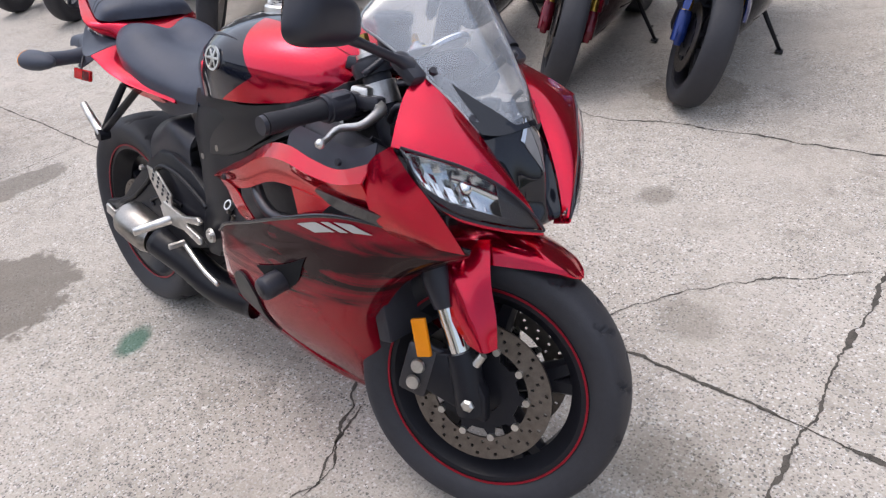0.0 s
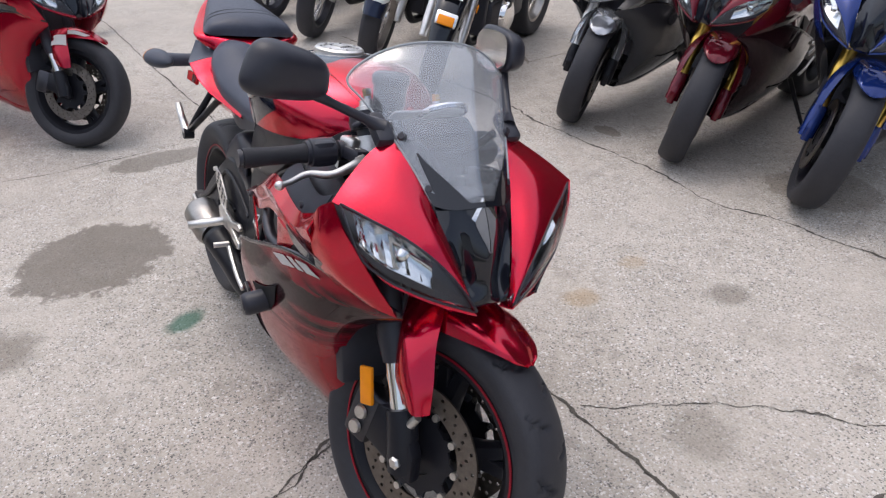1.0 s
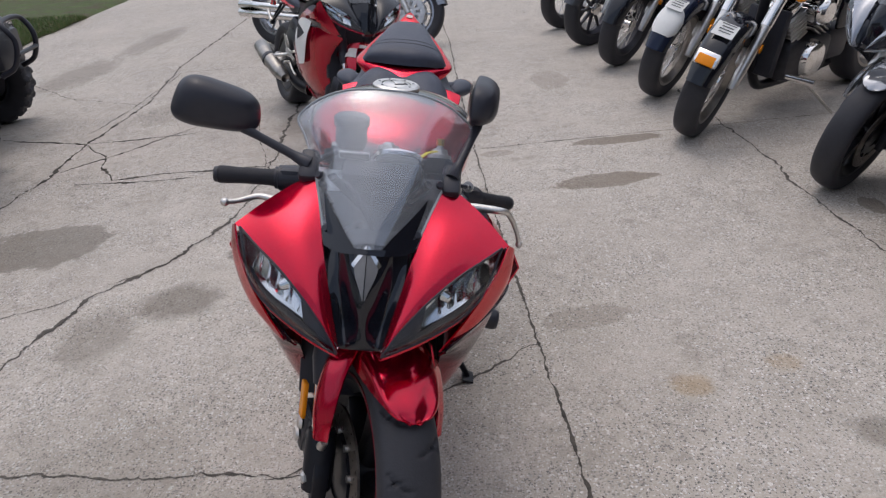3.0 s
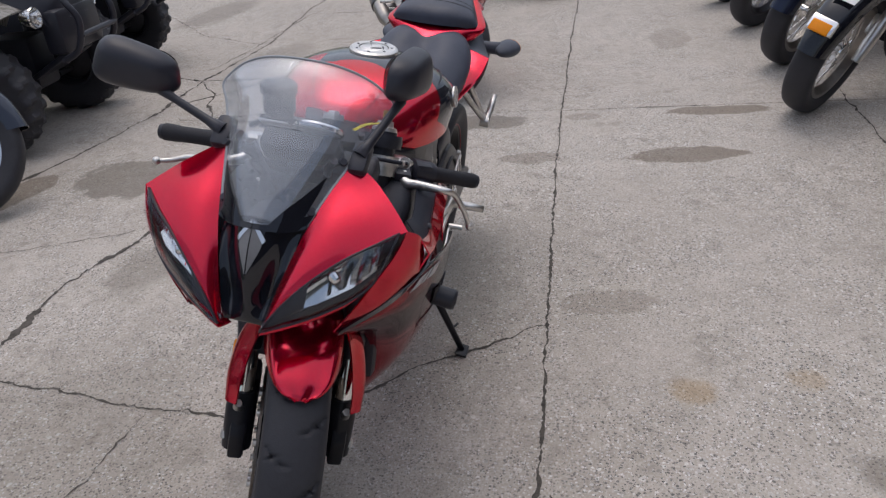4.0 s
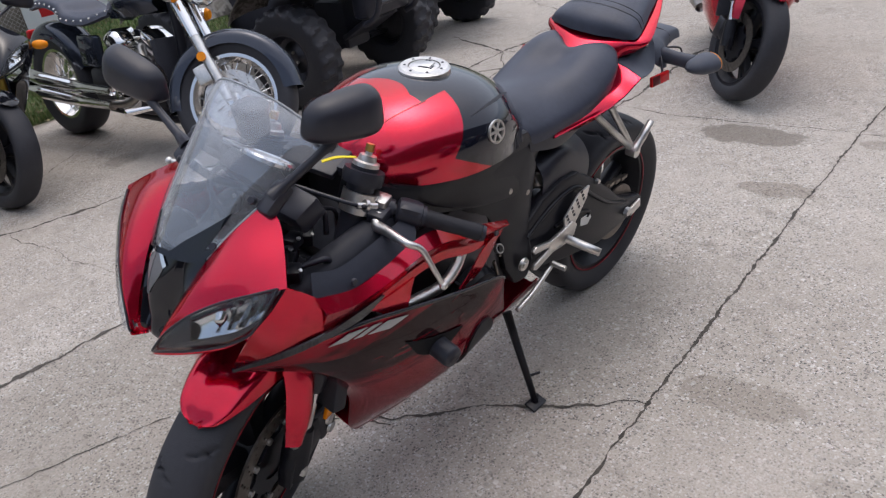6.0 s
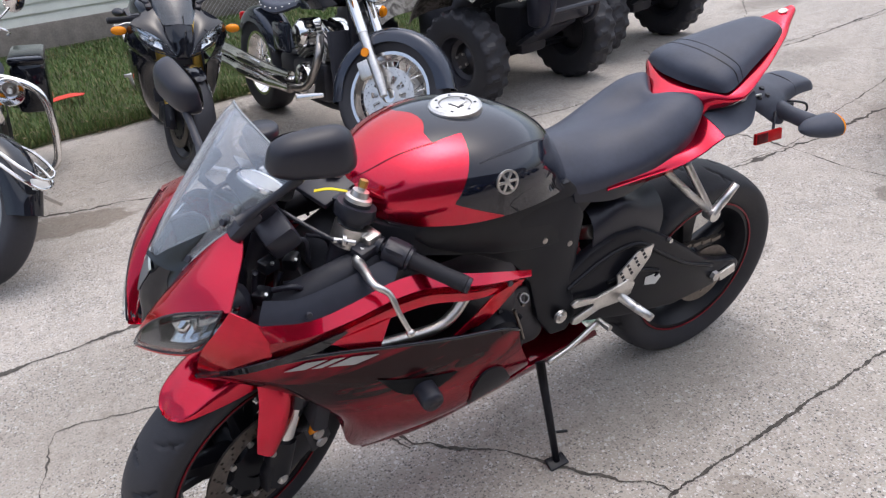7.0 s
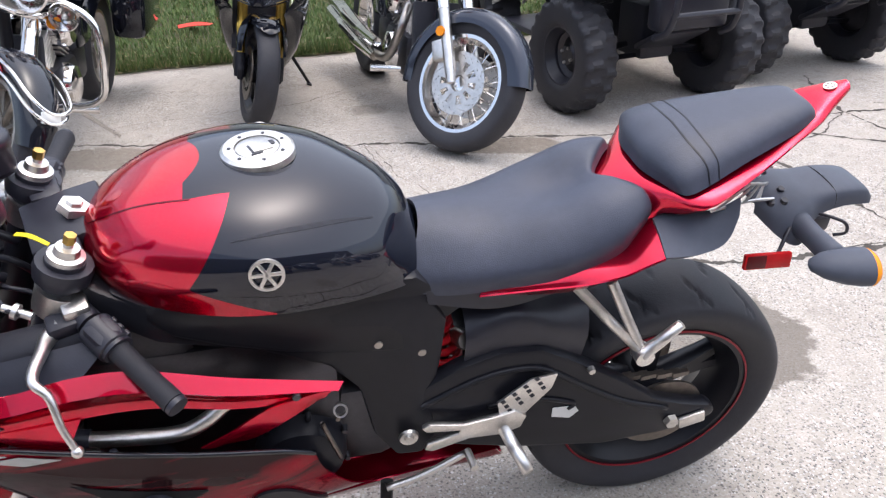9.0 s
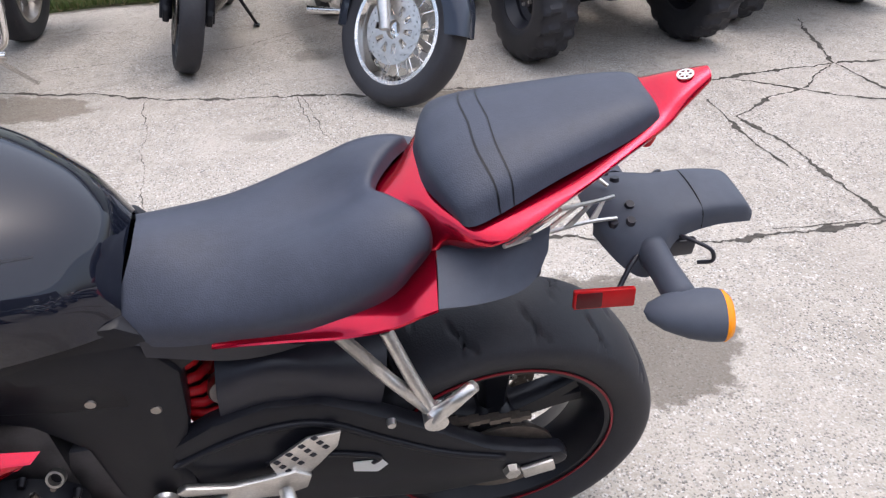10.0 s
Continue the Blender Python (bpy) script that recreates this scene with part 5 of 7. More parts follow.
        part("flap_hinge", box(0.776, 0.022, 0.9550, 0.018, 0.003, 0.0018, 0.0, m=rot("Z", 20)), dark_metal.m, cap)
        part("finger_notch", box(0.755, -0.008, 0.9552, 0.009, 0.012, 0.0024, 0.001, m=rot("Z", 20)), dark_metal.m, cap)
        for s in (-1, 1):
            em = lathe([(0.0200, -0.001), (0.0245, -0.001), (0.0245, 0.003), (0.0200, 0.003)], 32, closed=True)
            for k in range(3):
                join(em, box(0, 0, 0, 0.042, 0.003, 0.0055, 0.001, m=Matrix.Translation((0, 0.001, 0)) @ rot("Y", 60 * k)))
            tilt = Matrix.Translation((0.779, 0.1975 * s, 0.868)) @ (rot("X", 10) if s > 0 else rot("X", 170))
            part("tank_emblem", moved(em, tilt), silver.m, tk, "round silver tank emblem")

    # seats and tail
    seat = [[(0.538, 0.0, 0.812), (0.542, 0.040, 0.803), (0.556, 0.075, 0.780), (0.576, 0.099, 0.752), (0.588, 0.105, 0.726)],
            [(0.505, 0.0, 0.812), (0.505, 0.050, 0.800), (0.505, 0.088, 0.776), (0.507, 0.116, 0.746), (0.510, 0.118, 0.714)],
            [(0.420, 0.0, 0.808), (0.420, 0.060, 0.799), (0.420, 0.102, 0.780), (0.420, 0.130, 0.752), (0.422, 0.128, 0.720)],
            [(0.320, 0.0, 0.814), (0.320, 0.070, 0.824), (0.318, 0.116, 0.808), (0.318, 0.146, 0.776), (0.322, 0.142, 0.738)],
            [(0.268, 0.0, 0.828), (0.258, 0.058, 0.850), (0.240, 0.106, 0.846), (0.226, 0.140, 0.812), (0.232, 0.137, 0.762)],
            [(0.236, 0.0, 0.846), (0.216, 0.044, 0.860), (0.186, 0.084, 0.860), (0.175, 0.112, 0.836), (0.190, 0.116, 0.788)],
            [(0.224, 0.0, 0.834), (0.198, 0.042, 0.845), (0.168, 0.078, 0.841), (0.163, 0.096, 0.812), (0.184, 0.110, 0.782)]]
    part("rider_seat", loft(symmetric(seat), q(40, 14), q(40, 14), 0.006), seat_vinyl.m, root, "smooth black vinyl rider seat")
    pil = [[(0.168, 0.0, 0.868), (0.166, 0.045, 0.868), (0.150, 0.085, 0.866), (0.138, 0.105, 0.862)],
           [(0.160, 0.0, 0.900), (0.156, 0.050, 0.900), (0.138, 0.108, 0.890), (0.126, 0.132, 0.868)],
           [(0.120, 0.0, 0.922), (0.118, 0.055, 0.920), (0.100, 0.108, 0.905), (0.090, 0.128, 0.878)],
           [(0.030, 0.0, 0.940), (0.028, 0.050, 0.938), (0.020, 0.088, 0.924), (0.014, 0.104, 0.900)],
           [(-0.070, 0.0, 0.955), (-0.072, 0.040, 0.953), (-0.076, 0.064, 0.942), (-0.080, 0.074, 0.922)],
           [(-0.122, 0.0, 0.958), (-0.124, 0.030, 0.956), (-0.126, 0.046, 0.948), (-0.128, 0.052, 0.934)],
           [(-0.138, 0.0, 0.938), (-0.138, 0.028, 0.937), (-0.138, 0.042, 0.934), (-0.138, 0.046, 0.928)]]
    ps = part("pillion_seat", loft(symmetric(pil), q(32, 12), q(30, 12), 0.005), seat_vinyl.m, root, "black vinyl pillion seat with a stitched seam")
    for s in (-1, 1):
        for u, w in ((2.18, 0.035), (2.46, 0.022)):
            part("seam", on_sheet(pil, [(u + 0.05, 0.0), (u, 1.2), (u - 0.08, 2.2), (u - 0.16, 3.0)], [(u + 0.05 + w, 0.0), (u + w, 1.2), (u - 0.08 + w, 2.2), (u - 0.16 + w, 3.0)], 0.0008, s, 0.0006), frame_black.m, ps)
    cowl = [[(0.252, 0.0, 0.812), (0.242, 0.045, 0.812), (0.215, 0.080, 0.800), (0.196, 0.098, 0.785), (0.190, 0.098, 0.770)],
            [(0.212, 0.0, 0.836), (0.198, 0.045, 0.836), (0.178, 0.084, 0.826), (0.166, 0.102, 0.806), (0.164, 0.104, 0.792)],
            [(0.168, 0.0, 0.858), (0.165, 0.050, 0.858), (0.156, 0.092, 0.854), (0.148, 0.112, 0.840), (0.150, 0.106, 0.820)],
            [(0.120, 0.0, 0.866), (0.118, 0.070, 0.866), (0.110, 0.128, 0.866), (0.098, 0.156, 0.857), (0.104, 0.138, 0.838)],
            [(0.008, 0.0, 0.888), (0.006, 0.070, 0.890), (0.002, 0.110, 0.894), (-0.002, 0.124, 0.888), (0.004, 0.100, 0.862)],
            [(-0.075, 0.0, 0.912), (-0.076, 0.050, 0.915), (-0.078, 0.078, 0.920), (-0.082, 0.088, 0.914), (-0.076, 0.066, 0.888)],
            [(-0.130, 0.0, 0.935), (-0.132, 0.036, 0.938), (-0.136, 0.053, 0.936), (-0.142, 0.057, 0.928), (-0.134, 0.042, 0.902)],
            [(-0.165, 0.0, 0.957), (-0.166, 0.027, 0.955), (-0.168, 0.037, 0.948), (-0.170, 0.038, 0.939), (-0.165, 0.026, 0.916)],
            [(-0.212, 0.0, 0.975), (-0.212, 0.009, 0.972), (-0.212, 0.014, 0.967), (-0.212, 0.014, 0.960), (-0.208, 0.009, 0.946)]]
    tail = part("tail_cowl", loft(symmetric(cowl), q(34, 12), q(30, 12), 0.004), col.m, root)
    if detail:
        em = lathe([(0.008, 0.0), (0.011, 0.0), (0.011, 0.002), (0.008, 0.002)], 24, closed=True)
        for k in range(3):
            join(em, box(0, 0.001, 0, 0.019, 0.002, 0.003, m=rot("Y", 60 * k)))
        part("tail_emblem", moved(em, Matrix.Translation((-0.183, 0, 0.9655)) @ rot("Y", 18) @ rot("X", 90)), silver.m, tail, "small round silver emblem")
    for s in (-1, 1):
        strip = [[(0.452, 0.120, 0.722), (0.364, 0.126, 0.736), (0.292, 0.140, 0.752), (0.232, 0.134, 0.768), (0.194, 0.110, 0.788), (0.162, 0.092, 0.812)],
                 [(0.454, 0.124, 0.717), (0.362, 0.136, 0.730), (0.292, 0.152, 0.744), (0.232, 0.158, 0.763), (0.196, 0.152, 0.787), (0.168, 0.142, 0.804)],
                 [(0.456, 0.126, 0.712), (0.362, 0.142, 0.723), (0.292, 0.160, 0.736), (0.234, 0.176, 0.757), (0.198, 0.184, 0.780), (0.174, 0.187, 0.792)]]
        side = loft(strip, q(12, 5), q(22, 7), 0.003, s)
        join(side, loft([strip[2], [(x, y - 0.016, z - 0.012 - 0.010 * (x > 0.25) * (x < 0.42)) for x, y, z in strip[2]]], 4, q(22, 7), 0.003, s))
        part("seat_side_panel", side, col.m, tail)
        wing = [[(0.160, 0.092, 0.813), (0.120, 0.112, 0.818), (0.080, 0.120, 0.824), (0.048, 0.122, 0.832), (0.022, 0.122, 0.846)],
                [(0.166, 0.142, 0.805), (0.122, 0.146, 0.802), (0.078, 0.144, 0.806), (0.046, 0.139, 0.815), (0.024, 0.130, 0.838)],
                [(0.173, 0.187, 0.793), (0.122, 0.179, 0.783), (0.072, 0.167, 0.780), (0.044, 0.155, 0.790), (0.026, 0.139, 0.820)]]
        part("tail_wing", loft(wing, q(12, 5), q(18, 6), 0.005, s), L.get("wing", grey_plastic).m, tail, "grey flared tail side wing")
        inner = [[(0.150, 0.096, 0.834), (0.100, 0.118, 0.842), (0.030, 0.100, 0.864), (-0.060, 0.060, 0.890)], [(0.160, 0.088, 0.800), (0.100, 0.105, 0.806), (0.030, 0.090, 0.822), (-0.060, 0.050, 0.862)]]
        part("tail_inner_panel", loft(inner, 5, q(14, 6), 0.003, s), satin_black.m, tail, "black inner tail panel")
        under = [[(0.545, 0.110, 0.742), (0.420, 0.125, 0.712), (0.280, 0.120, 0.716), (0.150, 0.110, 0.735)], [(0.540, 0.118, 0.700), (0.420, 0.120, 0.672), (0.300, 0.105, 0.680), (0.160, 0.085, 0.710)]]
        part("subframe_cover", loft(under, 6, q(16, 6), 0.004, s), satin_black.m, root)
    part("undertray", box(0.22, 0, 0.70, 0.44, 0.15, 0.04, 0.015, m=rot("Y", 4)), satin_black.m, root)
    lampb = box(-0.128, 0, 0.893, 0.040, 0.062, 0.026, 0.008, m=rot("Y", -20))
    part("tail_lamp", lampb, red_lens.m, root, "red tail lamp under the cowl")

    # plate holder with signals and reflectors
    hold = [[(-0.070, 0.0, 0.776), (-0.071, 0.030, 0.774), (-0.073, 0.044, 0.768), (-0.074, 0.048, 0.750)],
            [(-0.098, 0.0, 0.780), (-0.099, 0.042, 0.776), (-0.102, 0.070, 0.756), (-0.106, 0.088, 0.722)],
            [(-0.132, 0.0, 0.782), (-0.133, 0.046, 0.777), (-0.135, 0.082, 0.752), (-0.138, 0.102, 0.706)],
            [(-0.164, 0.0, 0.780), (-0.165, 0.046, 0.775), (-0.166, 0.074, 0.754), (-0.168, 0.090, 0.712)],
            [(-0.195, 0.0, 0.778), (-0.196, 0.042, 0.774), (-0.197, 0.058, 0.760), (-0.198, 0.064, 0.735)],
            [(-0.250, 0.0, 0.780), (-0.251, 0.039, 0.777), (-0.252, 0.051, 0.767), (-0.252, 0.055, 0.745)],
            [(-0.302, 0.0, 0.773), (-0.303, 0.037, 0.770), (-0.303, 0.047, 0.760), (-0.304, 0.051, 0.742)],
            [(-0.320, 0.0, 0.757), (-0.320, 0.035, 0.755), (-0.320, 0.044, 0.750), (-0.319, 0.047, 0.738)]]
    ph = part("plate_holder", loft(symmetric(hold), q(34, 9), q(28, 8), 0.008), L.get("wing", grey_plastic).m, root, "dark grey plate holder")
    if detail:
        part("holder_seam", tube([(-0.236, -0.056, 0.746), (-0.235, -0.046, 0.773), (-0.235, 0.0, 0.7805), (-0.235, 0.046, 0.773), (-0.236, 0.056, 0.746)], 0.0014, 6, 24), frame_black.m, ph)
        for s in (-1, 1):
            for p in ((-0.130, 0.030, 0.780), (-0.124, 0.055, 0.772), (-0.100, 0.052, 0.770)):
                part("holder_bolt", bolt((p[0], p[1] * s, p[2] + 0.002), (0, 0.25 * s, 1), 0.0078, 0.007), satin_black.m, ph)
            lo = crom([(0.086, 0.146 * s, 0.843), (0.020, 0.108 * s, 0.820), (-0.050, 0.066 * s, 0.792), (-0.104, 0.050 * s, 0.778)], 14)
            hi_ = crom([(0.010, 0.118 * s, 0.866), (-0.030, 0.086 * s, 0.842), (-0.080, 0.040 * s, 0.806), (-0.112, 0.012 * s, 0.786)], 14)
            stay = tube(lo, 0.0030, 6)
            tube(hi_, 0.0030, 6, bm=stay)
            for k in (0, 3, 6, 9, 13):
                join(stay, grid([[lo[k], lo[k] + (hi_[k] - lo[k]) * 1.0], [lo[min(k + 1, 13)], hi_[min(k + 1, 13)]]]))
            bmesh.ops.solidify(stay, geom=[f for f in stay.faces if f.calc_area() > 0.00012], thickness=0.002)
            part("holder_stay", stay, silver.m, ph, "bright slotted stay")
            part("plate_wire", tube([(-0.200, 0.056 * s, 0.738), (-0.216, 0.078 * s, 0.742), (-0.236, 0.094 * s, 0.736), (-0.242, 0.096 * s, 0.716), (-0.226, 0.086 * s, 0.706)], 0.0032, 6, 18), satin_black.m, ph)
            part("plate_bracket", box(-0.205, 0.060 * s, 0.716, 0.050, 0.010, 0.030, 0.003), satin_black.m, ph)
    for s in (-1, 1):
        part("signal_stem", tube([(-0.150, 0.075 * s, 0.738), (-0.154, 0.120 * s, 0.735), (-0.156, 0.180 * s, 0.735)], [0.023, 0.020, 0.022], 14, 10), L.get("wing", grey_plastic).m, ph)
        sm = Matrix.Translation((-0.163, 0.203 * s, 0.735)) @ rot("Z", -14 * s) @ Matrix.Diagonal((1, 1.12, 0.80, 1)) @ rot("Z", 90)
        sig = lathe([(0.0, -0.068), (0.012, -0.062), (0.024, -0.042), (0.033, -0.012), (0.036, 0.015), (0.035, 0.030), (0.0, 0.030)], 28)
        sg = part("turn_signal", moved(sig, sm), L.get("wing", grey_plastic).m, root, "pointed dark turn signal with amber lens")
        part("signal_lens", moved(lathe([(0.0, 0.046), (0.016, 0.045), (0.029, 0.041), (0.0345, 0.034), (0.0348, 0.0302), (0.0, 0.0302)], 28), sm), amber.m, sg, "amber signal lens")
        rm = Matrix.Translation((-0.073, 0.121 * s, 0.697)) @ rot("Z", -5 * s) @ rot("X", 12 * s)
        rf = part("reflector", box(0, 0, 0, 0.088, 0.010, 0.030, 0.003, m=rm), red_lens.m, root, "red rectangular side reflector")
        part("reflector_frame", moved(box(0.022, 0, 0, 0.038, 0.0125, 0.0265, 0.003), rm), dark_lens.m, rf, "darker front half of the reflector")
        part("reflector_stay", tube([(-0.095, 0.116 * s, 0.705), (-0.115, 0.098 * s, 0.730), (-0.130, 0.085 * s, 0.738)], 0.004, 6, 10), satin_black.m, root)

    # swingarm, chain, pegs, exhaust
    for s in (-1, 1):
        arm = prism([(0.600, 0.470), (0.560, 0.505), (0.490, 0.548), (0.410, 0.574), (0.335, 0.566), (0.280, 0.532), (0.226, 0.494), (0.150, 0.436), (0.075, 0.372), (0.0, 0.340), (-0.055, 0.326), (-0.072, 0.305), (-0.062, 0.284), (0.030, 0.262), (0.176, 0.256), (0.365, 0.296), (0.600, 0.372)], 0.096, 0.132, 0.011)
        if s < 0:
            mirror_y(arm)
        a = part("swingarm", arm, frame_black.m, root, "black braced swingarm")
        if detail:
            part("arm_rib", tube([(0.555, 0.1335 * s, 0.470), (0.470, 0.1345 * s, 0.512), (0.400, 0.1345 * s, 0.530), (0.330, 0.1345 * s, 0.520), (0.240, 0.1345 * s, 0.452), (0.150, 0.1345 * s, 0.390), (0.050, 0.1335 * s, 0.345)], 0.006, 8, 40), frame_black.m, a)
            part("arm_rib", tube([(0.430, 0.1335 * s, 0.440), (0.340, 0.1345 * s, 0.442), (0.262, 0.1345 * s, 0.412), (0.268, 0.1335 * s, 0.396)], 0.005, 8, 24), frame_black.m, a)
            part("arm_bolt", bolt((0.235, 0.136 * s, 0.497), (0, s, 0), 0.008, 0.010), silver.m, a)
            part("axle_block", box(-0.012, 0.138 * s, 0.300, 0.058, 0.010, 0.032, 0.004, m=rot("Y", 14)), silver.m, a, "bright chain adjuster block")
            part("axle_bolt", moved(lathe([(0.0, 0.012), (0.014, 0.012), (0.016, 0.0), (0.0, 0.0)], 6), Matrix.Translation((0.035, 0.134 * s, 0.305)) @ (rot("X", 0) if s > 0 else rot("X", 180))), silver.m, a)
        if s > 0 and detail:
            part("arm_sticker", moved(prism([(0.300, 0.405), (0.255, 0.402), (0.245, 0.385), (0.262, 0.368), (0.300, 0.380)], 0.1335, 0.1350), Matrix.Identity(4)), paper.m, a, "torn pale warning sticker")
    part("arm_bridge", box(0.42, 0, 0.46, 0.10, 0.22, 0.09, 0.02), frame_black.m, root)
    part("hugger", loft(symmetric([[(0.470, 0.0, 0.640), (0.470, 0.070, 0.636), (0.472, 0.112, 0.600), (0.476, 0.118, 0.545)], [(0.385, 0.0, 0.655), (0.385, 0.072, 0.650), (0.388, 0.114, 0.640), (0.392, 0.120, 0.565)],
                                   [(0.300, 0.0, 0.630), (0.302, 0.070, 0.622), (0.308, 0.110, 0.598), (0.316, 0.116, 0.540)], [(0.225, 0.0, 0.612), (0.228, 0.060, 0.602), (0.236, 0.100, 0.560), (0.250, 0.108, 0.495)]]), 14, 22, 0.004), satin_black.m, root, "black rear hugger")
    for z0, z1 in ((0.470, 0.402), (0.400, 0.226)):
        chain = bmesh.new()
        n = 34 if detail else 8
        for i in range(n):
            t = (i + 0.5) / n
            join(chain, box(0.60 - 0.60 * t, 0.098, z0 + (z1 - z0) * t, 0.60 / n * 1.06, 0.010 if i % 2 else 0.016, 0.011, 0.0))
        part("chain_run", chain, steel.m, root, "dull drive chain")
    part("shock", tube([(0.535, 0.045, 0.66), (0.50, 0.045, 0.40)], 0.026, 14), dark_metal.m, root)
    if detail:
        coil = [(0.540 - 0.0006 * i + 0.036 * math.cos(i * 0.55), 0.045 + 0.036 * math.sin(i * 0.55), 0.66 - 0.0024 * i) for i in range(90)]
        part("shock_spring", tube(coil, 0.0075, 8), orange_red.m, root, "red coil spring")
        can = lathe([(0.0, -0.024), (0.017, -0.024), (0.018, 0.016), (0.015, 0.022), (0.0, 0.022)], 18)
        part("shock_reservoir", moved(can, Matrix.Translation((0.472, 0.085, 0.578)) @ rot("Z", 10) @ rot("X", 30)), titanium.m, root, "bright shock reservoir")
    for s in (-1, 1):
        heel = prism([(0.420, 0.470), (0.360, 0.520), (0.310, 0.525), (0.318, 0.490), (0.365, 0.430), (0.410, 0.420)], 0.150, 0.156, 0.0015)
        if s < 0:
            mirror_y(heel)
        hp = part("heel_plate", heel, silver.m, root, "perforated bright heel plate")
        for i in range(3):
            for j in range(4):
                x, z = 0.395 - 0.020 * j + 0.007 * i, 0.447 + 0.016 * j + 0.013 * i
                part("plate_hole", box(x, 0.1565 * s, z, 0.008, 0.0015, 0.008, 0.0, m=rot("Y", 35)), dark_inside.m, hp)
        brk = prism([(0.560, 0.440), (0.545, 0.448), (0.480, 0.432), (0.420, 0.440), (0.385, 0.448), (0.362, 0.430), (0.372, 0.400), (0.410, 0.388), (0.470, 0.392), (0.540, 0.372), (0.556, 0.380), (0.550, 0.394), (0.490, 0.410), (0.490, 0.418), (0.552, 0.428)], 0.150, 0.162, 0.003)
        if s < 0:
            mirror_y(brk)
        part("peg_bracket", brk, silver.m, root)
        part("foot_peg", tube([(0.405, 0.160 * s, 0.402), (0.395, 0.205 * s, 0.396), (0.385, 0.252 * s, 0.390)], [0.012, 0.0125, 0.011], 10), silver.m, root, "ribbed aluminium foot peg")
        part("foot_lever", join(tube([(0.47, 0.165 * s, 0.36), (0.56, 0.170 * s, 0.318), (0.63, 0.172 * s, 0.300)], 0.007, 8, 12), tube([(0.475, 0.165 * s, 0.362), (0.470, 0.205 * s, 0.360)], 0.008, 8)), silver.m, root)
        st = tube([(0.295, 0.140 * s, 0.716), (0.235, 0.172 * s, 0.650), (0.182, 0.196 * s, 0.598)], 0.0095, 10)
        join(st, tube([(0.235, 0.146 * s, 0.720), (0.208, 0.175 * s, 0.655), (0.182, 0.196 * s, 0.598)], 0.0095, 10))
        join(st, moved(lathe([(0.0, -0.014), (0.017, -0.014), (0.017, 0.014), (0.0, 0.014)], 14), Matrix.Translation((0.180, 0.198 * s, 0.592))))
        part("pillion_peg_bracket", st, (silver if s > 0 else frame_black).m, root)
        part("pillion_peg", tube([(0.182, 0.202 * s, 0.596), (0.160, 0.210 * s, 0.630), (0.132, 0.214 * s, 0.668)], [0.012, 0.011, 0.009], 10), silver.m, root, "folded ribbed pillion peg")
    ex = tube([(0.62, -0.06, 0.20), (0.50, -0.10, 0.22), (0.40, -0.125, 0.27), (0.30, -0.150, 0.31)], 0.045, 18, 20)
    part("exhaust_box", ex, frame_black.m, root)
    can = part("silencer", tube([(0.290, -0.148, 0.310), (0.265, -0.152, 0.316), (0.220, -0.158, 0.328), (0.172, -0.164, 0.341), (0.165, -0.164, 0.343)], [0.046, 0.055, 0.055, 0.052, 0.046], 28), titanium.m, root, "short brushed metal silencer")
    part("tail_pipe", tube([(0.172, -0.1635, 0.341), (0.150, -0.166, 0.347)], [0.028, 0.027], 18), dark_inside.m, can)
    for i in range(3):
        part("header_pipe", tube([(1.10, -0.06 + 0.05 * i, 0.55), (1.13, -0.06 + 0.05 * i, 0.40), (1.05, -0.04 + 0.04 * i, 0.24), (0.80, -0.03 + 0.03 * i, 0.20), (0.62, -0.05, 0.21)], 0.018, 8, 16), dark_metal.m, root)

    if L.get("long_muffler"):
        mu = part("muffler", tube([(0.46, -0.190, 0.250), (0.36, -0.205, 0.280), (0.10, -0.225, 0.365), (-0.02, -0.232, 0.405)], [0.030, 0.052, 0.056, 0.048], 24), titanium.m, root, "long brushed metal muffler")
        part("muffler_strap", tube([(0.20, -0.218, 0.330), (0.17, -0.220, 0.340)], 0.059, 24), dark_metal.m, mu)
    # side stand: from its pivot down to the ground
    tip = Vector(stand)
    piv = Vector((0.625, 0.135, 0.270))
    sd = tube([piv, piv.lerp(tip, 0.35), tip + Vector((0, 0, 0.006))], [0.013, 0.011, 0.009], 10)
    join(sd, box(tip.x, tip.y, tip.z + 0.004, 0.055, 0.035, 0.008, 0.003, m=rot("X", -10)))
    join(sd, tube([piv.lerp(tip, 0.70), piv.lerp(tip, 0.70) + Vector((-0.04, 0.012, -0.006))], 0.004, 6))
    part("side_stand", sd, frame_black.m, root, "black side stand on the concrete")

    # mirrors
    def mirror(base, head, out, s, yaw, tiltz):
        foot = Vector(head) + Vector((0.030, 0.004, -0.040) if abs(yaw) > 45 else (0.012, -0.046 * s, -0.034))
        part("mirror_arm", tube([base, Vector(base).lerp(foot, 0.25), Vector(base).lerp(foot, 0.75), foot, foot.lerp(Vector(head), 0.35)], [0.014, 0.0085, 0.0075, 0.0095, 0.012], 12), satin_black.m, root)
        hd = bmesh.new()
        bmesh.ops.create_uvsphere(hd, u_segments=q(32, 14), v_segments=q(18, 8), radius=1.0)
        for v in hd.verts:
            x, y, z = v.co
            k = lambda c, p: math.copysign(abs(c) ** p, c)
            y2, z2 = k(y, 0.58), k(z, 0.60)
            v.co = Vector(((x * 0.042 if x > 0 else x * 0.010), y2 * 0.074 * (1 - 0.10 * z2), z2 * 0.042 * (1 + 0.16 * y2 * out)))
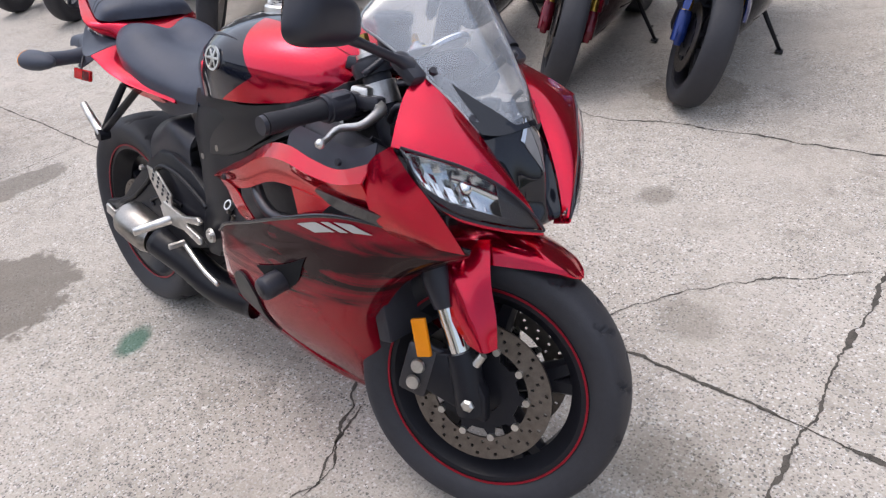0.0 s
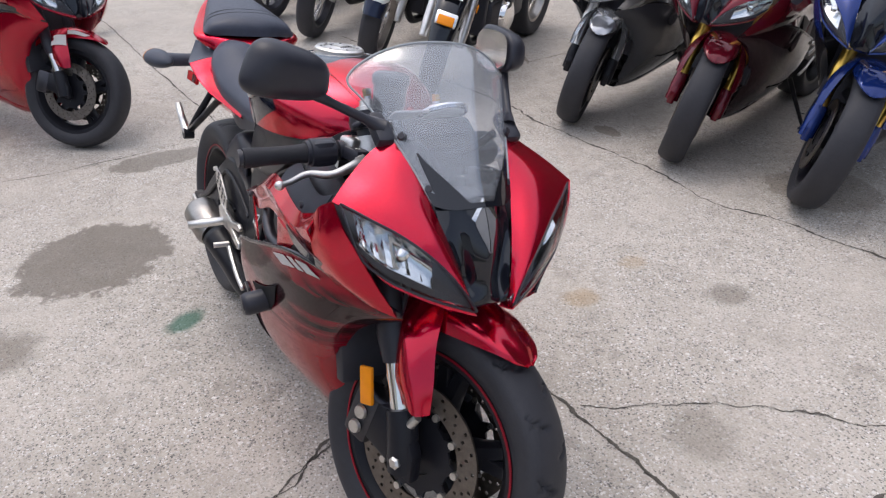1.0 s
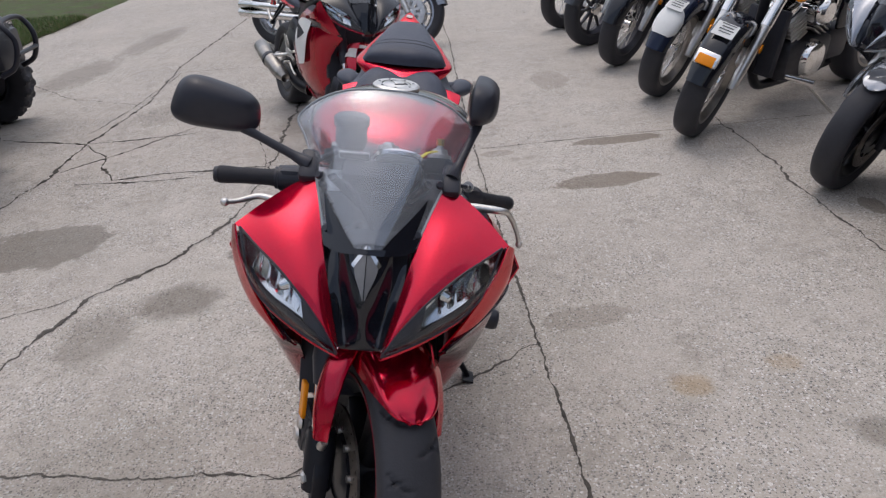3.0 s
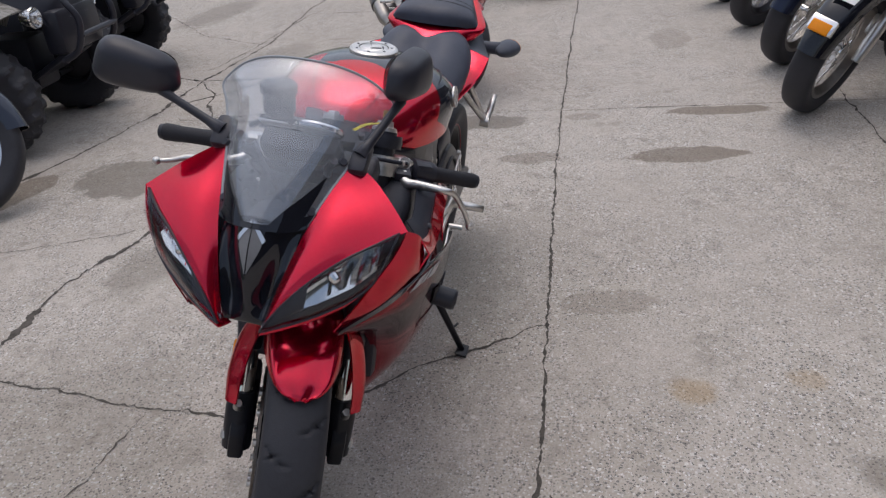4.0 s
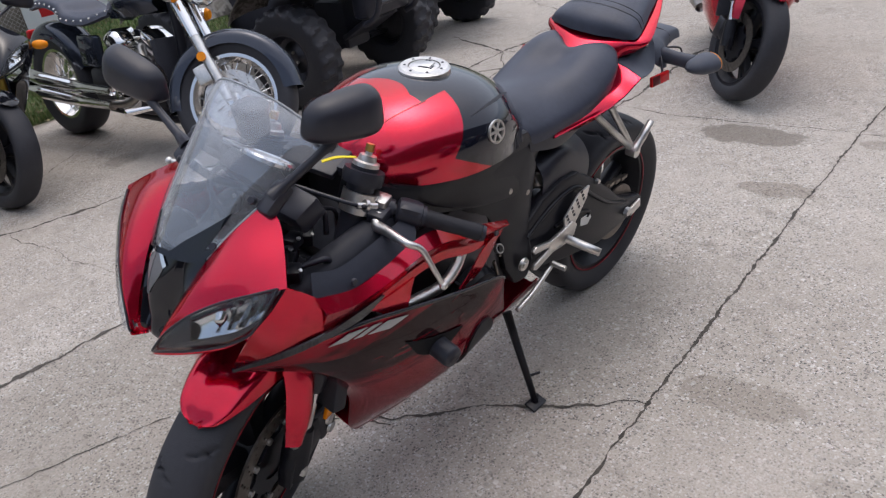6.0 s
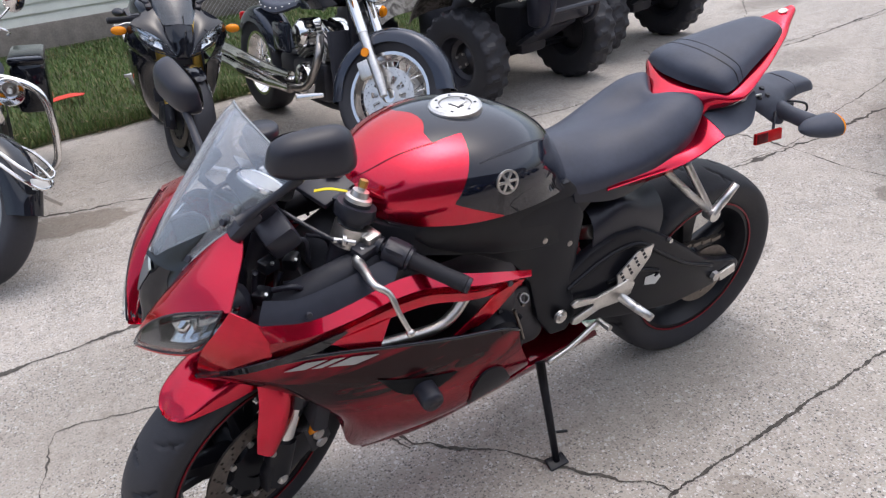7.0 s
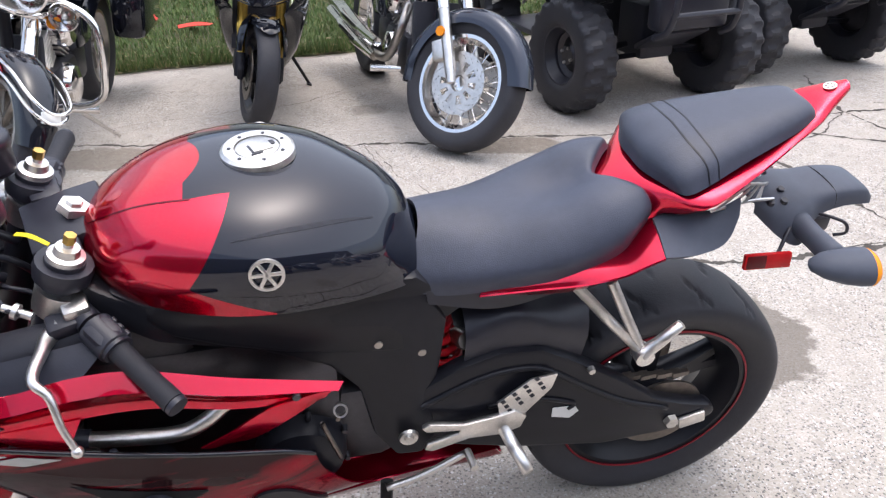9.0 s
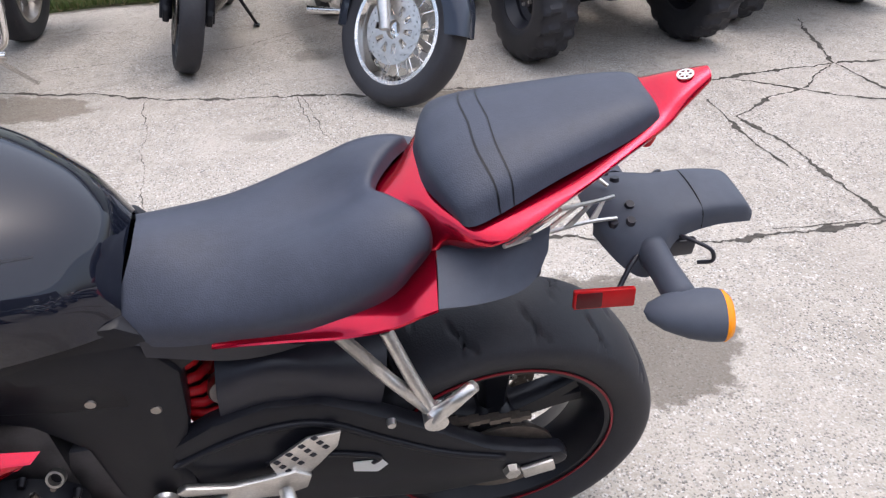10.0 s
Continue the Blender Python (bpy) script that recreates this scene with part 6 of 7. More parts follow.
        mm = Matrix.Translation(head) @ rot("Z", yaw) @ rot("X", tiltz)
        h = part("mirror", moved(hd, mm), satin_black.m, root, "black oval mirror housing")
        gl = bmesh.new()
        bmesh.ops.create_circle(gl, cap_ends=True, segments=28, radius=1.0)
        for v in gl.verts:
            y, z = v.co.x, v.co.y
            v.co = Vector((-0.0112, math.copysign(abs(y) ** 0.62, y) * 0.066, math.copysign(abs(z) ** 0.66, z) * 0.036))
        bmesh.ops.solidify(gl, geom=gl.faces[:], thickness=0.001)
        part("mirror_glass", moved(gl, mm), chrome.m, h, "mirror glass")
        part("mirror_foot", box(base[0] - 0.004, base[1], base[2] - 0.006, 0.064, 0.034, 0.026, 0.009, m=rot("Y", 35)), satin_black.m, h)
    m_l, m_r = L.get("mirrors", (((1.142, 0.165, 1.021), 82, -4), ((1.245, -0.292, 1.000), 12, -12)))
    mirror((1.268, 0.126, 0.908), m_l[0], 1, 1, m_l[1], m_l[2])
    mirror((1.262, -0.130, 0.912), m_r[0], -1, -1, m_r[1], m_r[2])
    if L.get("front_signals"):
        for s in (-1, 1):
            stem = part("signal_stem", tube([(1.30, 0.215 * s, 0.780), (1.31, 0.262 * s, 0.782)], 0.009, 8), satin_black.m, root)
            sig = bmesh.new()
            bmesh.ops.create_uvsphere(sig, u_segments=16, v_segments=10, radius=1.0)
            for v in sig.verts:
                v.co = Vector((v.co.x * 0.026, v.co.y * 0.040, v.co.z * 0.024))
            part("turn_signal", moved(sig, Matrix.Translation((1.315, 0.295 * s, 0.783))), amber.m, stem, "orange front turn signal")
        part("price_note", box(1.235, 0.03, 1.035, 0.09, 0.12, 0.002, 0.0, m=rot("Y", 48)), yellow.m, root, "yellow price note on the screen")
    return root


def parked(x, y, heading, lean=9.0):
    """The pose of a bike whose rear wheel stands at x, y, nose towards heading, leaning on its side stand."""
    return Matrix.Translation((x, y, 0)) @ rot("Z", heading) @ rot("X", -lean)


def by_front(x, y, heading, lean=9.0, base=1.35):
    a = radians(heading)
    return parked(x - base * math.cos(a), y - base * math.sin(a), heading, lean)


hero_look = {"body": red, "lower": flame_paint("flame_graphic_paint", (0.36, 0.0015, 0.020), (0.022, 0.008, 0.009)), "tank": two_tone_tank("tank_two_tone_paint", RED, (0.008, 0.010, 0.018)), "rim": frame_black, "stripe": rim_tape}
hero_at = Matrix.Translation((0, -0.02, 0)) @ rot("Z", 1.3) @ rot("X", -9.7)
foot_local = hero_at.inverted() @ Vector((0.655, 0.272, 0.006))
sport_bike(hero_at, "candy red and black sport motorcycle on its side stand", hero_look, 21.0, True, stand=tuple(foot_local))

# ---- other sport motorcycles ----
cbr_look = {"body": paint("bright_red_paint", (0.46, 0.003, 0.026), metal=0.6), "black": gloss_black, "rim": frame_black, "tank": paint("red_tank_paint", (0.46, 0.003, 0.026), metal=0.6), "white": True, "long_muffler": True, "nose": gloss_black, "mask": gloss_black, "screen": smoke_glass, "wing": satin_black, "fork": satin_black, "slider": chrome,
            "mirrors": (((1.19, 0.27, 1.0), -12, -8), ((1.19, -0.27, 1.0), 12, 8))}
cbr_look["lower"] = cbr_look["body"]


def plain_look(main, second=None, fork=None, rim=None, foot=None):
    return {"body": main, "lower": second or main, "tank": main, "rim": rim or frame_black, "screen": smoke_glass, "wing": satin_black, "fork": fork or satin_black, "slider": fork or chrome, "foot": foot or frame_black,
            "mirrors": (((1.19, 0.27, 1.0), -12, -8), ((1.19, -0.27, 1.0), 12, 8))}


STAND = (0.64, 0.285, 0.055)
blue_paint = paint("deep_blue_paint", (0.012, 0.032, 0.17), metal=0.3)
dark_grey = paint("dark_grey_paint", (0.085, 0.088, 0.100), metal=0.3)
silver_paint = paint("silver_paint", (0.42, 0.43, 0.46), metal=0.7)
wine = paint("dark_red_paint", (0.14, 0.006, 0.016), metal=0.3)
dark_wine = paint("black_cherry_paint", (0.035, 0.008, 0.013), metal=0.3)
sport_bike(by_front(-1.80, -0.35, 28), "red and white sport motorcycle with black nose on side stand", cbr_look, 24, False, stand=STAND)
sport_bike(by_front(0.645, 2.14, -74), "blue sport motorcycle parked in a row on its stand", plain_look(blue_paint, gloss_black, gold, foot=blue_paint), 22, False, "parked row", STAND)
sport_bike(by_front(0.015, 2.05, -74), "dark red and black sport motorcycle with gold fork tubes", plain_look(wine, dark_wine, gold, foot=wine), 22, False, "parked row", STAND)
sport_bike(by_front(-0.68, 2.00, -74), "grey and silver sport motorcycle parked in a row", plain_look(silver_paint, dark_grey, silver), 24, False, "parked row", STAND)
sport_bike(by_front(0.98, -2.86, 88), "black sport motorcycle with gold fork beside the lawn", {**plain_look(gloss_black, gloss_black, gold), "front_signals": True}, 14, False, "lawn row", STAND)


# ---- cruisers ----
def wire_wheel(root, name, m, radius, width, rim, rim_mat, disc=None, cast=False, disc_mat=None):
    w = part(name, moved(tyre_mesh(radius, width, rim, False), m), rubber.m, root, "black cruiser tyre")
    part("rim", moved(rim_mesh(rim, width / 2), m), rim_mat.m, w, "bright metal wheel rim")
    part("hub", moved(lathe([(0.0, -0.05), (0.030, -0.05), (0.050, -0.045), (0.052, -0.036), (0.028, -0.03), (0.028, 0.03), (0.052, 0.036), (0.050, 0.045), (0.030, 0.05), (0.0, 0.05)], 24), m), chrome.m, w)
    if cast:
        for k in range(9):
            part("spoke", moved(spoke(rim, 0.045, 2 * math.pi * k / 9, 0.026, 0.018, 0.035), m), rim_mat.m, w)
    else:
        for k in range(32):
            a = 2 * math.pi * k / 32
            b = a + (0.55 if k % 4 < 2 else -0.55)
            y = 0.040 if k % 2 else -0.040
            part("spoke", moved(tube([(0.048 * math.cos(b), y, 0.048 * math.sin(b)), ((rim - 0.02) * math.cos(a), y * 0.2, (rim - 0.02) * math.sin(a))], 0.0028, 5), m), chrome.m, w)
    for y in (disc or ()):
        part("brake_disc", moved(disc_mesh(0.112, 0.150, y, 0.005, True, 96), m), (disc_mat or silver).m, w, "bright drilled brake disc" if disc_mat is None else "dull drilled brake disc")
        n = 60
        star = grid([[(rr * math.cos(2 * math.pi * k / n), y, rr * math.sin(2 * math.pi * k / n)) for k in range(n)] for rr in (0.040, 0.060, 0.104, 0.112)], wrap=True)
        star.faces.ensure_lookup_table()
        bmesh.ops.delete(star, geom=[star.faces[n + k] for k in range(n) if k % 6 < 3], context="FACES")
        bmesh.ops.recalc_face_normals(star, faces=star.faces)
        bmesh.ops.solidify(star, geom=star.faces[:], thickness=0.006)
        part("disc_carrier", moved(star, m), (disc_mat or silver).m, w)
    return w


def arc_fender(cx, cz, r, a0, a1, w, drop, lip=0.0):
    rows = []
    for i in range(9):
        a = radians(a0 + (a1 - a0) * i / 8)
        k = 1 - 0.25 * abs(i / 4 - 1) ** 3
        def at(rr, y):
            return (cx + rr * math.cos(a), y, cz + rr * math.sin(a))
        rows.append([at(r, 0), at(r - 0.006, w * 0.55 * k), at(r - drop * 0.4, w * 0.92 * k), at(r - drop, w * k)])
    return loft(symmetric(rows), 26, 18, 0.003)


def round_lamp(root, name, p, r, d, glass_label):
    """A bullet-shaped chrome lamp looking along x."""
    b = lathe([(0.0, -d), (r * 0.45, -d * 0.95), (r * 0.85, -d * 0.6), (r, -d * 0.1), (r * 1.04, 0.0), (r * 0.97, 0.008), (r * 0.93, 0.0), (r * 0.60, -d * 0.45), (0.0, -d * 0.6)], 28)
    m = Matrix.Translation(p) @ rot("Z", -90)
    h = part(name, moved(b, m), chrome.m, root, "chrome lamp shell")
    lens = lathe([(0.0, 0.014), (r * 0.5, 0.012), (r * 0.95, 0.0)], 28)
    bmesh.ops.solidify(lens, geom=lens.faces[:], thickness=0.002)
    g = part("lens", moved(lens, m), lamp_glass.m, h, glass_label)
    g.visible_shadow = False
    part("bulb", moved(lathe([(0.0, 0.0), (r * 0.2, -0.01), (r * 0.22, -d * 0.3), (0.0, -d * 0.35)], 12), m), silver.m, h)
    return h


def cruiser(at, label, body, steer=0.0, group="", wheel_rim=None, cast=False, base=1.62, touring=False, tag=False, lamp_on_fender=False, white_tip=False, studs=True, shield=False, discs=(0.062, -0.062)):
    root = thing("cruiser_motorcycle", label, "motorcycle", group, at=at)
    wheel_rim = wheel_rim or chrome
    A0 = Vector((base - 0.06, 0, 0.33))
    up = Vector((-math.sin(radians(32)), 0, math.cos(radians(32))))
    S = Matrix.Translation(A0) @ Matrix.Rotation(radians(steer), 4, up) @ Matrix.Translation(-A0)

    def axis(z, off=0.0):
        return A0.x - (z - A0.z) * math.tan(radians(32)) + off
    wire_wheel(root, "front_wheel", S @ Matrix.Translation((base, 0, 0.325)), 0.325, 0.130, 0.222, wheel_rim, discs, cast, steel if touring else None)
    wire_wheel(root, "rear_wheel", Matrix.Translation((0, 0, 0.325)), 0.325, 0.170, 0.205, wheel_rim, None, cast)
    fend = part("front_fender", moved(arc_fender(base, 0.325, 0.365, 15, 195, 0.088, 0.085), S), body.m, root)
    if touring:
        part("fender_badge", moved(loft([[(base - 0.02, 0.092, 0.640), (base - 0.16, 0.092, 0.600)], [(base + 0.06, 0.094, 0.610), (base - 0.12, 0.096, 0.520)]], 4, 8, 0.003, -1), S), red.m, fend, "red fender side flash")
        for z0 in (0.33, 0.29):
            part("fender_trim", moved(tube([(base + 0.375 * math.cos(radians(a)), 0.0 + s, z0 + 0.20 + 0.12 * math.sin(radians(a))) for a, s in ((100, -0.098), (70, -0.099), (35, -0.075), (20, 0.0), (35, 0.075), (70, 0.099), (100, 0.098))], 0.007, 8, 30), S), chrome.m, fend, "chrome fender rail")
        part("plate_sticker", moved(box(base + 0.335, 0.0, 0.545, 0.012, 0.075, 0.045, 0.002, m=rot("Y", -35)), S), paper.m, fend, "pale sticker on the fender")
    if tag:
        pg = part("paper_tag", moved(loft([[(base + 0.13, -0.055, 0.672), (base + 0.13, 0.055, 0.672)], [(base + 0.22, -0.055, 0.632), (base + 0.22, 0.055, 0.632)]], 5, 5, 0.003), S @ Matrix.Translation((0.004, 0, 0.008))), paper.m, root, "white paper notice on the fender")
        for k in range(4):
            x = base + 0.145 + 0.018 * k
            part("text_line", moved(box(x, 0.005, 0.672 - (x - base - 0.13) * 0.44 + 0.0125, 0.005, 0.075 - 0.015 * (k % 2), 0.001, m=rot("Y", 24)), S), ink.m, pg)
    if lamp_on_fender:
        lb = part("fender_lamp", moved(box(base + 0.315, 0, 0.545, 0.045, 0.120, 0.075, 0.012, m=rot("Y", -38)), S), chrome.m, root, "chrome framed fender lamp")
        part("lamp_lens", moved(box(base + 0.335, 0, 0.545, 0.020, 0.092, 0.052, 0.006, m=rot("Y", -38)), S), amber.m, lb, "amber lamp lens")
    if white_tip:
        part("fender_tip", moved(arc_fender(base, 0.326, 0.369, 30, 62, 0.082, 0.060), S), white_plastic.m, fend, "white fender tip")
    for s in (-1, 1):
        y = 0.112 * s
        part("fork_tube", moved(tube([(axis(1.0, 0.05), y, 1.0), (axis(0.62, 0.05), y, 0.62)], 0.030 if not touring else 0.034, 16), S), chrome.m, root, "chrome fork tube")
        part("fork_leg", moved(tube([(axis(0.66, 0.05), y, 0.66), (axis(0.40, 0.055), y, 0.40), (axis(0.33, 0.06), y, 0.315)], [0.026, 0.028, 0.022], 16), S), (silver if not touring else chrome).m, root)
        part("brake_caliper", moved(box(axis(0.42, -0.03), 0.078 * s, 0.44, 0.09, 0.045, 0.10, 0.012, m=rot("Y", -30)), S), silver.m, root)
        part("turn_signal", moved(join(tube([(axis(0.80, 0.06), 0.12 * s, 0.80), (axis(0.80, 0.06), 0.165 * s, 0.80)], 0.008, 8), tube([(axis(0.80, 0.03), 0.20 * s, 0.80), (axis(0.80, 0.05), 0.20 * s, 0.80), (axis(0.80, 0.085), 0.20 * s, 0.80)], [0.020, 0.034, 0.036], 16)), S), chrome.m, root)
        part("signal_lens", moved(tube([(axis(0.80, 0.085), 0.20 * s, 0.80), (axis(0.80, 0.105), 0.20 * s, 0.80)], [0.034, 0.024], 16), S), amber.m, root, "orange turn signal lens")
        part("fork_reflector", moved(tube([(axis(0.52, 0.04), 0.142 * s, 0.52), (axis(0.52, 0.04), 0.150 * s, 0.52)], 0.024, 16), S), amber.m, root, "round amber fork reflector")
        bar = [(axis(1.0, 0.0), 0.03 * s, 1.02), (axis(1.0, 0.02), 0.10 * s, 1.06), (axis(1.0, -0.02), 0.22 * s, 1.12), (axis(1.0, -0.14), 0.36 * s, 1.11), (axis(1.0, -0.26), 0.42 * s, 1.09)]
        part("handlebar", moved(tube(bar, 0.0125, 10, 20), S), chrome.m, root, "chrome pulled-back handlebar")
        part("grip", moved(tube([(axis(1.0, -0.16), 0.372 * s, 1.107), (axis(1.0, -0.28), 0.428 * s, 1.088)], 0.018, 12), S), grip_rubber.m, root)
        part("lever", moved(tube([(axis(1.0, -0.10), 0.335 * s, 1.11), (axis(1.0, -0.08), 0.40 * s, 1.105), (axis(1.0, -0.18), 0.47 * s, 1.09)], 0.006, 8, 12), S), chrome.m, root)
        mp = Vector((axis(1.0, -0.10), 0.40 * s, 1.26))
        part("mirror_arm", moved(tube([(axis(1.0, -0.10), 0.33 * s, 1.12), (axis(1.0, -0.09), 0.37 * s, 1.20), mp], 0.006, 8, 10), S), chrome.m, root)
        part("mirror", moved(lathe([(0.0, -0.02), (0.045, -0.014), (0.060, 0.0), (0.058, 0.006), (0.0, 0.006)], 24), S @ Matrix.Translation(mp) @ rot("Z", 90)), chrome.m, root, "round chrome mirror")
    part("triple_clamp", moved(box(axis(0.96, 0.02), 0, 0.965, 0.11, 0.26, 0.035, 0.012, m=rot("Y", 32)), S), chrome.m, root)
    lamp_p = Vector((axis(0.90, 0.20), 0, 0.90))
    round_lamp(root, "headlight", tuple(S @ lamp_p), 0.098 if not touring else 0.105, 0.15, "clear round headlight lens")
    if touring:
        for s in (-1, 1):
            round_lamp(root, "spot_lamp", tuple(S @ Vector((axis(0.84, 0.17), 0.200 * s, 0.845))), 0.062, 0.09, "clear spot lamp lens")
            bag = part("saddlebag", box(-0.10, 0.27 * s, 0.56, 0.56, 0.19, 0.30, 0.05), body.m, root, "hard glossy saddlebag")
            part("bag_lid", box(-0.10, 0.27 * s, 0.715, 0.56, 0.195, 0.05, 0.022), gloss_black.m, bag)
            guard = tube([(base - 0.46, 0.10 * s, 0.80), (base - 0.40, 0.24 * s, 0.80), (base - 0.36, 0.37 * s, 0.72), (base - 0.36, 0.39 * s, 0.50), (base - 0.40, 0.34 * s, 0.36), (base - 0.46, 0.12 * s, 0.30)], 0.017, 12, 40)
            part("engine_guard", guard, chrome.m, root, "bent chrome engine guard")
        part("lamp_bar", moved(tube([(axis(0.84, 0.09), -0.20, 0.83), (axis(0.84, 0.14), -0.08, 0.80), (axis(0.84, 0.14), 0.08, 0.80), (axis(0.84, 0.09), 0.20, 0.83)], 0.014, 10, 20), S), chrome.m, root)
    if shield:
        part("windshield", moved(loft(symmetric([[(axis(0.98, 0.16), 0.0, 0.98), (axis(0.98, 0.12), 0.20, 0.98)], [(axis(1.25, 0.17), 0.0, 1.25), (axis(1.25, 0.10), 0.24, 1.25)], [(axis(1.45, 0.16), 0.0, 1.45), (axis(1.45, 0.10), 0.16, 1.42)]]), 10, 14, 0.004), S), screen_glass.m, root, "clear cruiser windshield")
    tank = [[(base - 0.42, 0.0, 0.87), (base - 0.42, 0.06, 0.86), (base - 0.42, 0.09, 0.82), (base - 0.42, 0.06, 0.78)], [(base - 0.50, 0.0, 0.93), (base - 0.50, 0.10, 0.91), (base - 0.50, 0.155, 0.84), (base - 0.50, 0.11, 0.76)],
            [(base - 0.66, 0.0, 0.93), (base - 0.66, 0.11, 0.905), (base - 0.66, 0.165, 0.83), (base - 0.66, 0.12, 0.745)], [(base - 0.84, 0.0, 0.86), (base - 0.84, 0.07, 0.84), (base - 0.84, 0.10, 0.79), (base - 0.84, 0.08, 0.735)], [(base - 0.94, 0.0, 0.79), (base - 0.94, 0.03, 0.785), (base - 0.94, 0.05, 0.76), (base - 0.94, 0.04, 0.73)]]
    tk = part("fuel_tank", loft(symmetric(tank), 30, 30, 0.004), body.m, root)
    part("dash", box(base - 0.62, 0, 0.935, 0.26, 0.085, 0.03, 0.012, m=rot("Y", 4)), chrome.m, tk, "chrome tank dash")
    seat = [[(base - 0.86, 0.0, 0.80), (base - 0.86, 0.07, 0.79), (base - 0.86, 0.10, 0.755)], [(base - 1.02, 0.0, 0.755), (base - 1.02, 0.13, 0.755), (base - 1.02, 0.165, 0.71)], [(base - 1.22, 0.0, 0.76), (base - 1.22, 0.14, 0.77), (base - 1.22, 0.175, 0.72)], [(base - 1.32, 0.0, 0.82), (base - 1.32, 0.12, 0.82), (base - 1.32, 0.15, 0.77)],
            [(base - 1.50, 0.0, 0.85), (base - 1.50, 0.11, 0.845), (base - 1.50, 0.135, 0.80)], [(base - 1.70, 0.0, 0.83), (base - 1.70, 0.09, 0.82), (base - 1.70, 0.11, 0.78)]]
    st = part("seat", loft(symmetric(seat), 26, 20, 0.02), seat_vinyl.m, root, "black studded saddle seat" if studs else "black saddle seat")
    if studs:
        for s in (-1, 1):
            for k in range(16):
                p = crom([(r[-1][0], (r[-1][1] + 0.002) * s, r[-1][2] + 0.022) for r in seat], 16)[k]
                part("stud", bolt(p, (0, s, 0.3), 0.006, 0.006), chrome.m, st)
    part("rear_fender", arc_fender(0.0, 0.325, 0.385, 20, 150, 0.105, 0.10), body.m, root)
    part("tail_lamp", box(-0.32, 0, 0.62, 0.05, 0.10, 0.06, 0.015), red_lens.m, root, "red tail lamp")
    part("frame_tube", tube([(base - 0.38, 0.0, 0.86), (base - 0.36, 0.0, 0.55), (base - 0.42, 0.0, 0.24), (base - 0.62, 0.0, 0.18), (base - 1.20, 0.0, 0.20)], 0.028, 10, 24), frame_black.m, root)
    part("radiator", box(base - 0.42, 0, 0.46, 0.05, 0.24, 0.36, 0.01, m=rot("Y", -8)), dark_inside.m, root)
    part("crankcase", join(box(base - 0.76, 0, 0.33, 0.44, 0.24, 0.24, 0.05), box(base - 1.08, 0, 0.36, 0.24, 0.20, 0.20, 0.04)), dark_metal.m, root)
    for tilt, x in ((28, base - 0.66), (-28, base - 0.86)):
        cm = Matrix.Translation((x, 0, 0.45)) @ rot("Y", tilt)
        cyl = part("cylinder", moved(box(0, 0, 0.09, 0.11, 0.13, 0.20, 0.02), cm), dark_metal.m, root, "finned engine cylinder")
        for k in range(7):
            part("fin", moved(box(0, 0, 0.025 * k, 0.150, 0.170, 0.012, 0.006), cm), silver.m, cyl)
        part("rocker_cover", moved(box(0, 0, 0.20, 0.13, 0.15, 0.06, 0.02), cm), chrome.m, cyl)
    for s in (-1, 1):
        part("engine_cover", moved(lathe([(0.0, 0.045), (0.06, 0.042), (0.095, 0.028), (0.108, 0.0), (0.110, -0.03)], 32), Matrix.Translation((base - 0.76, 0.125 * s, 0.33)) @ (rot("X", 0) if s > 0 else rot("X", 180))), chrome.m, root, "round chrome engine cover")
        part("air_cleaner", moved(lathe([(0.0, 0.05), (0.055, 0.046), (0.075, 0.028), (0.08, 0.0), (0.08, -0.05)], 24), Matrix.Translation((base - 0.76, 0.12 * s, 0.60)) @ (rot("X", 0) if s > 0 else rot("X", 180))), chrome.m, root)
        part("side_cover", box(base - 1.05, 0.13 * s, 0.56, 0.24, 0.03, 0.18, 0.02), body.m, root)
        part("foot_peg", tube([(base - 0.50, 0.15 * s, 0.28), (base - 0.52, 0.31 * s, 0.28)], [0.014, 0.020], 10), chrome.m, root)
    part("exhaust_header", tube([(base - 0.58, -0.10, 0.60), (base - 0.50, -0.16, 0.50), (base - 0.62, -0.19, 0.32), (base - 0.90, -0.20, 0.28)], 0.024, 12, 20), titanium.m if not touring else chrome.m, root, "dull metal exhaust header")
    for z0, y in ((0.28, -0.215), (0.36, -0.205)):
        part("exhaust_pipe", tube([(base - 0.80, y, z0), (base - 1.20, y - 0.01, z0 + 0.01), (base - 1.50, y - 0.015, z0 + 0.03), (base - 1.92, y - 0.015, z0 + 0.06)], [0.026, 0.036, 0.042, 0.042], 16), chrome.m, root, "long chrome exhaust pipe")
    part("side_stand", tube([(base - 0.70, 0.12, 0.24), (base - 0.78, 0.33, 0.055)], [0.013, 0.009], 8), chrome.m, root)
    return root


slate = paint("slate_blue_paint", (0.045, 0.052, 0.072), metal=0.4)
navy = paint("navy_paint", (0.012, 0.018, 0.045), metal=0.2)
cruiser(by_front(0.0, -2.20, 98, 7, 1.62), "slate blue cruiser motorcycle with wire wheels and chrome fork", slate, 36, "lawn row")
cruiser(by_front(2.05, -2.03, 88, 7, 1.62), "black and maroon touring cruiser with chrome guards and lamps", gloss_black, 46, "lawn row", titanium, True, touring=True, studs=False)
cruiser(by_front(-1.56, 1.61, -54, 8, 1.62), "black cruiser with amber fender lamp and paper notice", gloss_black, 22, "parked row", titanium, tag=True, lamp_on_fender=True, studs=False, discs=())
cruiser(by_front(-2.44, 1.63, -56, 8, 1.62), "blue cruiser with white fender tip parked in a row", navy, 20, "parked row", titanium, tag=True, white_tip=True, studs=False, discs=())
